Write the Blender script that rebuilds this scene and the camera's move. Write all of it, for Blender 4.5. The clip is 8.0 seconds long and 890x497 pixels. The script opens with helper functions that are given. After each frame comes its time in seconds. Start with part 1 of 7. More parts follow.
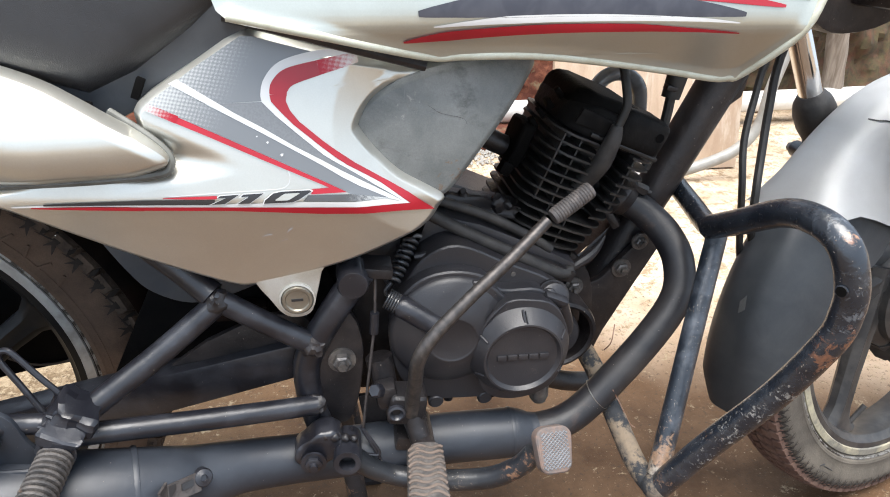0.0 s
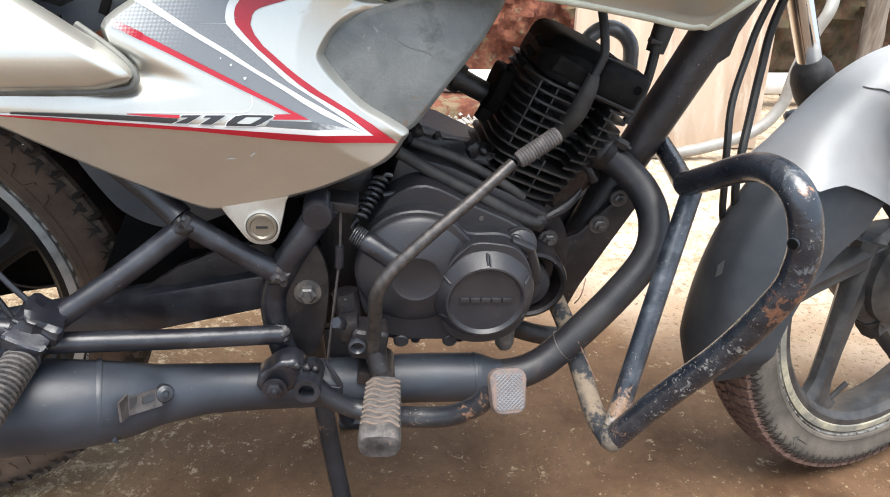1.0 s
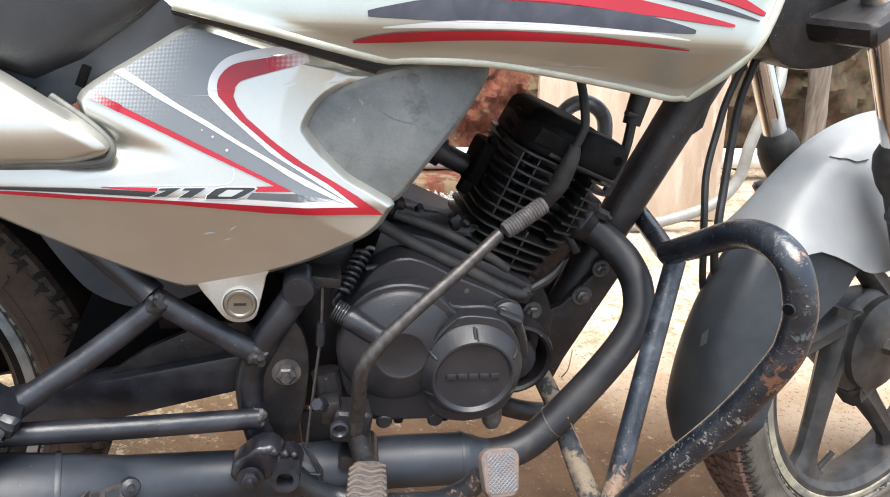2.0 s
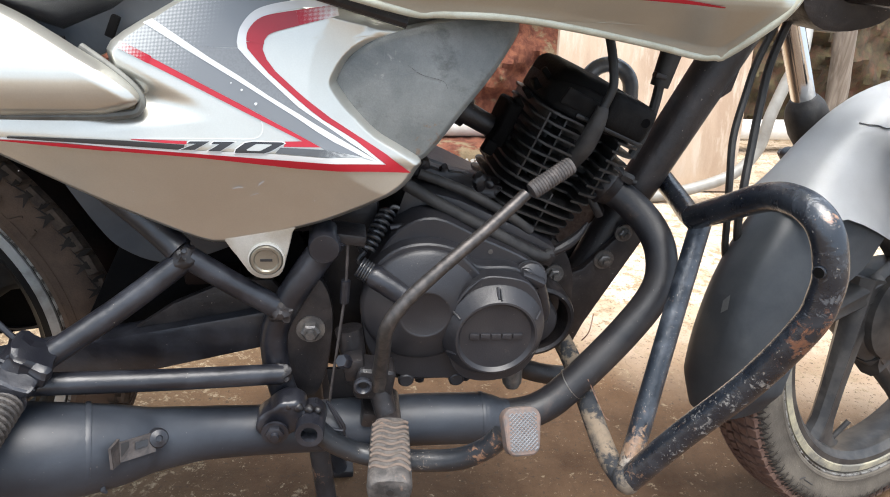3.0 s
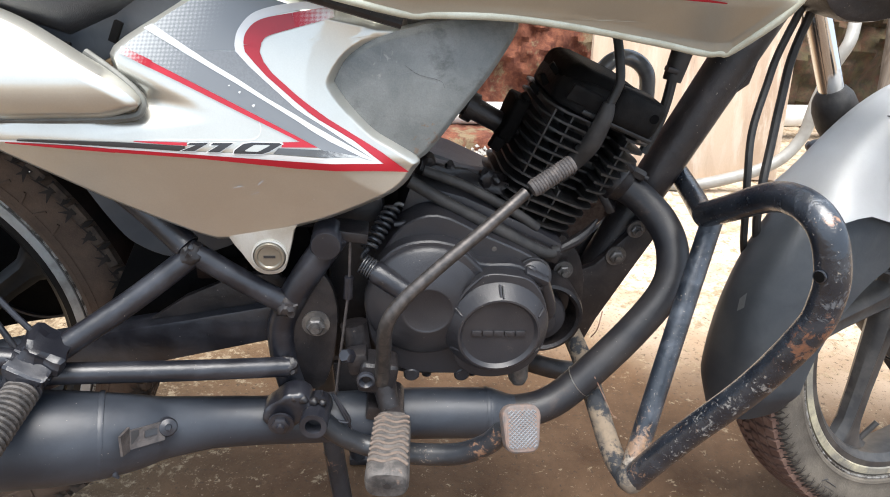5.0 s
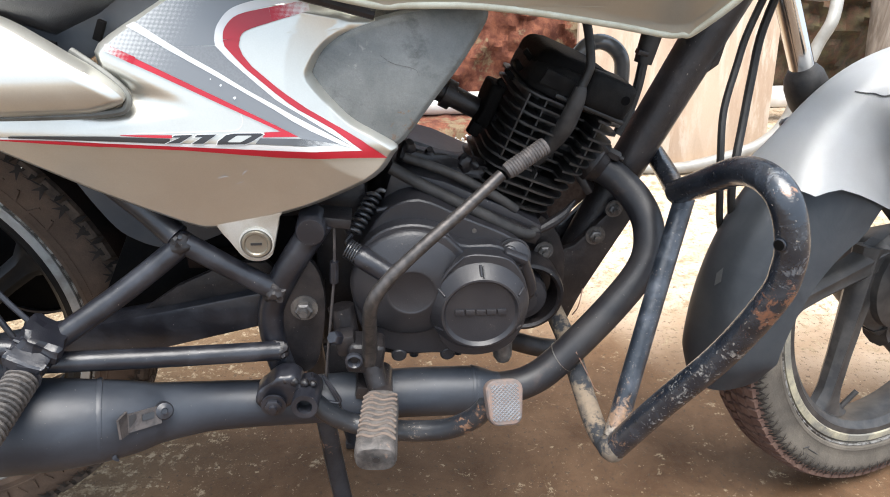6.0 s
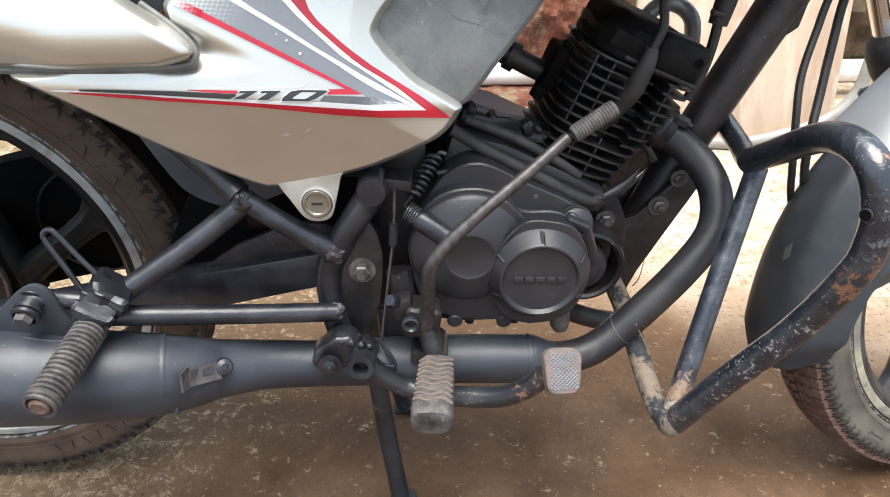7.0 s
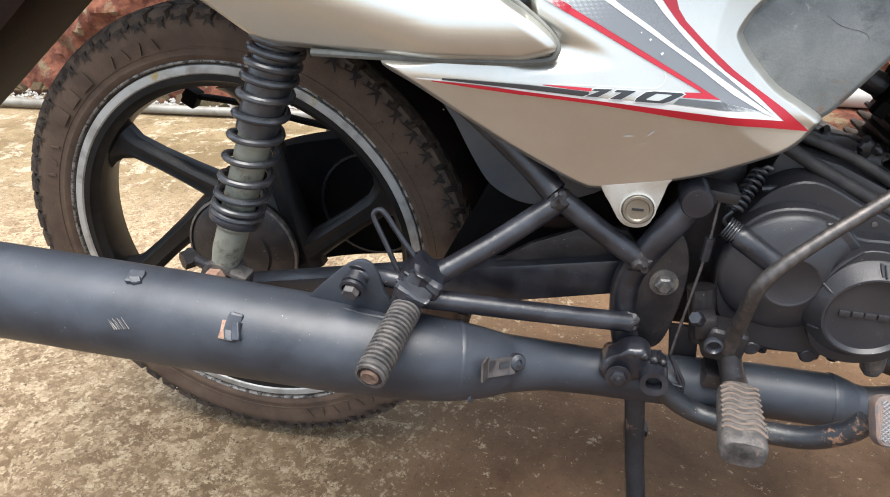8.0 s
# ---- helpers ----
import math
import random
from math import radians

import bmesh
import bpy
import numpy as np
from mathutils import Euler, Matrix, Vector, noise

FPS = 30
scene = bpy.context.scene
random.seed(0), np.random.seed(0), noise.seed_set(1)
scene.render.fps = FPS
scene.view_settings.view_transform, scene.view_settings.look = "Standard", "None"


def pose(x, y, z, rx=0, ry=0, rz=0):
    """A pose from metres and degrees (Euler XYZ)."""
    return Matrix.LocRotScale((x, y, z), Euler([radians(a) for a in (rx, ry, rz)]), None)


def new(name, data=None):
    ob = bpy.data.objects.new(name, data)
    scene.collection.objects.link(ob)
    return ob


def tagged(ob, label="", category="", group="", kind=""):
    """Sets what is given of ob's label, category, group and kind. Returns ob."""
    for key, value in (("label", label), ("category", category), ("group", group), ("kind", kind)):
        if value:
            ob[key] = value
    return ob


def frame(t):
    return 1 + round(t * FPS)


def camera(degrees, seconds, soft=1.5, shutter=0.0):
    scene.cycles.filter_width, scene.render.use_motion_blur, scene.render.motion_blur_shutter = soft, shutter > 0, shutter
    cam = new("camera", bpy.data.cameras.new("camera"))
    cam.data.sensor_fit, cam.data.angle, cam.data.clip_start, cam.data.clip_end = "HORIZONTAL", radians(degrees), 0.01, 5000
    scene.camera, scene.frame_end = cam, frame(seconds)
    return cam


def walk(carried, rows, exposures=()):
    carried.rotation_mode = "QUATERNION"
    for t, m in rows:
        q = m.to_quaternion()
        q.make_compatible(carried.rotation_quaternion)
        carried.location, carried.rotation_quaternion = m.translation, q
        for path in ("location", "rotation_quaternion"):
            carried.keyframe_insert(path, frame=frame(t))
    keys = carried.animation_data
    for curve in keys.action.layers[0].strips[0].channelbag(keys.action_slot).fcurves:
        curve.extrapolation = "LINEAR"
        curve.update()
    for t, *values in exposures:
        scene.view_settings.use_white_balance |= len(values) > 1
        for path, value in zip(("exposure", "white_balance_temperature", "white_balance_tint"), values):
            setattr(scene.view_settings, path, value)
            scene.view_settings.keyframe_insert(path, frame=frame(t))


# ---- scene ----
# ---------------------------------------------------------------- camera
cam = camera(65.72, 8.0, soft=1.0)
PATH = [
    (0.0, 0.4999, -0.6902, 0.7877, 63.07, -0.88, -9.57),
    (0.1, 0.5095, -0.7085, 0.7900, 63.30, -1.55, -8.30),
    (0.2, 0.5200, -0.7260, 0.7915, 62.90, -2.20, -7.50),
    (0.3, 0.5241, -0.7340, 0.7890, 62.20, -2.81, -8.00),
    (0.4, 0.5256, -0.7380, 0.7858, 61.60, -3.70, -8.95),
    (0.5, 0.5275, -0.7394, 0.7809, 61.89, -3.65, -8.22),
    (0.7, 0.5382, -0.7344, 0.7723, 61.50, -3.50, -7.60),
    (1.0, 0.5529, -0.7200, 0.7635, 60.94, -2.78, -6.11),
    (1.2, 0.5541, -0.7152, 0.7600, 61.06, -3.25, -7.20),
    (1.3, 0.5543, -0.7140, 0.7588, 61.30, -3.20, -7.40),
    (1.5, 0.5544, -0.7119, 0.7572, 62.59, -2.59, -7.41),
    (1.7, 0.5481, -0.7080, 0.7560, 67.51, -3.26, -9.32),
    (2.8, 0.5157, -0.6983, 0.7391, 66.34, -3.06, -9.25),
    (3.0, 0.5217, -0.7040, 0.7415, 64.96, -3.62, -8.25),
    (3.2, 0.5258, -0.7078, 0.7423, 64.30, -3.54, -6.85),
    (3.5, 0.5278, -0.7089, 0.7425, 64.20, -3.86, -6.88),
    (3.7, 0.5320, -0.7081, 0.7420, 63.26, -4.70, -7.05),
    (4.0, 0.5407, -0.7045, 0.7410, 61.93, -4.88, -4.82),
    (4.2, 0.5450, -0.7012, 0.7432, 60.95, -4.15, -3.85),
    (4.3, 0.5468, -0.6997, 0.7452, 60.45, -3.65, -3.45),
    (4.5, 0.5501, -0.6983, 0.7494, 62.70, -2.94, -3.12),
    (4.6, 0.5519, -0.6987, 0.7510, 63.55, -3.09, -3.55),
    (6.0, 0.5736, -0.7331, 0.7578, 62.93, -0.89, -5.60),
    (6.2, 0.5728, -0.7306, 0.7557, 61.65, -0.75, -5.15),
    (6.5, 0.5708, -0.7260, 0.7494, 61.25, -0.93, -4.73),
    (7.0, 0.5583, -0.7272, 0.7440, 60.79, -0.49, -1.76),
    (7.1, 0.5461, -0.7259, 0.7423, 60.55, -0.22, -0.28),
    (7.3, 0.5090, -0.7220, 0.7370, 60.65, 0.50, 3.60),
    (7.5, 0.4781, -0.7231, 0.7319, 60.98, 0.71, 7.04),
    (7.6, 0.4625, -0.7247, 0.7346, 61.14, 0.88, 9.12),
    (7.8, 0.4368, -0.7277, 0.7343, 61.55, 0.72, 11.88),
    (8.0, 0.4165, -0.7303, 0.7337, 61.39, 0.04, 12.31),
]
walk(cam, [(t, pose(x, y, z, rx, ry, rz)) for t, x, y, z, rx, ry, rz in PATH],
     exposures=[(0.0, 0.77), (0.5, 0.84), (1.5, 0.87), (3.0, 0.77), (3.5, 0.77), (4.5, 0.84), (6.0, 0.89), (7.0, 0.85), (8.0, 0.87)])

# ---------------------------------------------------------------- daylight, overcast
SUN_TURN, SUN_HIGH = 188.0, 78.0
world = bpy.data.worlds.new("overcast")
scene.world = world
world.use_nodes = True
wn = world.node_tree
sky = wn.nodes.new("ShaderNodeTexSky")
sky.sky_type, sky.sun_disc = "NISHITA", False
sky.sun_elevation, sky.sun_rotation = radians(SUN_HIGH), radians(SUN_TURN)
sky.dust_density, sky.air_density, sky.ozone_density = 6.0, 0.7, 0.6
sky_bg = next(n for n in wn.nodes if n.type == "BACKGROUND")
cloud = wn.nodes.new("ShaderNodeMix")
cloud.data_type = "RGBA"
cloud.inputs["Factor"].default_value = 0.75
cloud.inputs["B"].default_value = (8.4, 10.0, 12.1, 1)
wn.links.new(sky.outputs["Color"], cloud.inputs["A"])
wn.links.new(cloud.outputs["Result"], sky_bg.inputs["Color"])
sky_bg.inputs["Strength"].default_value = 0.10
lamp = bpy.data.lights.new("sun", "SUN")
lamp.energy, lamp.angle, lamp.color = 4.6, radians(50), (1.0, 0.96, 0.91)
sun = new("sun", lamp)
sun.matrix_world = pose(0, 0, 6, 90 - SUN_HIGH, 0, 180 - SUN_TURN)


# ---------------------------------------------------------------- materials
def material(name, base, second=None, rough=0.5, metal=0.0, scale=30.0, mix=(0.4, 0.65), fine=0.0,
             bump=0.0, bump_scale=200.0, coat=0.0, rough_var=0.0, third=None, third_mix=(0.62, 0.66), third_scale=60.0,
             spec=0.5, detail=6.0, specks=0.0, coat_rough=0.2, along=None, marks=()):
    """base and second colours swap by a soft noise; third comes in patches with a sharp edge."""
    m = bpy.data.materials.new(name)
    m.use_nodes = True
    t = m.node_tree
    b = next(n for n in t.nodes if n.type == "BSDF_PRINCIPLED")
    co = t.nodes.new("ShaderNodeTexCoord")

    def nz(sc, det=detail, dist=0.0, ro=0.6):
        n = t.nodes.new("ShaderNodeTexNoise")
        n.inputs["Scale"].default_value, n.inputs["Detail"].default_value = sc, det
        n.inputs["Roughness"].default_value, n.inputs["Distortion"].default_value = ro, dist
        if along:
            # grain drawn out along one way
            st = t.nodes.new("ShaderNodeVectorMath")
            st.operation = "MULTIPLY"
            st.inputs[1].default_value = along
            t.links.new(co.outputs["Object"], st.inputs[0])
            t.links.new(st.outputs["Vector"], n.inputs["Vector"])
        else:
            t.links.new(co.outputs["Object"], n.inputs["Vector"])
        return n.outputs["Fac"]

    def ramp(src, lo, hi):
        n = t.nodes.new("ShaderNodeMapRange")
        n.inputs["From Min"].default_value, n.inputs["From Max"].default_value = lo, hi
        t.links.new(src, n.inputs["Value"])
        return n.outputs["Result"]

    def blend(fac, a, c):
        n = t.nodes.new("ShaderNodeMix")
        n.data_type = "RGBA"
        for key, v in (("A", a), ("B", c)):
            if isinstance(v, tuple):
                n.inputs[key].default_value = (*v, 1)
            else:
                t.links.new(v, n.inputs[key])
        if isinstance(fac, float):
            n.inputs["Factor"].default_value = fac
        else:
            t.links.new(fac, n.inputs["Factor"])
        return n.outputs["Result"]

    col = base
    if second:
        col = blend(ramp(nz(scale, dist=0.4), *mix), base, second)
    if third:
        col = blend(ramp(nz(third_scale, 9.0, 0.2, 0.68), *third_mix), col, third)
    for tint, places, grain, cut in marks:
        # scrapes, rust, chips and a painted sheen that gather round given places
        near = None
        for sx, sy, sz, reach in places:
            vd = t.nodes.new("ShaderNodeVectorMath")
            vd.operation = "DISTANCE"
            vd.inputs[1].default_value = (sx, sy, sz)
            t.links.new(co.outputs["Object"], vd.inputs[0])
            mr = t.nodes.new("ShaderNodeMapRange")
            mr.inputs["From Min"].default_value, mr.inputs["From Max"].default_value = reach, 0.0
            mr.inputs["To Min"].default_value, mr.inputs["To Max"].default_value = 0.0, 0.25
            t.links.new(vd.outputs["Value"], mr.inputs["Value"])
            if near is None:
                near = mr.outputs["Result"]
            else:
                mx = t.nodes.new("ShaderNodeMath")
                mx.operation = "MAXIMUM"
                t.links.new(near, mx.inputs[0])
                t.links.new(mr.outputs["Result"], mx.inputs[1])
                near = mx.outputs["Value"]
        ad = t.nodes.new("ShaderNodeMath")
        ad.operation = "ADD"
        t.links.new(near, ad.inputs[0])
        t.links.new(nz(grain, 10.0, 0.5, 0.72), ad.inputs[1])
        col = blend(ramp(ad.outputs["Value"], cut, cut + 0.07), col, blend(ramp(nz(260.0, 5.0), 0.38, 0.62), tint, tuple(0.6 * c + 0.02 for c in tint)))
    if specks:
        # small pale chips and grains of dust
        col = blend(ramp(nz(420.0, 3.0, 0.0, 0.5), specks, specks + 0.02), col, (0.24, 0.21, 0.18))
    if fine:
        g = ramp(nz(900.0, 2.0), 0.3, 0.7)
        n = t.nodes.new("ShaderNodeMix")
        n.data_type, n.blend_type = "RGBA", "MULTIPLY"
        n.inputs["Factor"].default_value = fine
        if isinstance(col, tuple):
            n.inputs["A"].default_value = (*col, 1)
        else:
            t.links.new(col, n.inputs["A"])
        t.links.new(g, n.inputs["B"])
        col = n.outputs["Result"]
    if isinstance(col, tuple):
        b.inputs["Base Color"].default_value = (*col, 1)
    else:
        t.links.new(col, b.inputs["Base Color"])
    b.inputs["Metallic"].default_value = metal
    b.inputs["Specular IOR Level"].default_value = spec
    b.inputs["Roughness"].default_value = rough
    if rough_var:
        mr = t.nodes.new("ShaderNodeMapRange")
        mr.inputs["To Min"].default_value, mr.inputs["To Max"].default_value = rough - rough_var, rough + rough_var
        t.links.new(nz(scale * 1.7 + 11), mr.inputs["Value"])
        t.links.new(mr.outputs["Result"], b.inputs["Roughness"])
    b.inputs["Coat Weight"].default_value = coat
    b.inputs["Coat Roughness"].default_value = coat_rough
    if bump:
        n = t.nodes.new("ShaderNodeBump")
        n.inputs["Strength"].default_value = min(1.0, bump)
        n.inputs["Distance"].default_value = 0.002 if bump < 1 else 0.002 * bump
        t.links.new(nz(bump_scale, 8.0), n.inputs["Height"])
        t.links.new(n.outputs["Normal"], b.inputs["Normal"])
    return m


SILVER = material("silver_paint", (0.645, 0.635, 0.575), (0.59, 0.572, 0.512), rough=0.32, metal=0.80, scale=9, fine=0.05, coat=0.25, rough_var=0.05)
SILVER_TANK = material("silver_tank", (0.56, 0.575, 0.515), (0.50, 0.505, 0.445), rough=0.30, metal=0.72, scale=9, fine=0.05, coat=0.25, rough_var=0.05)
CREAM_EDGE = material("cream_edge", (0.58, 0.59, 0.49), (0.47, 0.46, 0.36), rough=0.42, metal=0.15, scale=40, third=(0.20, 0.17, 0.12), third_mix=(0.66, 0.72), third_scale=90, fine=0.1)
SILVER_DULL = material("silver_dull", (0.56, 0.55, 0.51), (0.42, 0.38, 0.31), rough=0.42, metal=0.5, scale=40, fine=0.1)
BLACK = material("black_satin", (0.0095, 0.0100, 0.0142), (0.031, 0.0325, 0.0400), specks=0.735, spec=0.65, rough=0.34, scale=22, mix=(0.44, 0.66), bump=0.30, bump_scale=70, rough_var=0.15)
BLACK_DUSTY = material("black_dusty", (0.0108, 0.0098, 0.0114), (0.039, 0.0315, 0.030), specks=0.72, rough=0.44, scale=34, mix=(0.42, 0.72), fine=0.25, bump=0.3, bump_scale=200, rough_var=0.12)
ENGINE = material("engine_black", (0.0220, 0.0216, 0.0255), (0.042, 0.0385, 0.040), specks=0.735, rough=0.40, spec=0.6, scale=22, mix=(0.45, 0.8), bump=0.14, bump_scale=700, fine=0.1, rough_var=0.07, third=(0.060, 0.055, 0.050), third_mix=(0.66, 0.74), third_scale=55)
FIN = material("fin_black", (0.012, 0.0118, 0.012), (0.044, 0.040, 0.037), bump=0.4, bump_scale=160, rough=0.46, scale=50, mix=(0.42, 0.70))
MUFFLER = material("muffler_black", (0.0140, 0.0168, 0.0235), (0.040, 0.0468, 0.0590), mix=(0.38, 0.72), specks=0.735, spec=0.55, rough=0.48, scale=10, third=(0.10, 0.068, 0.050), third_mix=(0.63, 0.77), third_scale=9, bump=0.22, bump_scale=45, rough_var=0.15)
# upper bend: bluish scrapes with the sky's sheen painted into their tint
GUARD_TOP = ((0.873, -0.285, 0.566, 0.040), (0.880, -0.298, 0.540, 0.045), (0.885, -0.303, 0.512, 0.040))
GUARD_LOW = ((0.868, -0.283, 0.420, 0.035), (0.855, -0.272, 0.390, 0.045), (0.842, -0.264, 0.362, 0.045), (0.826, -0.254, 0.328, 0.035))
GUARD = material("guard_paint", (0.009, 0.012, 0.018), (0.034, 0.040, 0.050), specks=0.69, spec=0.8, rough=0.25, mix=(0.45, 0.72), scale=32, bump=0.5, bump_scale=70, rough_var=0.10, marks=(
    ((0.12, 0.13, 0.145), GUARD_TOP, 85.0, 0.735), ((0.26, 0.25, 0.235), GUARD_LOW, 210.0, 0.735), ((0.17, 0.095, 0.058), ((0.800, -0.236, 0.285, 0.05), (0.84, -0.255, 0.345, 0.05)), 120.0, 0.75),
    ((0.20, 0.088, 0.050), ((0.888, -0.304, 0.484, 0.045), (0.880, -0.298, 0.462, 0.045), (0.872, -0.288, 0.442, 0.028), (0.872, -0.296, 0.572, 0.016)), 75.0, 0.715),
    ((0.32, 0.17, 0.095), ((0.873, -0.292, 0.571, 0.014), (0.868, -0.268, 0.583, 0.010)), 110.0, 0.69)))
GUARD_BLUE = material("guard_worn", (0.014, 0.019, 0.027), (0.060, 0.070, 0.086), specks=0.68, spec=0.7, rough=0.34, mix=(0.46, 0.66), scale=42, bump=0.6, bump_scale=80, rough_var=0.1, marks=(((0.30, 0.19, 0.12), ((0.806, -0.218, 0.292, 0.050),), 70.0, 0.64), ((0.34, 0.30, 0.25), ((0.801, -0.224, 0.280, 0.030),), 110.0, 0.62)))
TREAD_FRONT = material("front_tread_mud", (0.085, 0.045, 0.033), (0.14, 0.085, 0.062), rough=0.9, scale=60, mix=(0.4, 0.7), bump=0.4, bump_scale=300)



GUARD_MUD = material("guard_mud", (0.20, 0.155, 0.11), (0.10, 0.085, 0.07), rough=0.85, scale=60, third=(0.022, 0.025, 0.030), third_mix=(0.46, 0.54), third_scale=48, bump=0.6, bump_scale=220)
STAND = material("stand_paint", (0.012, 0.014, 0.018), (0.030, 0.032, 0.037), rough=0.34, scale=30, bump=0.3, bump_scale=120, marks=(((0.24, 0.14, 0.085), ((0.5045, -0.082, 0.160, 0.030), (0.5045, 0.06, 0.150, 0.02)), 84.0, 0.69),))
RUBBER = material("rubber", (0.022, 0.021, 0.021), (0.050, 0.046, 0.043), rough=0.62, scale=40, bump=0.2, bump_scale=400)
PEG_RIB = material("peg_rib", (0.135, 0.10, 0.08), (0.08, 0.065, 0.055), rough=0.8, scale=90, bump=0.3, bump_scale=400)
PEG_RUBBER = material("peg_rubber", (0.040, 0.037, 0.036), (0.100, 0.089, 0.082), rough=0.68, scale=90, mix=(0.40, 0.62), third=(0.17, 0.115, 0.085), third_mix=(0.62, 0.70), third_scale=60, bump=0.4, bump_scale=400)
GROOVE = material("tread_groove", (0.014, 0.011, 0.009), (0.030, 0.023, 0.018), rough=0.9, scale=60)
TYRE = material("tyre_rubber", (0.066, 0.041, 0.027), (0.132, 0.085, 0.056), rough=0.85, scale=18, mix=(0.35, 0.7), fine=0.25, bump=0.3, bump_scale=300)
TYRE_FRONT = material("front_tyre_rubber", (0.078, 0.067, 0.054), (0.165, 0.142, 0.112), rough=0.85, scale=18, mix=(0.35, 0.7), fine=0.25, bump=0.35, bump_scale=300, specks=0.71)
TREAD = material("tread_mud", (0.034, 0.024, 0.018), (0.085, 0.060, 0.043), rough=0.9, scale=60, mix=(0.4, 0.65), bump=0.4, bump_scale=300)
DEEP_BLACK = material("deep_black", (0.0035, 0.0035, 0.0038), (0.0065, 0.0060, 0.0056), rough=0.65, scale=30, spec=0.05, bump=0.3, bump_scale=200)
HEAD_BLACK = material("head_black", (0.0062, 0.0060, 0.0062), (0.0150, 0.0138, 0.0130), rough=0.6, scale=45, mix=(0.42, 0.68), spec=0.12, bump=0.4, bump_scale=180)
RIM = material("rim_black", (0.006, 0.0065, 0.0075), (0.012, 0.012, 0.012), spec=0.25, rough=0.40, scale=40, rough_var=0.08)
# lighter copy of the rim black, daylight on the front spokes put into it
RIM_FRONT_LIT = material("rim_front_lit", (0.024, 0.0235, 0.024), (0.058, 0.054, 0.050), rough=0.42, scale=40, rough_var=0.08)
RIM_GREY = material("rim_grey", (0.40, 0.40, 0.385), (0.235, 0.225, 0.205), mix=(0.46, 0.66), rough=0.45, metal=0.3, scale=30, third=(0.36, 0.26, 0.09), third_mix=(0.66, 0.7), third_scale=11, bump=0.2, bump_scale=200)
RIM_LIP = material("rim_lip", (0.30, 0.295, 0.28), (0.15, 0.14, 0.125), rough=0.5, metal=0.3, scale=60, mix=(0.42, 0.58), third=(0.035, 0.03, 0.026), third_mix=(0.50, 0.56), third_scale=90, bump=0.4, bump_scale=300)
RIM_CREAM = material("rim_cream", (0.13, 0.125, 0.11), (0.23, 0.215, 0.175), rough=0.6, scale=26, third=(0.40, 0.36, 0.25), third_mix=(0.46, 0.60), third_scale=14, bump=0.3, bump_scale=200)
LEVER = material("lever_black", (0.012, 0.014, 0.018), (0.030, 0.031, 0.034), rough=0.38, spec=0.65, scale=30, mix=(0.45, 0.72), specks=0.71, bump=0.3, bump_scale=120, marks=(((0.20, 0.105, 0.060), ((0.652, -0.226, 0.302, 0.040), (0.668, -0.230, 0.325, 0.035)), 150.0, 0.72), ((0.23, 0.19, 0.155), ((0.60, -0.212, 0.290, 0.040), (0.575, -0.20, 0.286, 0.03)), 170.0, 0.775)))
CHROME = material("chrome", (0.72, 0.71, 0.70), rough=0.12, metal=1.0)
STEEL = material("steel", (0.38, 0.37, 0.35), (0.22, 0.19, 0.16), rough=0.42, metal=0.85, scale=80)
KICK = material("kick_steel", (0.062, 0.058, 0.057), (0.120, 0.107, 0.100), rough=0.42, metal=0.7, scale=120, third=(0.20, 0.17, 0.15), third_mix=(0.68, 0.74), third_scale=160)
STEEL_WORN = material("steel_worn", (0.095, 0.092, 0.092), (0.20, 0.185, 0.17), rough=0.42, metal=0.6, scale=90, bump=0.3, bump_scale=300)
LOCK = material("lock_steel", (0.322, 0.298, 0.248), (0.236, 0.211, 0.174), rough=0.38, metal=0.8, scale=60)
BRACKET = material("bracket_grey", (0.040, 0.036, 0.036), (0.075, 0.064, 0.060), rough=0.5, scale=90, bump=0.3, bump_scale=300)
RUST_DARK = material("dark_rust", (0.085, 0.048, 0.034), (0.15, 0.10, 0.075), rough=0.8, scale=160, bump=0.5, bump_scale=400)
RUSTY = material("rusty", (0.22, 0.12, 0.08), (0.30, 0.20, 0.15), rough=0.85, scale=90, bump=0.6, bump_scale=300)
PAD_METAL = material("pad_grey", (0.17, 0.175, 0.185), (0.12, 0.122, 0.128), rough=0.55, metal=0.2, scale=120, bump=0.3, bump_scale=300)
PAD_PINK = material("pad_worn", (0.11, 0.095, 0.090), (0.19, 0.125, 0.098), rough=0.7, scale=120, bump=0.3, bump_scale=300)
KICK_RUBBER = material("kick_rubber", (0.060, 0.054, 0.053), (0.11, 0.095, 0.088), rough=0.65, scale=120)
DAMPER = material("damper_grey", (0.26, 0.26, 0.21), (0.18, 0.175, 0.14), rough=0.45, metal=0.35, scale=50, third=(0.10, 0.082, 0.058), third_mix=(0.58, 0.68), third_scale=45, bump=0.15, bump_scale=150)
SPRING = material("spring_black", (0.018, 0.0195, 0.0235), (0.046, 0.0465, 0.049), spec=0.7, rough=0.30, scale=60, rough_var=0.1)
AIRBOX = material("airbox_grey", (0.135, 0.147, 0.145), (0.245, 0.255, 0.246), rough=0.40, scale=17, mix=(0.34, 0.66), third=(0.080, 0.084, 0.080), third_mix=(0.56, 0.72), third_scale=30, fine=0.15, bump=0.25, bump_scale=300, rough_var=0.12, marks=(((0.20, 0.14, 0.10), ((0.604, -0.17, 0.580, 0.035),), 120.0, 0.70), ((0.30, 0.30, 0.28), ((0.555, -0.17, 0.640, 0.040), (0.585, -0.17, 0.655, 0.03)), 150.0, 0.72)))
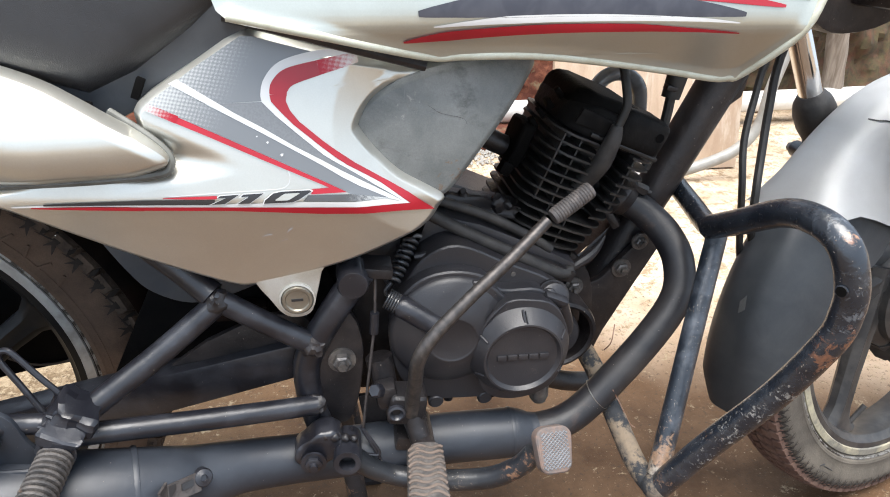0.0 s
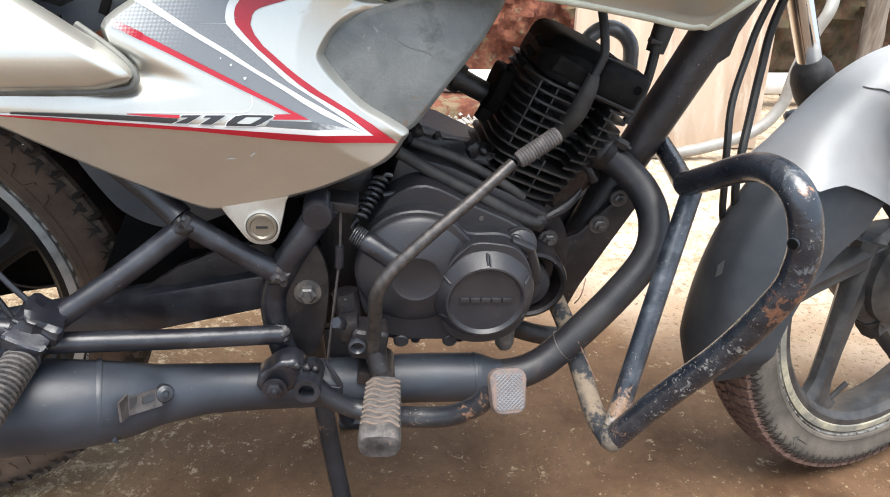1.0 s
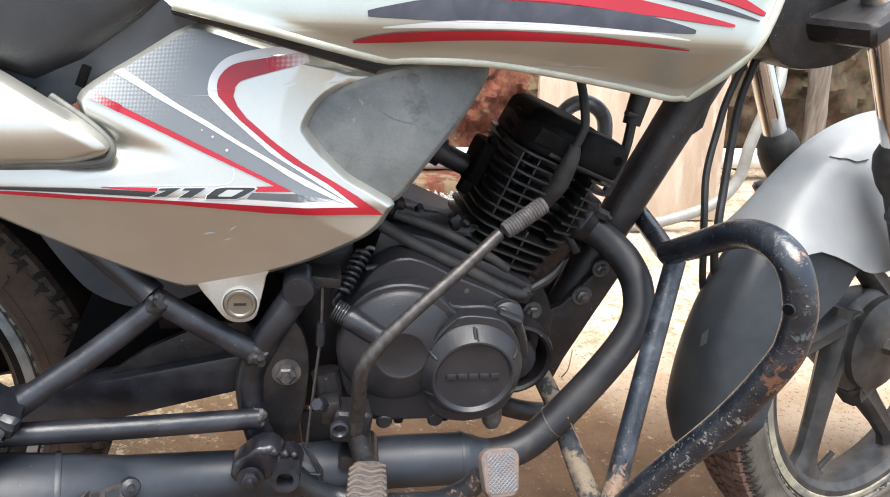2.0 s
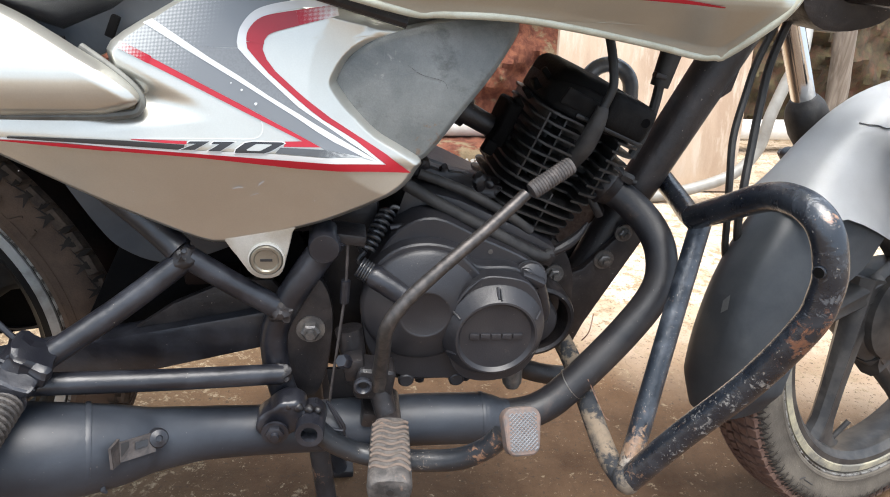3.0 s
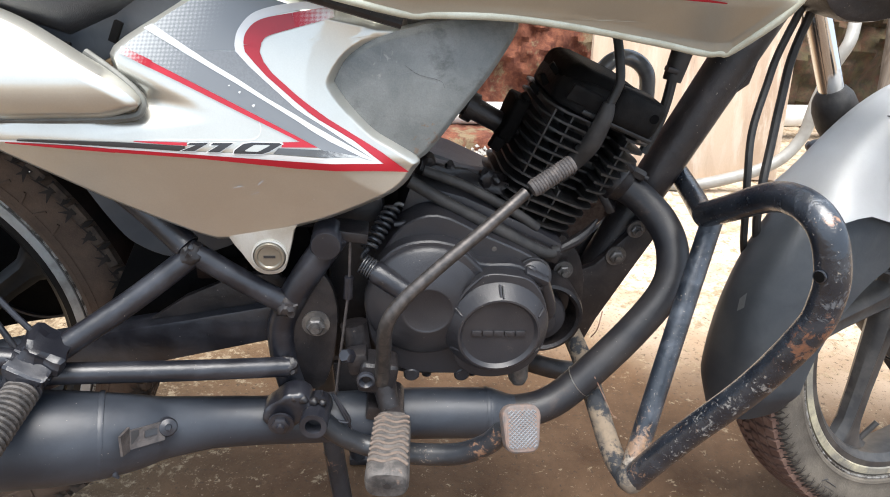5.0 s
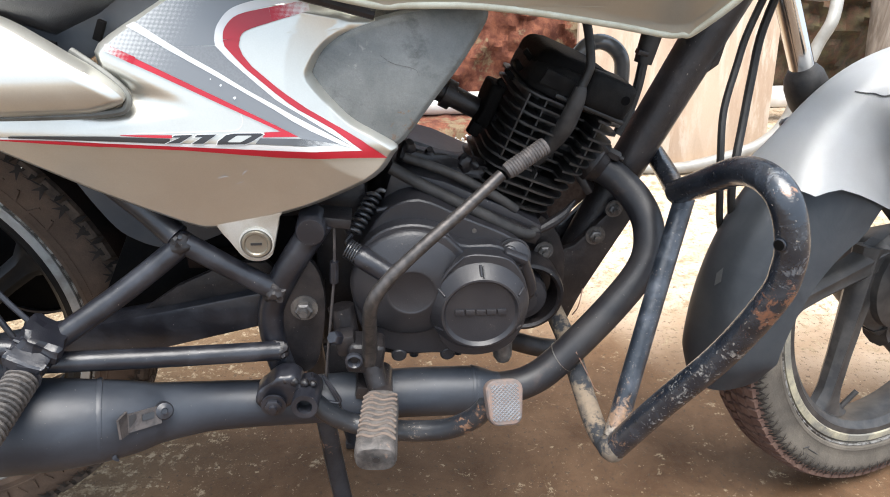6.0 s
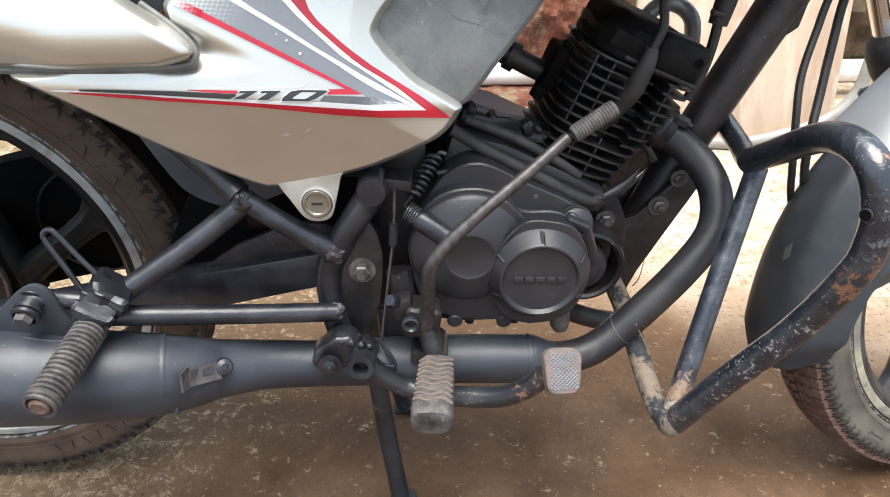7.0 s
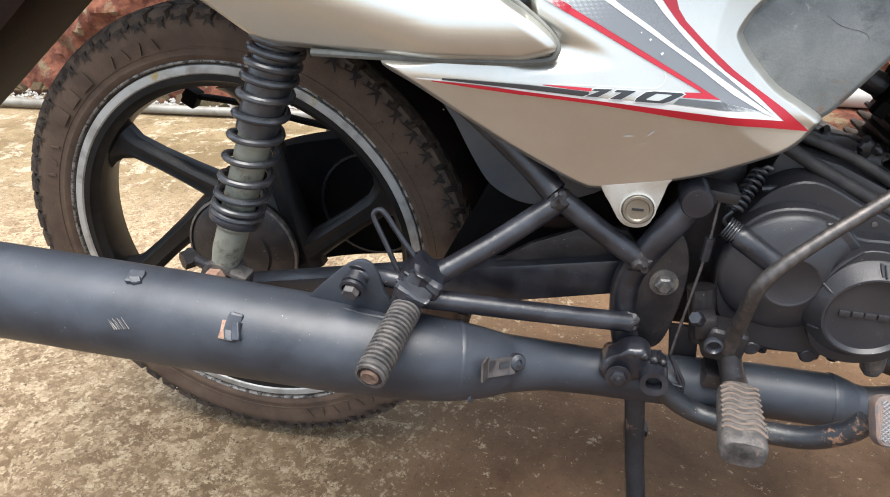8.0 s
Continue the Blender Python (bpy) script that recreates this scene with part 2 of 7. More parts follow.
VINYL = material("seat_vinyl", (0.020, 0.022, 0.026), (0.030, 0.032, 0.036), rough=0.36, scale=20, bump=0.3, bump_scale=1500, spec=0.7)
SILVER_SOFT = material("silver_mudguard", (0.64, 0.65, 0.655), (0.58, 0.585, 0.585), rough=0.60, metal=0.35, scale=9, fine=0.05, rough_var=0.04)
RED = material("decal_red", (0.40, 0.008, 0.022), (0.34, 0.007, 0.018), rough=0.35, scale=20, coat=0.3)


GREY = material("decal_grey", (0.205, 0.213, 0.220), (0.185, 0.193, 0.20), rough=0.38, metal=0.3, scale=700, coat=0.3, detail=0)
NAVY = material("decal_navy_grey", (0.040, 0.040, 0.052), (0.060, 0.060, 0.072), rough=0.34, metal=0.2, scale=60, coat=0.3, detail=2)



def halftone(name, ink, a, b, lo, hi, pitch=0.00125):
    """Ink printed in dots over silver paint; the dots grow from a share lo at a to hi at b, both in x and z."""
    m = bpy.data.materials.new(name)
    m.use_nodes = True
    t = m.node_tree
    bs = next(n for n in t.nodes if n.type == "BSDF_PRINCIPLED")
    co = t.nodes.new("ShaderNodeTexCoord")
    sp = t.nodes.new("ShaderNodeSeparateXYZ")
    t.links.new(co.outputs["Object"], sp.inputs["Vector"])

    def op(kind, p, q=None, r=None):
        n = t.nodes.new("ShaderNodeMath")
        n.operation = kind
        for k, v in enumerate((p, q, r)):
            if isinstance(v, float):
                n.inputs[k].default_value = v
            elif v is not None:
                t.links.new(v, n.inputs[k])
        return n.outputs["Value"]

    f = 2 * math.pi / pitch
    px = op("SINE", op("MULTIPLY", op("ADD", sp.outputs["X"], sp.outputs["Z"]), f * 0.7))
    pz = op("SINE", op("MULTIPLY", op("SUBTRACT", sp.outputs["X"], sp.outputs["Z"]), f * 0.7))
    dots = op("MULTIPLY_ADD", op("MULTIPLY", px, pz), 0.5, 0.5)
    dx, dz = b[0] - a[0], b[1] - a[1]
    d2 = dx * dx + dz * dz
    run = op("ADD", op("MULTIPLY", op("SUBTRACT", sp.outputs["X"], a[0]), dx / d2), op("MULTIPLY", op("SUBTRACT", sp.outputs["Z"], a[1]), dz / d2))
    mr = t.nodes.new("ShaderNodeMapRange")
    mr.inputs["To Min"].default_value, mr.inputs["To Max"].default_value = lo, hi
    t.links.new(run, mr.inputs["Value"])
    edge = t.nodes.new("ShaderNodeMapRange")
    edge.inputs["From Min"].default_value, edge.inputs["From Max"].default_value = -0.12, 0.12
    t.links.new(op("SUBTRACT", mr.outputs["Result"], dots), edge.inputs["Value"])
    mix = t.nodes.new("ShaderNodeMix")
    mix.data_type = "RGBA"
    mix.inputs["A"].default_value, mix.inputs["B"].default_value = (0.62, 0.62, 0.59, 1), (*ink, 1)
    t.links.new(edge.outputs["Result"], mix.inputs["Factor"])
    t.links.new(mix.outputs["Result"], bs.inputs["Base Color"])
    bs.inputs["Roughness"].default_value, bs.inputs["Metallic"].default_value = 0.36, 0.45
    bs.inputs["Coat Weight"].default_value = 0.3
    return m


RED_TONE = halftone("red_halftone", (0.40, 0.008, 0.022), (0.3720, 0.6545), (0.3925, 0.6440), 0.05, 1.15)
RED_TONE_TOP = halftone("red_halftone_top", (0.40, 0.008, 0.022), (0.526, 0.681), (0.4925, 0.6735), 0.05, 1.15)
GREY_TONE = halftone("grey_halftone", (0.200, 0.208, 0.215), (0.378, 0.668), (0.432, 0.640), 0.25, 1.15)
WEDGE_TONE = halftone("wedge_halftone", (0.11, 0.114, 0.118), (0.545, 0.575), (0.505, 0.579), 0.10, 1.15)
WHITE = material("decal_white", (0.66, 0.665, 0.66), (0.62, 0.62, 0.61), rough=0.38, metal=0.15, scale=30, coat=0.3)
DECAL_BLACK = material("decal_black", (0.02, 0.02, 0.022), rough=0.35, coat=0.3)
PLASTIC_GREY = material("mudflap_plastic", (0.053, 0.059, 0.068), (0.074, 0.081, 0.090), rough=0.34, scale=20, third=(0.16, 0.14, 0.11), third_mix=(0.72, 0.75), third_scale=40, bump=0.1, bump_scale=300, rough_var=0.06)
BROWN_FLAP = material("brown_flap", (0.0045, 0.0038, 0.0035), (0.024, 0.011, 0.007), rough=0.7, spec=0.12, scale=7, mix=(0.42, 0.72), bump=0.3, bump_scale=200)
GROOVE_GREY = material("groove_grey", (0.13, 0.132, 0.118), (0.085, 0.085, 0.075), rough=0.5, scale=60)
HOSE_GREY = material("hose_grey", (0.13, 0.135, 0.14), (0.20, 0.205, 0.21), rough=0.16, scale=30, spec=0.8)
PIPE = material("header_black", (0.0115, 0.0117, 0.0150), (0.034, 0.0312, 0.0315), mix=(0.42, 0.70), specks=0.73, spec=0.55, rough=0.49, scale=18, third=(0.07, 0.048, 0.038), third_mix=(0.62, 0.75), third_scale=14, bump=0.18, bump_scale=90, rough_var=0.12)
CABLE = material("cable_black", (0.011, 0.011, 0.011), (0.024, 0.023, 0.022), rough=0.55, scale=60)
PVC = material("pvc_white", (0.68, 0.68, 0.66), (0.55, 0.53, 0.48), rough=0.4, scale=12, third=(0.30, 0.26, 0.20), third_mix=(0.66, 0.8), third_scale=9)
PVC_GREY = material("pvc_grey", (0.27, 0.265, 0.245), (0.20, 0.19, 0.17), rough=0.45, scale=14, third=(0.20, 0.17, 0.13), third_mix=(0.62, 0.72), third_scale=16)
BOARD = material("pale_board", (0.56, 0.435, 0.325), (0.44, 0.32, 0.23), rough=0.6, scale=14, third=(0.60, 0.50, 0.40), third_mix=(0.5, 0.62), third_scale=30, fine=0.1, bump=0.15, bump_scale=160, along=(1.0, 1.0, 0.05))
WOOD = material("weathered_wood", (0.15, 0.12, 0.095), (0.28, 0.24, 0.20), rough=0.85, scale=60, bump=0.9, bump_scale=120, along=(1.0, 1.0, 0.06))

LATERITE = material("red_laterite", (0.115, 0.031, 0.016), (0.250, 0.088, 0.046), rough=0.95, scale=30, third=(0.225, 0.165, 0.095), third_mix=(0.55, 0.61), third_scale=8, fine=0.6, bump=2.0, bump_scale=60)
GRAVEL = material("grey_gravel", (0.30, 0.29, 0.27), (0.46, 0.45, 0.42), rough=0.9, scale=120, third=(0.16, 0.13, 0.10), third_mix=(0.55, 0.62), third_scale=60)
CONDUIT = material("conduit_grey", (0.235, 0.225, 0.20), (0.16, 0.145, 0.12), rough=0.38, scale=14, third=(0.10, 0.08, 0.055), third_mix=(0.60, 0.70), third_scale=20)
MOSS = material("mossy_soil", (0.052, 0.038, 0.020), (0.098, 0.080, 0.034), rough=0.95, scale=26, third=(0.135, 0.058, 0.034), third_mix=(0.44, 0.70), third_scale=22, fine=0.5, bump=1.2, bump_scale=70)


def concrete():
    m = bpy.data.materials.new("stained_shaded_concrete")
    m.use_nodes = True
    t = m.node_tree
    b = next(n for n in t.nodes if n.type == "BSDF_PRINCIPLED")
    co = t.nodes.new("ShaderNodeTexCoord")

    def nz(sc, det, ro, dist=0.0):
        n = t.nodes.new("ShaderNodeTexNoise")
        n.inputs["Scale"].default_value, n.inputs["Detail"].default_value = sc, det
        n.inputs["Roughness"].default_value, n.inputs["Distortion"].default_value = ro, dist
        t.links.new(co.outputs["Object"], n.inputs["Vector"])
        return n.outputs["Fac"]

    def ramp(src, lo, hi):
        n = t.nodes.new("ShaderNodeMapRange")
        n.inputs["From Min"].default_value, n.inputs["From Max"].default_value = lo, hi
        t.links.new(src, n.inputs["Value"])
        return n.outputs["Result"]

    def blend(fac, a, c):
        n = t.nodes.new("ShaderNodeMix")
        n.data_type = "RGBA"
        for key, v in (("A", a), ("B", c)):
            if isinstance(v, tuple):
                n.inputs[key].default_value = (*v, 1)
            else:
                t.links.new(v, n.inputs[key])
        t.links.new(fac, n.inputs["Factor"])
        return n.outputs["Result"]

    def add(p, q, k):
        n = t.nodes.new("ShaderNodeMath")
        n.operation = "MULTIPLY_ADD"
        t.links.new(q, n.inputs[0])
        n.inputs[1].default_value = k
        t.links.new(p, n.inputs[2])
        return n.outputs["Value"]

    # dry pale cement beyond the parking spot and at its rear end, brown earth where the machine stands, with its shade
    # painted in
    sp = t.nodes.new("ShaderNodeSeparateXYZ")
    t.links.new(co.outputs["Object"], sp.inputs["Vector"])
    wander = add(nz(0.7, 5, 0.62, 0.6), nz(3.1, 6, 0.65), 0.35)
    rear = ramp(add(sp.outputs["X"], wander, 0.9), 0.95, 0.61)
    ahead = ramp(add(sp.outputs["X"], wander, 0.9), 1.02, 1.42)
    # pale cement, lightened further for the open daylight beyond the machine
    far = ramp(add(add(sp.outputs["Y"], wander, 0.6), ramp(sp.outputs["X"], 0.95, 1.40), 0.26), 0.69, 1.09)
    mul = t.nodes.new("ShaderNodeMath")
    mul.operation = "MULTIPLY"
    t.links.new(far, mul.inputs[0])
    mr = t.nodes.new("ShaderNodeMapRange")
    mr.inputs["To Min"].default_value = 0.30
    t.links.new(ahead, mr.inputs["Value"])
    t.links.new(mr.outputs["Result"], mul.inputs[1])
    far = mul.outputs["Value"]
    # brown ground under the machine, its shade put into the darker colour
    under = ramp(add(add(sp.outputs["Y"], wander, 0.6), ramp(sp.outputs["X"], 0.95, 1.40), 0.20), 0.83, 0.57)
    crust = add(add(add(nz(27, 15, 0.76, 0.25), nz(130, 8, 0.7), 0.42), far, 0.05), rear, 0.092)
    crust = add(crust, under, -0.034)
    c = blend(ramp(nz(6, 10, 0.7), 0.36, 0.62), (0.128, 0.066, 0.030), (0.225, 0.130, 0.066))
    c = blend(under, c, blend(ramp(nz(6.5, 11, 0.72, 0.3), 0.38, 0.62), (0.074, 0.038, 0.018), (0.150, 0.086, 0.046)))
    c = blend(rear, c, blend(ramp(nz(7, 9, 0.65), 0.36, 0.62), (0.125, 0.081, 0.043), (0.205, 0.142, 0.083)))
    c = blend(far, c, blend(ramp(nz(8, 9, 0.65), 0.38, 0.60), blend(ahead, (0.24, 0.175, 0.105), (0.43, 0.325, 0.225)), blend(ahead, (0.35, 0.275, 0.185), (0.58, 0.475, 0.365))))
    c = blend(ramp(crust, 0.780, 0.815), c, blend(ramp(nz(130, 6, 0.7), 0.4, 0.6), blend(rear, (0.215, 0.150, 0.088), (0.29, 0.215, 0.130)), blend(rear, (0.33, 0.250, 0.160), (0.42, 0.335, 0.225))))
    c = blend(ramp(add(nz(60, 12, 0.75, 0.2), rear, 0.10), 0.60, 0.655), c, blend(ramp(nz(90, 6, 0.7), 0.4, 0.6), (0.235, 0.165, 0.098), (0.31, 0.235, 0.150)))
    # yellowish worn skin with pale patches towards the conduit, behind the rear wheel
    away = ramp(add(sp.outputs["Y"], wander, 0.5), 0.85, 1.15)
    keep = t.nodes.new("ShaderNodeMath")
    keep.operation = "SUBTRACT"
    keep.use_clamp = True
    t.links.new(away, keep.inputs[0])
    t.links.new(ahead, keep.inputs[1])
    skin = blend(ramp(nz(5.5, 12, 0.72, 0.4), 0.44, 0.56), (0.150, 0.108, 0.055), (0.245, 0.185, 0.105))
    skin = blend(ramp(nz(13, 13, 0.76, 0.5), 0.53, 0.58), skin, (0.37, 0.315, 0.225))
    skin = blend(ramp(nz(31, 12, 0.76, 0.3), 0.55, 0.60), skin, (0.17, 0.105, 0.062))
    c = blend(keep.outputs["Value"], c, skin)
    # near side painted darker so panels and tubes catch less bounced light
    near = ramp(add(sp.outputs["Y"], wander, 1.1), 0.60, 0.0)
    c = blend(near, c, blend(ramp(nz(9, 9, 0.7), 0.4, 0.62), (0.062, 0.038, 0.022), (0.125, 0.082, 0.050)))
    c = blend(ramp(nz(110, 9, 0.78), 0.56, 0.61), c, (0.075, 0.050, 0.032))
    c = blend(ramp(nz(210, 5, 0.65), 0.655, 0.70), c, (0.42, 0.34, 0.24))
    # the rest of the yard, unevenly worn
    reach = t.nodes.new("ShaderNodeVectorMath")
    reach.operation = "DISTANCE"
    reach.inputs[1].default_value = (0.8, 0.7, 0.0)
    t.links.new(co.outputs["Object"], reach.inputs[0])
    yard = blend(ramp(nz(0.9, 12, 0.72, 0.5), 0.40, 0.60), (0.135, 0.085, 0.047), (0.29, 0.215, 0.135))
    yard = blend(ramp(nz(9, 13, 0.76, 0.4), 0.54, 0.60), yard, (0.36, 0.29, 0.20))
    c = blend(ramp(add(reach.outputs["Value"], wander, 2.0), 3.6, 6.0), c, yard)
    t.links.new(c, b.inputs["Base Color"])
    b.inputs["Specular IOR Level"].default_value = 0.22
    mr = t.nodes.new("ShaderNodeMapRange")
    mr.inputs["To Min"].default_value, mr.inputs["To Max"].default_value = 0.45, 0.85
    t.links.new(nz(7, 5, 0.6), mr.inputs["Value"])
    t.links.new(mr.outputs["Result"], b.inputs["Roughness"])
    n = t.nodes.new("ShaderNodeBump")
    n.inputs["Strength"].default_value, n.inputs["Distance"].default_value = 0.7, 0.004
    t.links.new(nz(75, 12, 0.78), n.inputs["Height"])
    t.links.new(n.outputs["Normal"], b.inputs["Normal"])
    return m


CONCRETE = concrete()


# ---------------------------------------------------------------- mesh helpers
def part(name, bm, mat, parent=None, label="", sharp=35.0):
    bmesh.ops.recalc_face_normals(bm, faces=bm.faces)
    me = bpy.data.meshes.new(name)
    bm.to_mesh(me)
    bm.free()
    for p in me.polygons:
        p.use_smooth = True
    me.set_sharp_from_angle(angle=radians(sharp))
    me.materials.append(mat)
    ob = new(name, me)
    if parent:
        ob.parent = parent
    if label:
        ob["label"] = label
    return ob


def smooth_path(pts, steps=6):
    """Catmull-Rom through the points."""
    pts = [Vector(p) for p in pts]
    if len(pts) < 3 or steps < 2:
        return pts
    out = []
    for i in range(len(pts) - 1):
        p0, p1, p2, p3 = pts[max(i - 1, 0)], pts[i], pts[i + 1], pts[min(i + 2, len(pts) - 1)]
        for k in range(steps):
            u = k / steps
            out.append(0.5 * ((2 * p1) + (p2 - p0) * u + (2 * p0 - 5 * p1 + 4 * p2 - p3) * u * u + (3 * p1 - p0 - 3 * p2 + p3) * u ** 3))
    out.append(pts[-1])
    return out


def add_tube(bm, pts, r, n=16, steps=6, caps=True, flat=1.0):
    """A tube along pts; r is one radius or one for each point; flat squeezes it along its second axis."""
    rs = r if isinstance(r, (list, tuple)) else [r] * len(pts)
    four = smooth_path(pts, steps)
    k = (len(four) - 1) / max(1, len(pts) - 1)
    rad = []
    for i in range(len(four)):
        f = i / k
        a = min(int(f), len(rs) - 1)
        c = min(a + 1, len(rs) - 1)
        rad.append(rs[a] + (rs[c] - rs[a]) * (f - a))
    rings, side = [], None
    for i, p in enumerate(four):
        d = (four[min(i + 1, len(four) - 1)] - four[max(i - 1, 0)]).normalized()
        if side is None:
            side = d.orthogonal().normalized()
        side = (side - d * side.dot(d)).normalized()
        up = d.cross(side)
        rings.append([bm.verts.new(p + (side * math.cos(a) + up * math.sin(a) * flat) * rad[i])
                      for a in (2 * math.pi * j / n for j in range(n))])
    for a, b in zip(rings, rings[1:]):
        for j in range(n):
            bm.faces.new((a[j], a[(j + 1) % n], b[(j + 1) % n], b[j]))
    if caps:
        bm.faces.new(rings[0])
        bm.faces.new(rings[-1][::-1])
    return bm


def tube(pts, r, n=16, steps=6, caps=True):
    return add_tube(bmesh.new(), pts, r, n, steps, caps)


def add_lathe(bm, profile, at, axis=(0, -1, 0), n=32, closed=False):
    """Turns a profile of (radius, height along the axis) round the axis through at."""
    axis = Vector(axis).normalized()
    side = Vector((1, 0, 0)) if abs(axis.x) < 0.9 else Vector((0, 0, 1))
    side = (side - axis * side.dot(axis)).normalized()
    up = axis.cross(side)
    at = Vector(at)
    rings = []
    for r, h in profile:
        if r < 1e-6:
            rings.append([bm.verts.new(at + axis * h)])
        else:
            rings.append([bm.verts.new(at + axis * h + (side * math.cos(a) + up * math.sin(a)) * r)
                          for a in (2 * math.pi * j / n for j in range(n))])
    pairs = list(zip(rings, rings[1:])) + ([(rings[-1], rings[0])] if closed else [])
    for a, b in pairs:
        for j in range(n):
            k = (j + 1) % n
            if len(a) == 1 and len(b) == 1:
                continue
            if len(a) == 1:
                bm.faces.new((a[0], b[j], b[k]))
            elif len(b) == 1:
                bm.faces.new((a[j], a[k], b[0]))
            else:
                bm.faces.new((a[j], a[k], b[k], b[j]))
    return bm


def lathe(profile, at, axis=(0, -1, 0), n=32, closed=False):
    return add_lathe(bmesh.new(), profile, at, axis, n, closed)


def bevel(bm, w, seg=2, sharper=25):
    es = [e for e in bm.edges if len(e.link_faces) == 2 and e.calc_face_angle(0) > radians(sharper)]
    bmesh.ops.bevel(bm, geom=es, offset=w, segments=seg, profile=0.6, affect="EDGES", clamp_overlap=True)
    return bm


def add_prism(bm, outline, y0, y1):
    """An outline in x and z, from y0 to y1."""
    a = [bm.verts.new((x, y0, z)) for x, z in outline]
    b = [bm.verts.new((x, y1, z)) for x, z in outline]
    n = len(a)
    bm.faces.new(a)
    bm.faces.new(b[::-1])
    for i in range(n):
        bm.faces.new((a[i], b[i], b[(i + 1) % n], a[(i + 1) % n]))
    bmesh.ops.recalc_face_normals(bm, faces=bm.faces)
    return bm


def prism(outline, y0, y1, w=0.002, seg=2):
    bm = add_prism(bmesh.new(), outline, y0, y1)
    return bevel(bm, w, seg) if w else bm


def round_outline(outline, steps=5):
    """A closed outline made smooth."""
    p = [Vector((x, z, 0)) for x, z in outline]
    n, out = len(p), []
    for i in range(n):
        p0, p1, p2, p3 = p[i - 1], p[i], p[(i + 1) % n], p[(i + 2) % n]
        for k in range(steps):
            u = k / steps
            q = 0.5 * ((2 * p1) + (p2 - p0) * u + (2 * p0 - 5 * p1 + 4 * p2 - p3) * u * u + (3 * p1 - p0 - 3 * p2 + p3) * u ** 3)
            out.append((q.x, q.y))
    return out


def box(at, size, turn=(0, 0, 0), w=0.002, seg=2):
    bm = bmesh.new()
    bmesh.ops.create_cube(bm, size=1, matrix=Matrix.Diagonal((*size, 1)))
    if w:
        bevel(bm, w, seg)
    bmesh.ops.transform(bm, matrix=pose(*at, *turn), verts=bm.verts)
    return bm


def join(a, b):
    me = bpy.data.meshes.new("tmp")
    b.to_mesh(me)
    b.free()
    a.from_mesh(me)
    bpy.data.meshes.remove(me)
    return a


def along(line, z):
    """x on a line of (x, z) that rises in z."""
    for (x0, z0), (x1, z1) in zip(line, line[1:]):
        if z <= z1:
            return x0 + (x1 - x0) * (0 if z1 == z0 else max(0.0, (z - z0) / (z1 - z0)))
    return line[-1][0]


def smooth_line(line, steps=4):
    """A border line of (x, z) made smooth, still rising in z."""
    out = []
    for p in smooth_path([(x, 0, z) for x, z in line], steps):
        if not out or p.z > out[-1][1] + 1e-5:
            out.append((p.x, p.z))
    out[-1] = tuple(line[-1])
    return out


def sheet(left, right, depth, rows=50, cols=40, lip=0.012, mirror=False, roll=0.0, roll_in=0.005):
    """A moulded shell between two border lines in x and z; depth(x, z) is its y; its border turns inward by lip."""
    bm = bmesh.new()
    left, right = smooth_line(left), smooth_line(right)
    z0, z1 = max(left[0][1], right[0][1]), min(left[-1][1], right[-1][1])
    border = [Vector(p) for p in left + right[::-1]]

    def rolled(x, z):
        """The border is rounded over."""
        if roll <= 0:
            return 0.0
        p, best = Vector((x, z)), 1.0
        for a, b in zip(border, border[1:] + border[:1]):
            ab = b - a
            u = 0.0 if ab.length_squared < 1e-12 else max(0.0, min(1.0, (p - a).dot(ab) / ab.length_squared))
            best = min(best, (p - a - ab * u).length)
        deep = roll_in(x, z) if callable(roll_in) else roll_in
        return deep * max(0.0, 1 - best / roll) ** 1.35

    zs = sorted(set([z0 + (z1 - z0) * i / rows for i in range(rows + 1)]
                    + [z for _, z in left if z0 < z < z1] + [z for _, z in right if z0 < z < z1]))
    zs = [z for i, z in enumerate(zs) if i == 0 or z - zs[i - 1] > 2e-4]
    grid = []
    for z in zs:
        a, b = along(left, z), along(right, z)
        b = max(b, a + 0.0004)
        # columns lie closer near the two borders
        row = []
        for j in range(cols + 1):
            u = j / cols
            u = u - 0.11 * math.sin(2 * math.pi * u) if roll > 0 else u
            x = a + (b - a) * u
            row.append(bm.verts.new((x, depth(x, z) + rolled(x, z), z)))
        grid.append(row)
    for r, s in zip(grid, grid[1:]):
        for j in range(cols):
            bm.faces.new((r[j], r[j + 1], s[j + 1], s[j]))
    rim = [g[0] for g in grid] + grid[-1][1:] + [g[-1] for g in grid[::-1]][1:] + grid[0][::-1][1:-1]
    low = [bm.verts.new(v.co + Vector((0, lip, 0))) for v in rim]
    n = len(rim)
    for i in range(n):
        k = (i + 1) % n
        if rim[i] is not rim[k]:
            bm.faces.new((rim[i], low[i], low[k], rim[k]))
    if mirror:
        for v in bm.verts:
            v.co.y = -v.co.y
    return bm


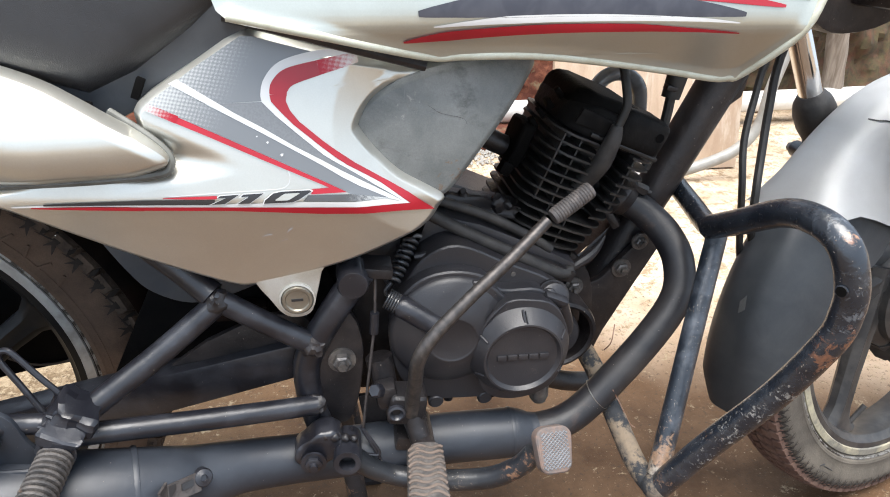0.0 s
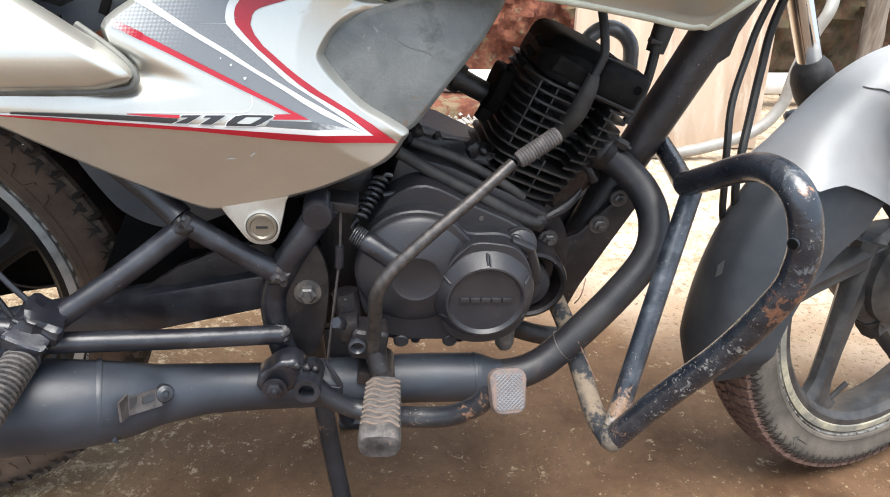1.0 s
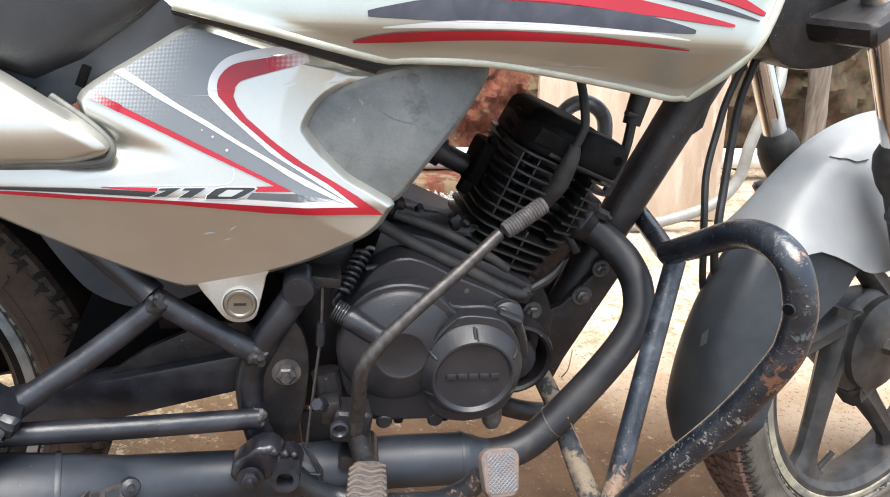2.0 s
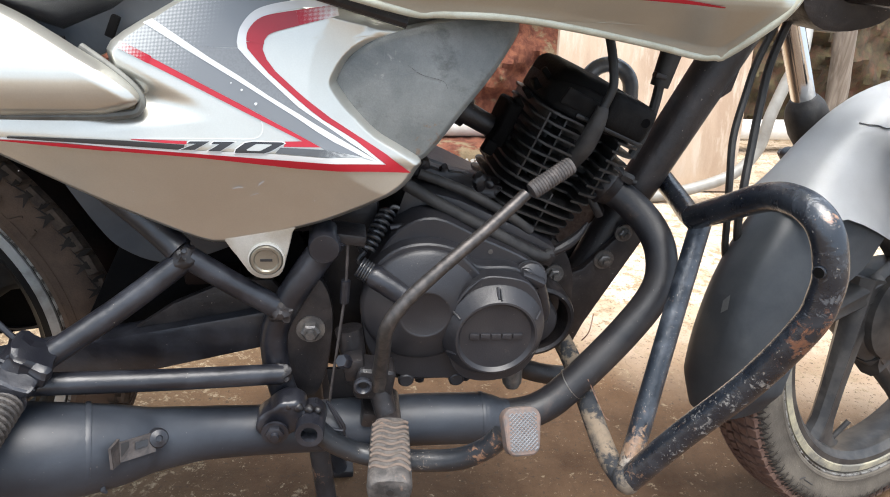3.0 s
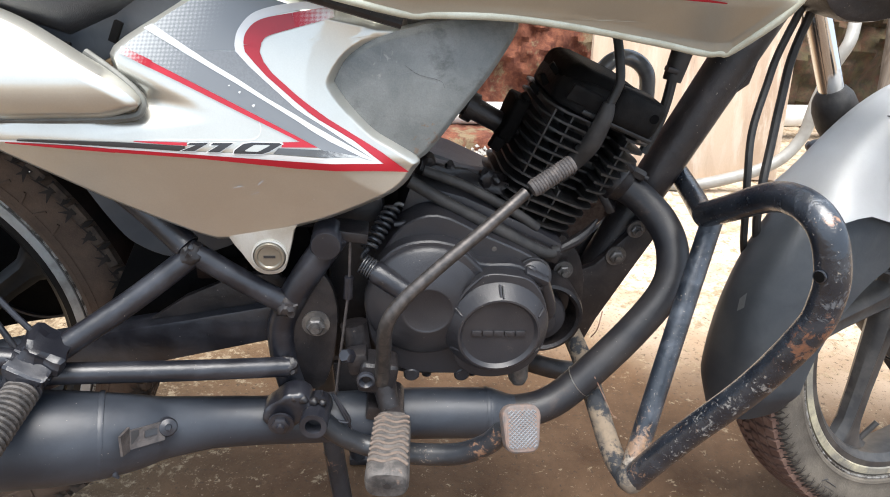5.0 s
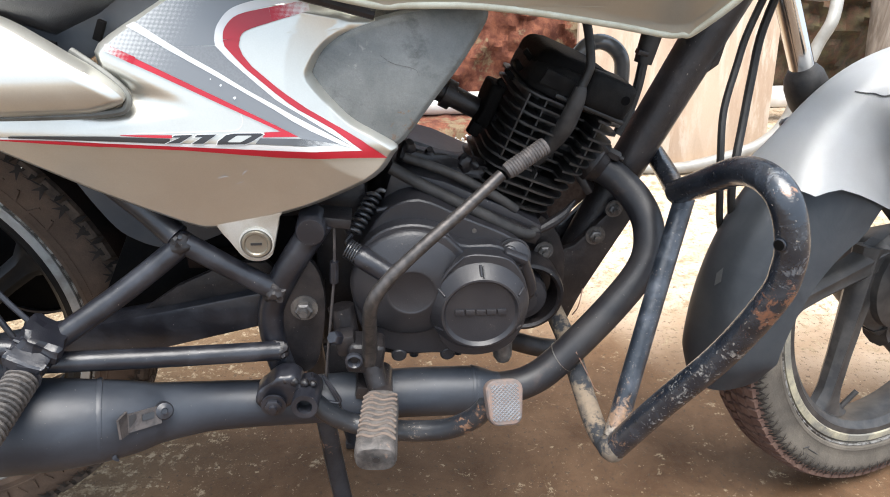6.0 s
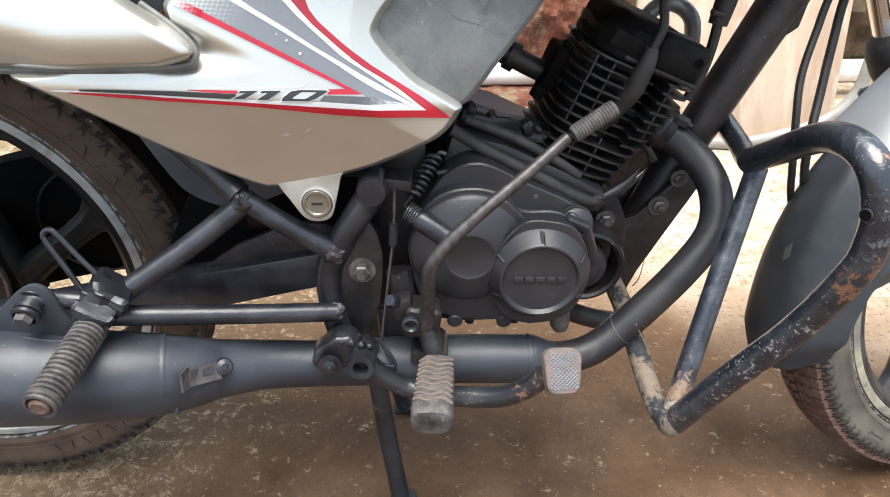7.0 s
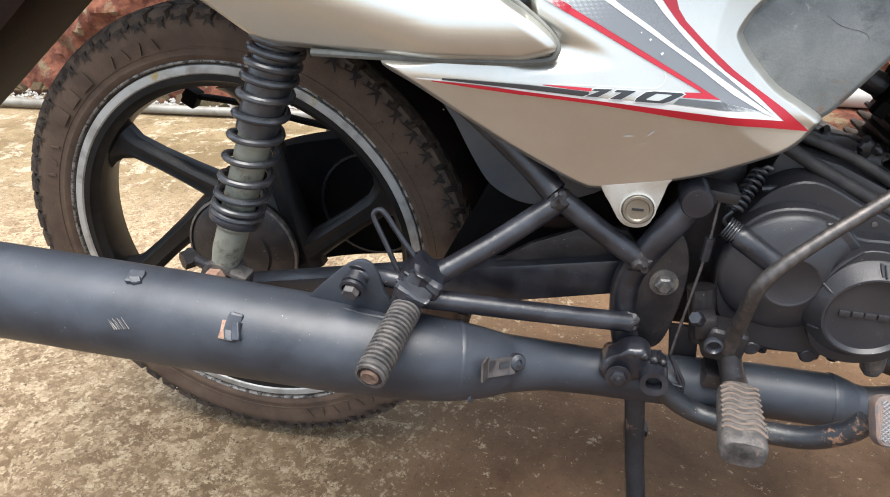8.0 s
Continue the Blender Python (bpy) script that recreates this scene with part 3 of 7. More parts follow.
def strip(line, widths, depth, lift=0.0009, steps=8):
    """A flat band along a line of (x, z) that lies on a shell."""
    pts = smooth_path([(x, 0, z) for x, z in line], steps) if len(line) > 2 else [Vector((line[0][0] + (line[1][0] - line[0][0]) * i / 24, 0, line[0][1] + (line[1][1] - line[0][1]) * i / 24)) for i in range(25)]
    bm = bmesh.new()
    rows = []
    for i, p in enumerate(pts):
        d = (pts[min(i + 1, len(pts) - 1)] - pts[max(i - 1, 0)]).normalized()
        s = Vector((-d.z, 0, d.x))
        f = i / (len(pts) - 1) * (len(widths) - 1)
        a = min(int(f), len(widths) - 2)
        w = widths[a] + (widths[a + 1] - widths[a]) * (f - a)
        row = []
        for k in (-0.5, -0.17, 0.17, 0.5):
            q = p + s * w * k
            row.append(bm.verts.new((q.x, depth(q.x, q.z) - lift, q.z)))
        rows.append(row)
    for a, b in zip(rows, rows[1:]):
        for j in range(3):
            bm.faces.new((a[j], a[j + 1], b[j + 1], b[j]))
    return bm


def patch(left, right, depth, lift=0.0007, rows=24, cols=14):
    """A flat field between two border lines that lies on a shell."""
    bm = bmesh.new()
    z0, z1 = max(left[0][1], right[0][1]), min(left[-1][1], right[-1][1])
    grid = []
    for i in range(rows + 1):
        z = z0 + (z1 - z0) * i / rows
        a, b = along(left, z), along(right, z)
        b = max(b, a + 0.0003)
        grid.append([bm.verts.new((a + (b - a) * j / cols, depth(a + (b - a) * j / cols, z) - lift, z)) for j in range(cols + 1)])
    for r, s in zip(grid, grid[1:]):
        for j in range(cols):
            bm.faces.new((r[j], r[j + 1], s[j + 1], s[j]))
    return bm


def lumpy(bm, amount, seed, cuts=0):
    """Uneven, as wrapped, welded or painted over by hand."""
    if cuts:
        bmesh.ops.subdivide_edges(bm, edges=bm.edges, cuts=cuts, use_grid_fill=True)
    for v in bm.verts:
        p = v.co * 95 + Vector((seed, 0, 0))
        v.co += Vector((noise.noise(p), noise.noise(p + Vector((7, 0, 0))), noise.noise(p + Vector((0, 9, 0))))) * amount
    return bm


def bolt(at, r, parent, axis=(0, -1, 0), mat=None, washer=True, h=0.008, name="bolt"):
    """A hexagon head on a washer."""
    bm = bmesh.new()
    if washer:
        add_lathe(bm, [(0, 0), (r * 1.55, 0), (r * 1.55, 0.0025), (0, 0.0025)], at, axis, 24)
    add_lathe(bm, [(0, 0.002), (r * 1.05, 0.002), (r * 1.05, h * 0.85), (r * 0.8, h), (0, h)], at, axis, 6)
    add_lathe(bm, [(0, h), (r * 0.5, h), (r * 0.48, h + 0.004), (0, h + 0.004)], at, axis, 14)
    return part(name, bm, mat or STEEL_WORN, parent)


# ---------------------------------------------------------------- the yard
def make_ground():
    bm = bmesh.new()
    bmesh.ops.create_grid(bm, x_segments=60, y_segments=60, size=150)
    for v in bm.verts:
        d = max(abs(v.co.x), abs(v.co.y)) / 150
        s = d ** 3 + 0.004
        v.co.x *= s
        v.co.y *= s
    return tagged(part("ground", bm, CONCRETE), "worn concrete yard, brown stains, pale patches, motorcycle shade painted in", "ground", kind="structure")


def make_bank(u0, u1):
    """A rough bank of red laterite behind the yard, that turns in towards the rear end of the yard."""
    bm = bmesh.new()
    line = [(-4.5, 1.15), (-2.0, 1.42), (-0.6, 1.50), (0.2, 1.72), (1.0, 1.86), (2.2, 1.92), (4.5, 2.1), (7, 2.3)]
    nx, nz = int(800 * (u1 - u0)), 70
    grid = []
    for i in range(nx + 1):
        f = max(0.0, u0 + (u1 - u0) * i / nx) * (len(line) - 1)
        k = min(int(f), len(line) - 2)
        x = line[k][0] + (line[k + 1][0] - line[k][0]) * (f - k)
        y = line[k][1] + (line[k + 1][1] - line[k][1]) * (f - k)
        row = []
        for j in range(nz + 1):
            h = j / nz
            p = Vector((x, y + 0.25 * h, 1.3 * h))
            d = 0.10 * noise.noise(p * 2.2) + 0.05 * noise.noise(p * 7) + 0.030 * noise.noise(p * 19) + 0.016 * abs(noise.noise(p * 41))
            row.append(bm.verts.new((p.x + 0.3 * d, p.y + d * (0.3 + min(1, h * 4)), p.z - 0.02 + 0.3 * d * h)))
        grid.append(row)
    for a, b in zip(grid, grid[1:]):
        for j in range(nz):
            bm.faces.new((a[j], b[j], b[j + 1], a[j + 1]))
    return bm


def rubble():
    """Loose earth and stones at the foot of the bank."""
    rnd = random.Random(5)
    bm = bmesh.new()
    for _ in range(260):
        x = rnd.uniform(-2.6, 3.0)
        y = (1.42 if x < -0.6 else 1.50 + (x + 0.6) * 0.16) + rnd.uniform(-0.06, 0.16)
        r = rnd.uniform(0.008, 0.035)
        m = Matrix.Translation((x, y, r * 0.5)) @ Euler((rnd.random() * 6, rnd.random() * 6, rnd.random() * 6)).to_matrix().to_4x4() @ Matrix.Diagonal((r, r * rnd.uniform(0.6, 1), r * rnd.uniform(0.5, 0.9), 1))
        bmesh.ops.create_icosphere(bm, subdivisions=1, radius=1, matrix=m)
    for v in bm.verts:
        v.co += Vector([noise.noise(v.co * 60 + Vector((k * 9, 0, 0))) * 0.006 for k in range(3)])
    return bm


def ledge():
    """A low uneven step of red earth along the foot of the bank, on which the water pipe lies."""
    bm = bmesh.new()
    grid = []
    for i in range(201):
        x = 0.15 + 1.60 * i / 200
        row = []
        for dy, z in ((0.0, -0.01), (0.004, 0.012), (0.012, 0.030), (0.022, 0.040), (0.05, 0.045), (0.10, 0.047), (0.17, 0.050), (0.32, 0.052)):
            p = Vector((x, 1.545 + 0.05 * (x - 0.8) + dy, z))
            d = 0.022 * noise.noise(p * 11) + 0.010 * noise.noise(p * 37)
            row.append(bm.verts.new((p.x, p.y + d, p.z + (0.010 * noise.noise(p * 23) if z > 0.02 else 0))))
        grid.append(row)
    for a, b in zip(grid, grid[1:]):
        for j in range(7):
            bm.faces.new((a[j], b[j], b[j + 1], a[j + 1]))
    return bm


def gravel():
    """A strip of small grey chippings between the conduit and the bank."""
    rnd = random.Random(8)
    verts, faces = [], []
    for k in range(4000):
        if k < 2600:
            x = rnd.uniform(-2.4, -0.2)
            y = 1.24 + 0.075 * (x + 2.4) + rnd.uniform(0.03, 0.17)
        else:
            x = rnd.uniform(0.2, 1.75)
            y = 1.545 + 0.05 * (x - 0.8) - 0.16 * rnd.random() ** 1.6
        r = rnd.uniform(0.004, 0.011)
        z = r * 0.5 + 0.35 * rnd.random() * max(0.0, rnd.uniform(-0.02, 0.05))
        k = len(verts)
        for dx, dy, dz in ((1, 0, 0), (-0.5, 0.87, 0), (-0.5, -0.87, 0), (0.1, 0.1, 1), (0, 0, -0.6)):
            verts.append((x + r * dx * rnd.uniform(0.6, 1.2), y + r * dy * rnd.uniform(0.6, 1.2), z + r * dz * rnd.uniform(0.5, 1.0)))
        faces += [(k, k + 1, k + 3), (k + 1, k + 2, k + 3), (k + 2, k, k + 3), (k + 1, k, k + 4), (k + 2, k + 1, k + 4), (k, k + 2, k + 4)]
    me = bpy.data.meshes.new("gravel")
    me.from_pydata(verts, [], faces)
    bm = bmesh.new()
    bm.from_mesh(me)
    bpy.data.meshes.remove(me)
    return bm


def make_post():
    bm = bmesh.new()
    add_tube(bm, [(2.556, 1.81, -0.02), (2.467, 1.81, 0.5), (2.363, 1.81, 1.1), (2.26, 1.81, 1.7)], [0.042, 0.039, 0.037, 0.035], n=18, steps=10)
    for v in bm.verts:
        a = math.atan2(v.co.y - 1.81, v.co.x - 2.553 + 0.1727 * v.co.z)
        v.co += Vector((math.cos(a), math.sin(a), 0)) * (0.006 * noise.noise(Vector((a * 3, 0, v.co.z * 2))) + 0.004 * noise.noise(v.co * 30))
    return bm


def make_board(x0, x1, y, top, tilt, name, label):
    """A pale plank that leans back on the bank."""
    bm = box((0, 0, top / 2), (x1 - x0, 0.022, top), w=0.003)
    bmesh.ops.transform(bm, matrix=pose((x0 + x1) / 2, y, 0.004, -tilt), verts=bm.verts)
    return tagged(part(name, bm, BOARD), label, "board", group="leaning boards")


make_ground()
tagged(part("bank", make_bank(-0.1, 0.68), LATERITE), "rough red laterite bank with pale mineral patches", "bank", kind="structure")
tagged(part("bank", make_bank(0.68, 1.0), MOSS), "rough bank of dark mossy soil and red stone", "bank", kind="structure")
tagged(part("rubble", rubble(), MOSS), "loose stones and earth along the bank", "rubble", kind="stuff")
tagged(part("ledge", ledge(), LATERITE), "low uneven step of red earth along the bank", "ledge", kind="structure")
tagged(part("gravel", gravel(), GRAVEL), "strips of small grey stone chippings along the bank", "gravel", kind="stuff")
tagged(part("wooden_post", make_post(), WOOD), "weathered grey wooden post standing by the bank", "post")
make_board(1.185, 1.50, 1.285, 0.95, 10, "board", "pale plain board leaning against the bank")
make_board(1.503, 1.825, 1.295, 0.90, 10, "board", "pale plain board leaning against the bank")
tagged(part("water_pipe", tube([(0.35, 1.70, 0.088), (1.2, 1.74, 0.088), (2.0, 1.76, 0.090), (2.9, 1.80, 0.092)], 0.040, 24), PVC),
       "white plastic water pipe lying along the bank", "pipe")
tagged(part("conduit", tube([(-2.6, 1.22, 0.022), (-1.6, 1.28, 0.022), (-0.8, 1.34, 0.02), (-0.2, 1.40, 0.02)], 0.015, 16), CONDUIT),
       "grey plastic conduit lying on the concrete", "pipe")
tagged(part("hose", tube([(1.30, 1.22, 0.018), (1.42, 1.21, 0.018), (1.54, 1.20, 0.024), (1.736, 1.20, 0.084), (1.823, 1.21, 0.168), (1.845, 1.22, 0.280), (1.882, 1.24, 0.382), (1.930, 1.27, 0.475), (2.04, 1.5, 0.62), (2.10, 1.90, 0.68)], 0.0180, 14, 8), PVC_GREY),
       "grey plastic hose rising from the ground in a bend", "hose")

# ---------------------------------------------------------------- the motorcycle
bike = tagged(new("motorcycle"), "dusty silver commuter motorcycle with red stripes on its centre stand", "motorcycle")


# shells: y of the outer face over x and z
def soft_fold(d, lower, upper, r):
    """Falls away inward on both sides of a crease, which is rounded by r."""
    k = lower if d < 0 else upper
    a = abs(d)
    return k * (a * a / (2 * r) if a < r else a - r / 2)


def panel_y(x, z):
    crease = 0.598 - 0.0925 * (x - 0.243)
    y = -0.207 + 0.09 * (x - 0.3) + soft_fold(z - crease, 0.34, 0.27, 0.006)
    # the three-sided scoop that runs out behind the tail cowl's point
    ease = lambda v: max(0.0, min(1.0, v)) ** 2 * (3 - 2 * max(0.0, min(1.0, v)))
    top = (0.6545 - 0.527 * (x - 0.354)) - z - 1.6 * max(0.0, x - 0.418) ** 1.5
    low = z - (0.5935 + 0.100 * (x - 0.354))
    y += 0.0090 * ease(top / 0.024) * ease(low / 0.022) * ease((0.452 - x) / 0.036) * ease((x - 0.338) / 0.040)
    # the rolled edge round the air cover
    e = math.hypot(x - 0.60, (z - 0.625) * 1.05)
    y += 0.010 * max(0.0, min(1.0, (0.098 - e) / 0.028))
    # the border turns in
    return y


def cowl_y(x, z):
    crease = 0.632 + 0.26 * max(0.0, 0.30 - x)
    return -0.222 + 0.10 * max(0.0, x - 0.28) + soft_fold(z - crease, 0.55, 0.75, 0.02)


def cover_y(x, z):
    d = math.hypot((x - 0.598) / 0.075, (z - 0.632) / 0.075)
    return -0.168 + 0.010 * d * d + 0.16 * (z - 0.60) + 0.06 * (x - 0.55)


def tank_y(x, z):
    crease = 0.712 - 0.02 * abs(x - 0.62)
    return -0.194 + soft_fold(z - crease, 0.75, 0.22, 0.012) + 0.02 * max(0.0, x - 0.75)


PANEL_L = [(0.420, 0.4905), (0.399, 0.5005), (0.3515, 0.530), (0.311, 0.5585), (0.2745, 0.585), (0.249, 0.6035), (0.285, 0.6080), (0.330, 0.6180), (0.3620, 0.6360), (0.3660, 0.6545), (0.4076, 0.6812), (0.4404, 0.7023)]
PANEL_R = [(0.432, 0.4905), (0.449, 0.4925), (0.487, 0.502), (0.524, 0.5145), (0.572, 0.539), (0.5875, 0.557), (0.591, 0.567), (0.5745, 0.5795), (0.5540, 0.5918), (0.5345, 0.611),
           (0.5245, 0.624), (0.5235, 0.6303), (0.5345, 0.6455), (0.5560, 0.6590), (0.5785, 0.6655), (0.4958, 0.6872), (0.444, 0.7023)]
COVER_L = [(0.589, 0.5648), (0.5560, 0.5800), (0.5310, 0.5960), (0.5170, 0.6136), (0.5160, 0.6270), (0.5270, 0.6430), (0.553, 0.6590), (0.592, 0.6710), (0.632, 0.6770), (0.655, 0.6800)]
COVER_R = [(0.591, 0.5648), (0.6004, 0.5732), (0.623, 0.6034), (0.6474, 0.6334), (0.6661, 0.6606), (0.6705, 0.671), (0.668, 0.6800)]
COWL_L = [(0.160, 0.6075), (0.1343, 0.6142), (0.0985, 0.6423), (0.045, 0.675), (-0.06, 0.728), (-0.16, 0.772), (-0.22, 0.80), (-0.24, 0.82)]
COWL_R = [(0.360, 0.6075), (0.3745, 0.6115), (0.3842, 0.6160), (0.3858, 0.6205), (0.3800, 0.6280), (0.3660, 0.6385), (0.3495, 0.6482), (0.3280, 0.6602), (0.3045, 0.6720), (0.262, 0.688), (0.19, 0.706), (0.06, 0.745), (-0.08, 0.787), (-0.20, 0.82)]
TANK_L = [(0.815, 0.6575), (0.773, 0.6655), (0.711, 0.6755), (0.655, 0.682), (0.600, 0.6825), (0.573, 0.6830), (0.4961, 0.7015), (0.4369, 0.7145), (0.430, 0.74), (0.440, 0.78), (0.47, 0.82), (0.52, 0.85)]
TANK_R = [(0.830, 0.6575), (0.840, 0.6605), (0.8651, 0.695), (0.8770, 0.7225), (0.888, 0.76), (0.885, 0.80), (0.86, 0.84), (0.84, 0.85)]

side_panel = part("side_panel", sheet(PANEL_L, PANEL_R, panel_y, 150, 130, roll=0.0062, roll_in=lambda x, z: 0.0075 if z < 0.64 or x < 0.53 else 0.0075 - 0.0060 * min(1.0, (x - 0.53) / 0.03)), SILVER, bike, "silver painted side panel with red, white and grey stripes")
part("side_panel", sheet(PANEL_L, PANEL_R, panel_y, 30, 24, mirror=True), SILVER, bike)
tail_cowl = part("tail_cowl", sheet(COWL_L, COWL_R, cowl_y, 60, 44, lip=0.02, roll=0.006), SILVER, bike, "silver painted tail cowl under the seat")
part("tail_cowl", sheet(COWL_L, COWL_R, cowl_y, 30, 20, lip=0.02, mirror=True), SILVER, bike)
air_cover = part("air_cover", sheet(COVER_L, COVER_R, cover_y, 44, 40, lip=0.02, roll=0.005, roll_in=0.004), AIRBOX, bike, "dull grey plastic air box cover, scuffed")
part("air_cover", sheet(COVER_L, COVER_R, cover_y, 20, 16, lip=0.02, mirror=True), AIRBOX, bike)
part("crack", tube([(x, cover_y(x, z) - 0.0002, z) for x, z in ((0.578, 0.642), (0.587, 0.636), (0.595, 0.6335), (0.602, 0.632), (0.608, 0.6295), (0.610, 0.625))], [0.0001, 0.0002, 0.0001, 0.0002, 0.0001, 0.0001], 6, 3), BRACKET, air_cover)
tank_shroud = part("tank_shroud", sheet(TANK_L, TANK_R, tank_y, 60, 56, lip=0.006, roll=0.010, roll_in=-0.0045), SILVER_TANK, bike, "silver tank side with red and grey stripes")
part("tank_shroud", sheet(TANK_L, TANK_R, tank_y, 30, 24, lip=0.006, mirror=True), SILVER, bike)


def tank_top():
    bm = bmesh.new()
    rings = []
    for x, w, z0, z1 in ((0.44, 0.11, 0.72, 0.80), (0.50, 0.14, 0.70, 0.86), (0.62, 0.158, 0.69, 0.93), (0.76, 0.158, 0.68, 0.945), (0.86, 0.14, 0.69, 0.92), (0.93, 0.09, 0.72, 0.86)):
        ring = []
        for k in range(20):
            a = 2 * math.pi * k / 20
            c, s = math.cos(a), math.sin(a)
            ring.append(bm.verts.new((x, w * math.copysign(abs(c) ** 0.6, c), (z0 + z1) / 2 + (z1 - z0) / 2 * math.copysign(abs(s) ** 0.7, s))))
        rings.append(ring)
    for a, b in zip(rings, rings[1:]):
        for k in range(20):
            bm.faces.new((a[k], a[(k + 1) % 20], b[(k + 1) % 20], b[k]))
    bm.faces.new(rings[0])
    bm.faces.new(rings[-1])
    bmesh.ops.subdivide_edges(bm, edges=bm.edges, cuts=1, smooth=0.6, use_grid_fill=True)
    return bm


part("fuel_tank", tank_top(), SILVER_TANK, bike)
part("tank_rim", tube([(x, tank_y(x, z) - 0.0026, z + 0.0012) for x, z in TANK_L[7::-1] + TANK_R[:6]], 0.0033, 12, 4), CREAM_EDGE, tank_shroud, "rolled lower edge of the tank side")


def seat():
    bm = bmesh.new()
    rings = []
    # lower edge follows the side panel and the cowl
    for x, w, z0, z1 in ((-0.24, 0.10, 0.80, 0.85), (-0.10, 0.135, 0.775, 0.84), (0.06, 0.158, 0.732, 0.82), (0.18, 0.168, 0.698, 0.80), (0.25, 0.172, 0.676, 0.79), (0.30, 0.174, 0.662, 0.785),
                         (0.330, 0.174, 0.652, 0.785), (0.365, 0.172, 0.667, 0.79), (0.40, 0.168, 0.690, 0.80), (0.44, 0.158, 0.716, 0.80), (0.47, 0.140, 0.738, 0.80)):
        ring = []
        for k in range(28):
            a = 2 * math.pi * k / 28
            c, s = math.cos(a), math.sin(a)
            ring.append(bm.verts.new((x, w * math.copysign(abs(c) ** 0.2, c), (z0 + z1) / 2 + (z1 - z0) / 2 * math.copysign(abs(s) ** 0.4, s))))
        rings.append(ring)
    for a, b in zip(rings, rings[1:]):
        for k in range(28):
            bm.faces.new((a[k], a[(k + 1) % 28], b[(k + 1) % 28], b[k]))
    bm.faces.new(rings[0])
    bm.faces.new(rings[-1])
    bmesh.ops.subdivide_edges(bm, edges=bm.edges, cuts=1, smooth=0.7, use_grid_fill=True)
    return bm


part("seat_base", prism(round_outline([(0.05, 0.700), (0.20, 0.668), (0.28, 0.640), (0.34, 0.636), (0.375, 0.655), (0.445, 0.700), (0.455, 0.735), (0.36, 0.715), (0.28, 0.700), (0.05, 0.760)], 4), -0.158, -0.140, 0.003), PLASTIC_GREY, bike, "dark plastic seat base")
seat_part = part("seat", seat(), VINYL, bike, "black textured vinyl seat")
part("seat_piping", tube([(-0.1, -0.138, 0.772), (0.06, -0.158, 0.730), (0.18, -0.169, 0.697), (0.25, -0.173, 0.676), (0.30, -0.175, 0.661), (0.335, -0.174, 0.653)], 0.0028, 8), DEEP_BLACK, seat_part)
part("strap_tab", box((0.3665, -0.168, 0.663), (0.006, 0.006, 0.016), (0, 25, 0), w=0.001), DEEP_BLACK, seat_part)

# stripes on the panel
def field(outline, depth, lift):
    """A flat field with a given outline in x and z that lies on a shell."""
    bm = bmesh.new()
    bm.faces.new([bm.verts.new((x, 0, z)) for x, z in outline])
    xs, zs = [p[0] for p in outline], [p[1] for p in outline]
    for lo, hi, axis, step in ((min(xs), max(xs), Vector((1, 0, 0)), 0.008), (min(zs), max(zs), Vector((0, 0, 1)), 0.004)):
        v = lo + step
        while v < hi - 0.0005:
            bmesh.ops.bisect_plane(bm, geom=bm.verts[:] + bm.edges[:] + bm.faces[:], plane_co=axis * v, plane_no=axis)
            v += step
    for v in bm.verts:
        v.co.y = depth(v.co.x, v.co.z) - lift
    return bm


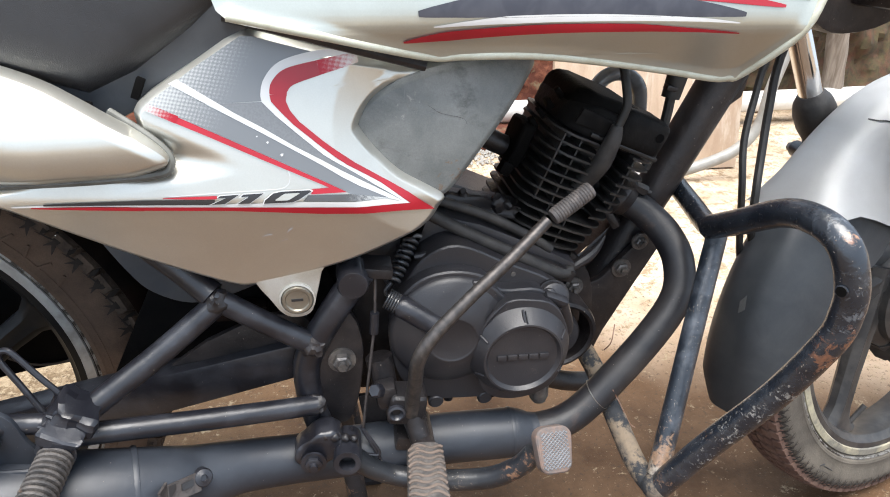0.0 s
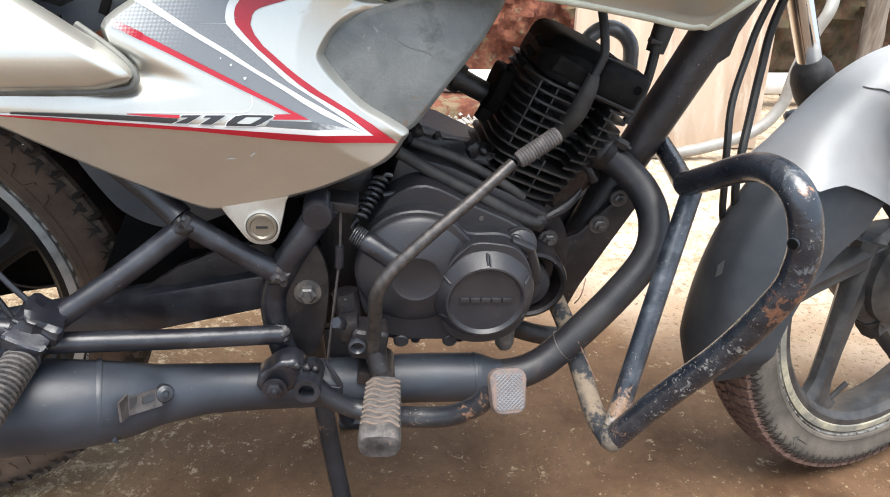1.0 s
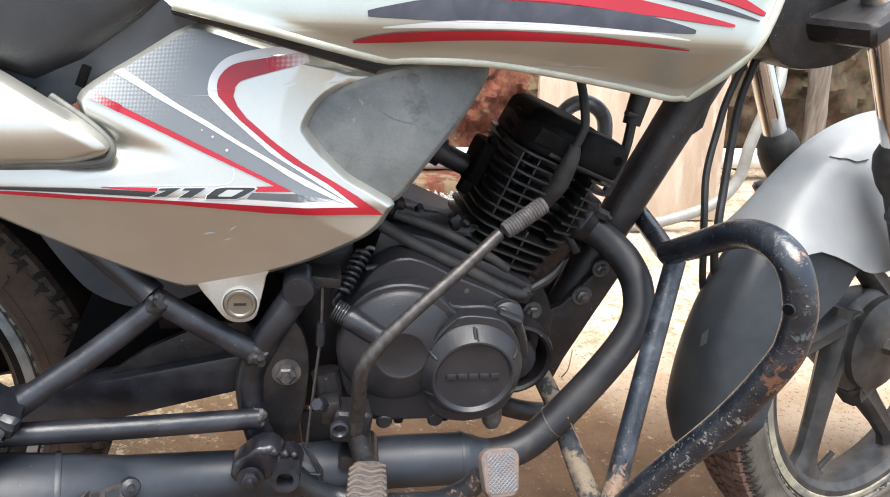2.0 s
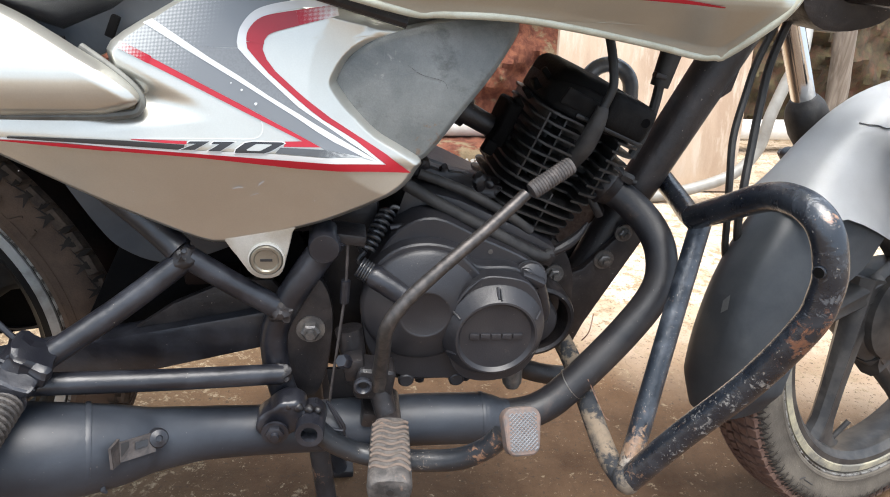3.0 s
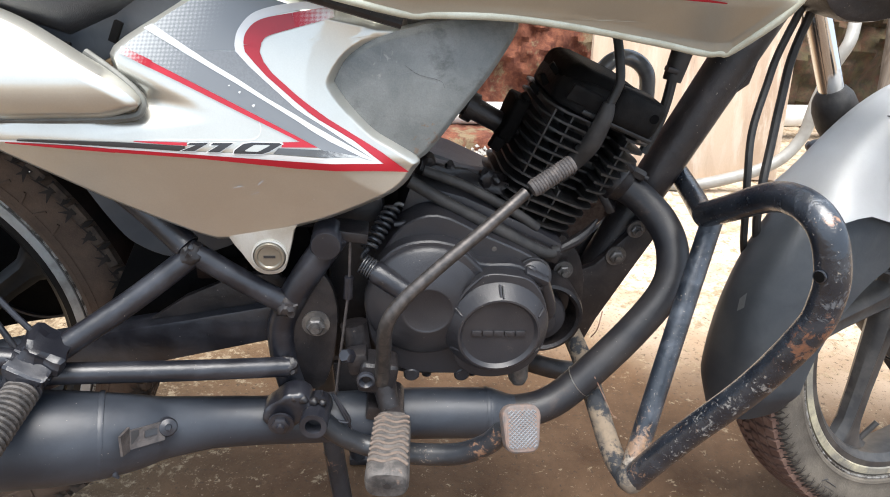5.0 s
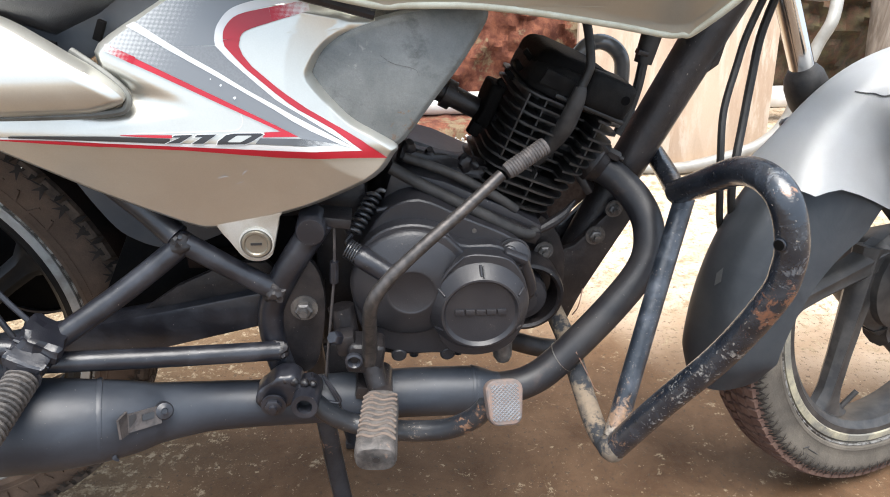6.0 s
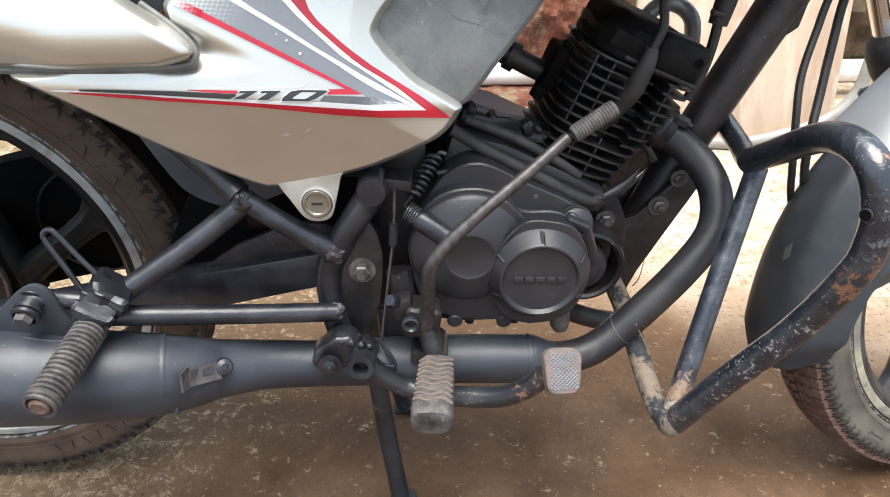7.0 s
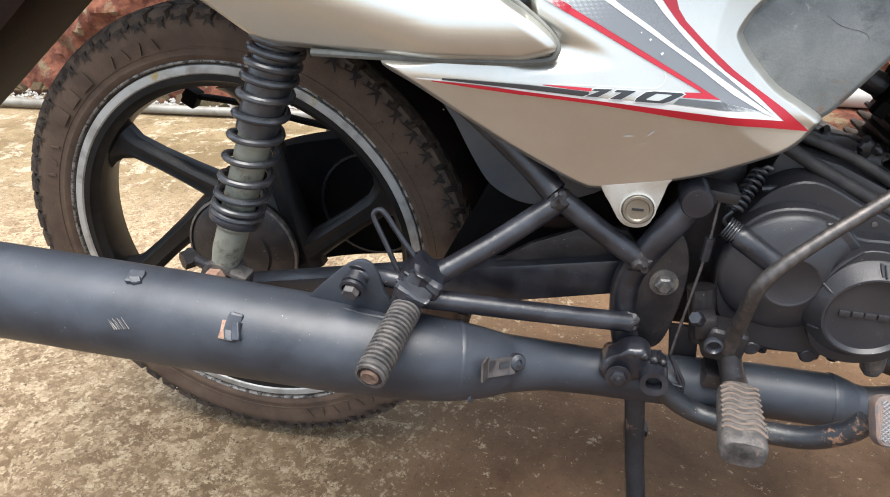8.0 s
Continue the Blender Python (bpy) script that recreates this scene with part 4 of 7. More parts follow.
FIELDS = [
    ("red_fork", RED, 0.0014, [(0.3889, 0.6479), (0.4106, 0.6365), (0.4513, 0.6151), (0.4937, 0.5924), (0.5107, 0.5830), (0.4832, 0.5838), (0.4843, 0.5876), (0.4971, 0.5876), (0.4893, 0.5917), (0.4511, 0.6110), (0.4103, 0.6321), (0.3834, 0.6456)]),
    ("grey_band", GREY_TONE, 0.0006, [(0.3732, 0.6535), (0.4127, 0.6529), (0.4318, 0.6420), (0.4521, 0.6298), (0.4932, 0.6042), (0.5202, 0.5860), (0.5440, 0.5728), (0.5134, 0.5810), (0.5103, 0.5830), (0.4937, 0.5924), (0.4513, 0.6151), (0.4106, 0.6365), (0.3889, 0.6479)]),
    ("grey_wedge", WEDGE_TONE, 0.0008, [(0.4768, 0.5789), (0.4810, 0.5831), (0.5134, 0.5810), (0.5440, 0.5728), (0.5109, 0.5756)]),
    ("grey_sliver", GREY, 0.0006, [(0.4222, 0.6528), (0.4522, 0.6524), (0.4613, 0.6423), (0.4736, 0.6308), (0.4944, 0.6120), (0.5082, 0.6025), (0.5337, 0.5839), (0.5590, 0.5671), (0.5225, 0.5894), (0.5020, 0.6026), (0.4943, 0.6074), (0.4731, 0.6199), (0.4524, 0.6337), (0.4321, 0.6460)]),
    ("white_stripe", WHITE, 0.0010, [(0.3895, 0.6680), (0.3955, 0.6708), (0.4321, 0.6460), (0.4524, 0.6337), (0.4731, 0.6199), (0.4943, 0.6074), (0.5020, 0.6026), (0.5225, 0.5894), (0.5590, 0.5666), (0.5440, 0.5728), (0.5202, 0.5860), (0.4932, 0.6042), (0.4521, 0.6298), (0.4318, 0.6420)]),
    ("white_edge", WHITE, 0.0010, [(0.4515, 0.6570), (0.4581, 0.6570), (0.4589, 0.6523), (0.4657, 0.6442), (0.4738, 0.6353), (0.4946, 0.6169), (0.5118, 0.6028), (0.5382, 0.5851), (0.5618, 0.5660), (0.5590, 0.5666), (0.5337, 0.5839), (0.5082, 0.6025), (0.4944, 0.6120), (0.4736, 0.6308), (0.4613, 0.6423), (0.4522, 0.6524)]),
    ("red_hook", RED, 0.0014, [(0.4581, 0.6570), (0.4704, 0.6568), (0.4695, 0.6521), (0.4721, 0.6453), (0.4782, 0.6372), (0.4948, 0.6223), (0.5184, 0.6030), (0.5383, 0.5893), (0.5609, 0.5749), (0.5824, 0.5581), (0.5562, 0.5604), (0.5618, 0.5660), (0.5382, 0.5851), (0.5118, 0.6028), (0.4946, 0.6169), (0.4738, 0.6353), (0.4657, 0.6442), (0.4589, 0.6523)]),
    ("red_line", RED, 0.0014, [(0.3635, 0.5820), (0.4225, 0.5761), (0.4922, 0.5662), (0.5824, 0.5581), (0.5618, 0.5660), (0.4928, 0.5724), (0.4230, 0.5791), (0.3642, 0.5848)]),
    ("white_line", WHITE, 0.0010, [(0.3642, 0.5848), (0.4230, 0.5791), (0.4928, 0.5724), (0.5618, 0.5660), (0.5403, 0.5729), (0.5109, 0.5751), (0.4768, 0.5784), (0.4233, 0.5816), (0.3645, 0.5866)]),
    ("digit", DECAL_BLACK, 0.0022, [(0.4102, 0.5829), (0.4200, 0.5826), (0.4308, 0.5887), (0.4172, 0.5888), (0.4149, 0.5873), (0.4213, 0.5871)]),
    ("digit", DECAL_BLACK, 0.0022, [(0.4290, 0.5817), (0.4376, 0.5814), (0.4485, 0.5881), (0.4338, 0.5884), (0.4316, 0.5868), (0.4376, 0.5866)]),
]
ZERO_OUT = [(0.4479, 0.5802), (0.4689, 0.5794), (0.4743, 0.5812), (0.4838, 0.5864), (0.482, 0.5873), (0.4615, 0.5881), (0.4554, 0.5873), (0.449, 0.5828)]
ZERO_IN = [(0.4568, 0.5817), (0.4655, 0.5812), (0.4673, 0.5818), (0.4749, 0.5856), (0.4741, 0.586), (0.464, 0.5864), (0.4627, 0.586), (0.4564, 0.5824)]
def grown(outline, w):
    """An outline moved outward all round by w."""
    n, out = len(outline), []
    area = sum(outline[k - 1][0] * outline[k][1] - outline[k][0] * outline[k - 1][1] for k in range(n))
    turn = 1 if area > 0 else -1
    for k in range(n):
        p, q, r = Vector(outline[k - 1]), Vector(outline[k]), Vector(outline[(k + 1) % n])
        a, b = (q - p).normalized(), (r - q).normalized()
        m = Vector((a.y + b.y, -a.x - b.x)) * turn
        m = m.normalized() * min(2.0, 2 / max(0.6, m.length)) if m.length > 1e-6 else Vector((0, 0))
        out.append((q.x + m.x * w, q.y + m.y * w))
    return out


part("digit_edge", field(grown(ZERO_OUT, 0.0007), panel_y, 0.0018), WHITE, side_panel)
part("digit_edge", field(ZERO_IN, panel_y, 0.0020), SILVER, side_panel)
for name, mat, lift, outline in FIELDS:
    if name == "digit":
        part("digit_edge", field(grown(outline, 0.0007), panel_y, lift - 0.0004), WHITE, side_panel)
    part(name, field(outline, panel_y, lift), mat, side_panel, "black figure one of 110" if name == "digit" else "")
bm = bmesh.new()
for k in range(8):
    q = [ZERO_OUT[k], ZERO_OUT[(k + 1) % 8], ZERO_IN[(k + 1) % 8], ZERO_IN[k]]
    bm.faces.new([bm.verts.new((x, panel_y(x, z) - 0.0022, z)) for x, z in q])
bmesh.ops.remove_doubles(bm, verts=bm.verts, dist=0.0001)
part("digit", bm, DECAL_BLACK, side_panel, "black figure nought of 110")
for name, line, w, mat, lift in (
        ("red_fade", [(0.3730, 0.6538), (0.3930, 0.6437)], [0.0052, 0.0054], RED_TONE, 0.0017),
        ("red_fade", [(0.524, 0.6805), (0.4948, 0.6743)], [0.0080, 0.0105], RED_TONE_TOP, 0.0014),
        ("red_hook", [(0.4948, 0.6743), (0.4735, 0.6690), (0.4658, 0.6625), (0.4643, 0.6565)], [0.0105, 0.0125, 0.0130, 0.0123], RED, 0.0016),
        ("white_hook", [(0.5285, 0.6855), (0.4948, 0.6835), (0.4690, 0.6770), (0.4578, 0.6665), (0.4548, 0.6565)], [0.0045, 0.0055, 0.0065, 0.0066, 0.0066], WHITE, 0.0012),
        ("red_line", [(0.2918, 0.5908), (0.330, 0.5868), (0.3640, 0.5832)], [0.0008, 0.0026, 0.0032], RED, 0.0014),
        ("white_line", [(0.280, 0.5925), (0.330, 0.5895), (0.3645, 0.5858)], [0.001, 0.002, 0.0022], WHITE, 0.0010),
        ("black_line", [(0.300, 0.5925), (0.3660, 0.5882), (0.4130, 0.5842)], [0.0012, 0.0036, 0.0040], DECAL_BLACK, 0.0015),
        ("red_line", [(0.378, 0.5905), (0.400, 0.5888), (0.4150, 0.5878)], [0.0005, 0.0020, 0.0024], RED, 0.0019)):
    part(name, strip(line, w, panel_y, lift), mat, side_panel)
part("grey_field", patch([(0.3729, 0.6528), (0.378, 0.6580), (0.4076, 0.6780), (0.4405, 0.6975)],
                         [(0.4560, 0.6528), (0.4545, 0.6660), (0.4699, 0.6780), (0.5000, 0.6828), (0.4480, 0.6975)], panel_y, 0.0005), GREY_TONE, side_panel)

# chips, scuffs and the edge of the clear film on the panel
for at, r in (((0.4543, 0.6242), 0.0011), ((0.464, 0.6146), 0.0014), ((0.447, 0.629), 0.0007), ((0.431, 0.607), 0.0006), ((0.300, 0.566), 0.0007), ((0.372, 0.547), 0.0006), ((0.505, 0.536), 0.0007)):
    part("paint_chip", field([(at[0] + 0.75 * r * math.cos(a) * (1.5 if k % 2 else 0.8), at[1] + 0.7 * r * math.sin(a) * (1.2 if k % 3 else 0.7)) for k, a in enumerate(2 * math.pi * j / 7 for j in range(7))], panel_y, 0.0026), WHITE, side_panel)
for line, w in (([(0.4425, 0.5478), (0.4475, 0.5494), (0.4510, 0.5490)], [0.0004, 0.0016, 0.0005]), ([(0.4620, 0.5500), (0.4645, 0.5530), (0.4672, 0.5548)], [0.0004, 0.0013, 0.0005]), ([(0.455, 0.541), (0.462, 0.5435)], [0.0003, 0.0008])):
    part("scuff_mark", strip(line, w, panel_y, 0.0010), SILVER_SOFT, side_panel)
part("film_edge", strip([(0.382, 0.5910), (0.4102, 0.5907), (0.4432, 0.5900), (0.4600, 0.5898), (0.4662, 0.5920), (0.4684, 0.5973), (0.4672, 0.6030)], [0.0006] * 7, panel_y, 0.0008), WHITE, side_panel)
for line in ([(0.5603, 0.656), (0.559, 0.6448)], [(0.5383, 0.6121), (0.5563, 0.6059)], [(0.5707, 0.6344), (0.5888, 0.6387)], [(0.5980, 0.6275), (0.6030, 0.6293)]):
    part("scratch", strip(line, [0.0002, 0.0004], cover_y, 0.0010), GREY, air_cover)

# stripes on the tank
for name, line, w, mat in (
        ("red_stripe", [(0.5560, 0.6955), (0.5877, 0.7000), (0.6551, 0.7044), (0.7244, 0.7048), (0.7743, 0.7024), (0.8136, 0.6993)], [0.0012, 0.0072, 0.0070, 0.006, 0.003, 0.0008], RED),
        ("grey_stripe", [(0.566, 0.7160), (0.6000, 0.7196), (0.6312, 0.7212), (0.6996, 0.7215), (0.7711, 0.7180), (0.815, 0.7135)], [0.004, 0.013, 0.0165, 0.0165, 0.012, 0.003], NAVY),
        ("white_stripe", [(0.5767, 0.7070), (0.6312, 0.7114), (0.7005, 0.7124), (0.773, 0.7104), (0.8111, 0.7073)], [0.0008, 0.0055, 0.0050, 0.003, 0.0008], WHITE),
        ("red_stripe", [(0.56, 0.7340), (0.6086, 0.7360), (0.699, 0.7350), (0.7705, 0.7290), (0.8475, 0.7190)], [0.012, 0.014, 0.013, 0.010, 0.002], RED),
        ("grey_stripe", [(0.70, 0.7465), (0.78, 0.7395), (0.8328, 0.7310), (0.868, 0.7235)], [0.004, 0.005, 0.004, 0.001], NAVY),
        ("red_stripe", [(0.72, 0.757), (0.7815, 0.7510), (0.8328, 0.7420), (0.876, 0.7270)], [0.012, 0.013, 0.010, 0.002], RED)):
    part(name, strip(line, w, tank_y, 0.0012), mat, tank_shroud)

# groove lining between panel and cowl, and the tank's lower seam
part("groove", tube([(0.19, -0.200, 0.6060), (0.30, -0.203, 0.6063), (0.372, -0.198, 0.6072), (0.3855, -0.195, 0.613), (0.383, -0.192, 0.6235), (0.368, -0.187, 0.6365), (0.347, -0.180, 0.650)], 0.0032, 8), GROOVE_GREY, tail_cowl)
part("seam", tube([(0.430, -0.160, 0.7110), (0.496, -0.165, 0.6945), (0.575, -0.168, 0.6745)], 0.0042, 8), BLACK_DUSTY, tank_shroud)

# lock lug under the panel
lug = part("lock_lug", prism(round_outline([(0.4313, 0.4950), (0.440, 0.4810), (0.448, 0.4675), (0.4545, 0.4615), (0.4622, 0.4597), (0.4705, 0.4610), (0.4765, 0.4660), (0.4805, 0.4795), (0.4862, 0.5029), (0.486, 0.5105), (0.432, 0.5075)], 2), -0.1680, -0.1580, 0.0025), SILVER_DULL, bike, "silver lug with a key lock")
part("lock_cylinder", lathe([(0, -0.002), (0.0135, -0.002), (0.0135, 0.0025), (0.0125, 0.004), (0.0105, 0.004), (0.0095, 0.0025), (0, 0.0025)], (0.464, -0.168, 0.4790), n=28), LOCK, lug, "round brass-coloured key lock")
part("key_slot", box((0.464, -0.1706, 0.4790), (0.010, 0.0012, 0.0022), w=0), DECAL_BLACK, lug)
part("lock_ring", lathe([(0.0155, -0.001), (0.0155, 0.002), (0.014, 0.0025), (0.0137, -0.001)], (0.464, -0.168, 0.4790), n=28, closed=True), SILVER_DULL, lug)

# ---------------------------------------------------------------- frame
def weld(at, r, seed, parent):
    """A lumpy weld bead."""
    bm = bmesh.new()
    bmesh.ops.create_icosphere(bm, subdivisions=3, radius=r, matrix=Matrix.Translation(at))
    for v in bm.verts:
        v.co += (v.co - Vector(at)) * (0.28 * noise.noise(v.co * 180 + Vector((seed, 0, 0))) - 0.12)
    return part("weld", bm, BLACK_DUSTY, parent)


rear_stay = part("rear_stay", tube([(0.398, -0.158, 0.476), (0.345, -0.18, 0.440), (0.285, -0.208, 0.406)], 0.0103), BLACK, bike, "black painted frame stay")
part("rear_stay", tube([(0.392, -0.158, 0.481), (0.435, -0.157, 0.449), (0.476, -0.153, 0.419)], 0.0103), BLACK, bike)
part("rear_stay", tube([(0.270, -0.212, 0.3900), (0.38, -0.186, 0.372), (0.472, -0.163, 0.358)], 0.0096), BLACK, bike)
part("frame_tube", tube([(0.520, -0.150, 0.492), (0.497, -0.150, 0.458), (0.478, -0.148, 0.425), (0.466, -0.146, 0.395), (0.466, -0.146, 0.36), (0.473, -0.150, 0.325), (0.484, -0.155, 0.305)], 0.0132), BLACK, bike, "black bent frame tube")
weld((0.396, -0.160, 0.477), 0.0125, 1, rear_stay)
weld((0.473, -0.156, 0.421), 0.0125, 2, rear_stay)
weld((0.471, -0.163, 0.358), 0.0115, 3, rear_stay)
part("frame_plate", prism(round_outline([(0.468, 0.395), (0.478, 0.42), (0.492, 0.446), (0.504, 0.452), (0.514, 0.438), (0.519, 0.41), (0.516, 0.37), (0.508, 0.335), (0.498, 0.322), (0.482, 0.322), (0.47, 0.345), (0.466, 0.37)], 4), -0.150, -0.140, 0.003), BLACK_DUSTY, bike)
part("frame_cap", lathe([(0, -0.03), (0.0138, -0.03), (0.0138, 0.001), (0.0125, 0.0035), (0, 0.0040)], (0.512, -0.166, 0.488), n=28), BLACK, bike)
part("top_tube", tube([(0.392, -0.155, 0.481), (0.36, -0.14, 0.507), (0.30, -0.12, 0.55), (0.2, -0.11, 0.62)], 0.012), BLACK, bike)
bolt((0.4985, -0.150, 0.3985), 0.0085, bike, h=0.010)
part("downtube", tube([(0.956, 0, 0.690), (0.908, 0, 0.585), (0.8715, 0, 0.506), (0.8525, 0, 0.465), (0.824, 0, 0.405), (0.79, 0, 0.33)], [0.024, 0.0228, 0.0222, 0.0215, 0.020, 0.018], 20), BLACK_DUSTY, bike, "dusty black frame downtube")
part("downtube_gusset", prism([(0.915, 0.64), (0.955, 0.66), (0.945, 0.60), (0.912, 0.575), (0.895, 0.575)], -0.012, 0.012, 0.003), BLACK_DUSTY, bike)
part("steering_head", tube([(1.005, 0, 0.86), (1.04, 0, 0.78), (1.062, 0, 0.70)], 0.03, 18), BLACK_DUSTY, bike)
hanger = part("engine_hanger", prism([(0.775, 0.388), (0.80, 0.398), (0.846, 0.450), (0.862, 0.448), (0.865, 0.432), (0.838, 0.378), (0.812, 0.325), (0.800, 0.292), (0.785, 0.285), (0.772, 0.312), (0.768, 0.350)], -0.034, -0.024, 0.003), BLACK_DUSTY, bike, "black engine hanger plate")
bolt((0.8225, -0.034, 0.4105), 0.0075, hanger)
bolt((0.8405, -0.034, 0.4435), 0.0065, hanger)
bolt((0.755, -0.064, 0.4085), 0.007, hanger)
part("engine_hanger", prism([(0.775, 0.388), (0.80, 0.398), (0.846, 0.450), (0.862, 0.448), (0.838, 0.378), (0.80, 0.292), (0.772, 0.312)], 0.024, 0.034, 0.003), BLACK_DUSTY, bike)
part("swingarm", join(prism([(0.03, 0.322), (0.293, 0.374), (0.50, 0.412), (0.51, 0.385), (0.46, 0.366), (0.30, 0.330), (0.03, 0.290)], -0.128, -0.100, 0.004),
                      prism([(0.03, 0.322), (0.293, 0.374), (0.50, 0.412), (0.51, 0.385), (0.46, 0.366), (0.30, 0.330), (0.03, 0.290)], 0.100, 0.128, 0.004)), BLACK, bike, "dusty black box-section swingarm")
part("swingarm_brace", prism([(0.335, 0.382), (0.372, 0.408), (0.425, 0.432), (0.462, 0.432), (0.482, 0.408), (0.40, 0.392)], -0.117, -0.109, 0.002), BLACK_DUSTY, bike)
part("swingarm_pivot", tube([(0.4985, -0.145, 0.399), (0.4985, 0.145, 0.399)], 0.017), BLACK_DUSTY, bike)
part("inner_mudguard", prism(round_outline([(0.262, 0.575), (0.288, 0.525), (0.312, 0.480), (0.330, 0.458), (0.362, 0.444), (0.400, 0.450), (0.45, 0.48), (0.45, 0.55), (0.34, 0.60)], 4), -0.104, -0.094, 0.003), PLASTIC_GREY, bike, "dark plastic inner mudguard")
part("engine_mount", box((0.535, 0.0, 0.420), (0.055, 0.20, 0.20), w=0.01), BLACK_DUSTY, bike)
# added black sheet that stands in for the dark void above the swingarm
part("dark_fill_plate", prism([(0.27, 0.352), (0.47, 0.372), (0.505, 0.42), (0.46, 0.52), (0.33, 0.47)], -0.075, -0.065, 0.002), DEEP_BLACK, bike)
part("battery_box", box((0.43, 0.0, 0.54), (0.14, 0.17, 0.15), w=0.008), BLACK_DUSTY, bike)
part("airbox", box((0.548, 0.0, 0.60), (0.08, 0.24, 0.11), w=0.015), BLACK_DUSTY, bike)
part("mudguard_rib", box((0.405, -0.09, 0.425), (0.05, 0.02, 0.014), w=0.003), BROWN_FLAP, bike)


def rear_fender():
    bm = bmesh.new()
    grid = []
    for i in range(41):
        a = radians(66 - 56 * i / 40)
        row = []
        for k in range(9):
            u = -1 + k / 4
            r = 0.345 - 0.03 * abs(u) ** 3
            row.append(bm.verts.new((r * math.cos(a) * 1.0, 0.062 * u, 0.315 + r * math.sin(a))))
        grid.append(row)
    for a, b in zip(grid, grid[1:]):
        for k in range(8):
            bm.faces.new((a[k], a[k + 1], b[k + 1], b[k]))
    bmesh.ops.solidify(bm, geom=bm.faces[:], thickness=0.003)
    return bm


part("rear_mudguard", rear_fender(), BROWN_FLAP, bike)
part("mudguard_tail", box((-0.319, 0, 0.569), (0.10, 0.15, 0.38), (0, 52, 0), w=0.02), BROWN_FLAP, bike, "dusty brown-black rear mudguard tail")


# ---------------------------------------------------------------- wheels
def spoke(angle, start):
    """One spoke from the hub's edge at the angle start, where two spokes meet, out to the rim."""
    a0, a1 = radians(start), radians(angle)
    A, B = Vector((0.070 * math.cos(a0), 0, 0.070 * math.sin(a0))), Vector((0.2105 * math.cos(a1), 0, 0.2105 * math.sin(a1)))
    d = (B - A).normalized()
    n = Vector((-d.z, 0, d.x))
    A = A - d * 0.020
    bm = bmesh.new()
    rings = []
    for f, w, t in ((0.0, 0.024, 0.018), (0.18, 0.0185, 0.0165), (0.40, 0.0160, 0.0145), (0.65, 0.0148, 0.0125), (0.84, 0.0160, 0.0120), (0.93, 0.0240, 0.0125), (0.97, 0.0330, 0.0135), (1.0, 0.0460, 0.0145)):
        p = A.lerp(B, f)
        rings.append([bm.verts.new(p + n * u + Vector((0, y, 0))) for y, u in ((-t * 0.40, w), (-t * 0.95, w * 0.66), (-t * 1.12, w * 0.45), (-t * 1.00, 0), (-t * 1.12, -w * 0.45), (-t * 0.95, -w * 0.66), (-t * 0.40, -w), (t * 0.45, -w), (t, -w * 0.5), (t, w * 0.5), (t * 0.45, w))])
    m = len(rings[0])
    for a, b in zip(rings, rings[1:]):
        for k in range(m):
            bm.faces.new((a[k], a[(k + 1) % m], b[(k + 1) % m], b[k]))
    bm.faces.new(rings[0])
    bm.faces.new(rings[-1])
    return bm


def block(bm, a0, a1, r0, r1, h0, h1, skew=0.0):
    """One tread block in wheel coordinates; its top is a little smaller."""
    v = []
    for r, s in ((r0, 0.0), (r1, 0.12)):
        for a, h in ((a0, h0), (a1, h0), (a1, h1), (a0, h1)):
            am = (a0 + a1) / 2
            aa = a + (am - a) * s + skew * (h - h0) / (h1 - h0 + 1e-9)
            hm = (h0 + h1) / 2
            hh = h + (hm - h) * s
            rr = r - 10.0 * max(0.0, abs(hh) - 0.012) ** 2
            v.append(bm.verts.new((rr * math.cos(aa), -hh, rr * math.sin(aa))))
    for f in ((3, 2, 1, 0), (4, 5, 6, 7), (0, 1, 5, 4), (1, 2, 6, 5), (2, 3, 7, 6), (3, 0, 4, 7)):
        bm.faces.new([v[i] for i in f])


def rear_tread():
    bm = bmesh.new()
    n = 66
    s = 2 * math.pi / n
    for i in range(n):
        a = i * s
        for sign in (1, -1):
            o = 0 if sign > 0 else 0.5 * s
            block(bm, a + o, a + o + 0.80 * s, 0.296, 0.3095, sign * 0.0300, sign * 0.0400, skew=0.18 * s)
            block(bm, a + o + 0.30 * s, a + o + 1.08 * s, 0.297, 0.3095, sign * 0.0185, sign * 0.0285, skew=-0.35 * s)
            block(bm, a + o, a + o + 0.55 * s, 0.300, 0.3100, sign * 0.0105, sign * 0.0172, skew=0.4 * s)
            block(bm, a + o + 0.45 * s, a + o + 0.97 * s, 0.301, 0.3100, sign * 0.0015, sign * 0.0095, skew=-0.4 * s)
    return bm


def front_tread():
    bm = bmesh.new()
    n = 104
    s = 2 * math.pi / n
    for i in range(n):
        a = i * s
        for sign in (1, -1):
            o = 0 if sign > 0 else 0.5 * s
            # a block across the tread that bends down over the shoulder
            for h0, h1, top in ((0.001, 0.014, 0.3108), (0.0140, 0.0270, 0.3108), (0.0270, 0.0395, 0.3104)):
                block(bm, a + o, a + o + 0.80 * s, 0.296, top, sign * h0, sign * h1, skew=0.22 * s)
    return bm


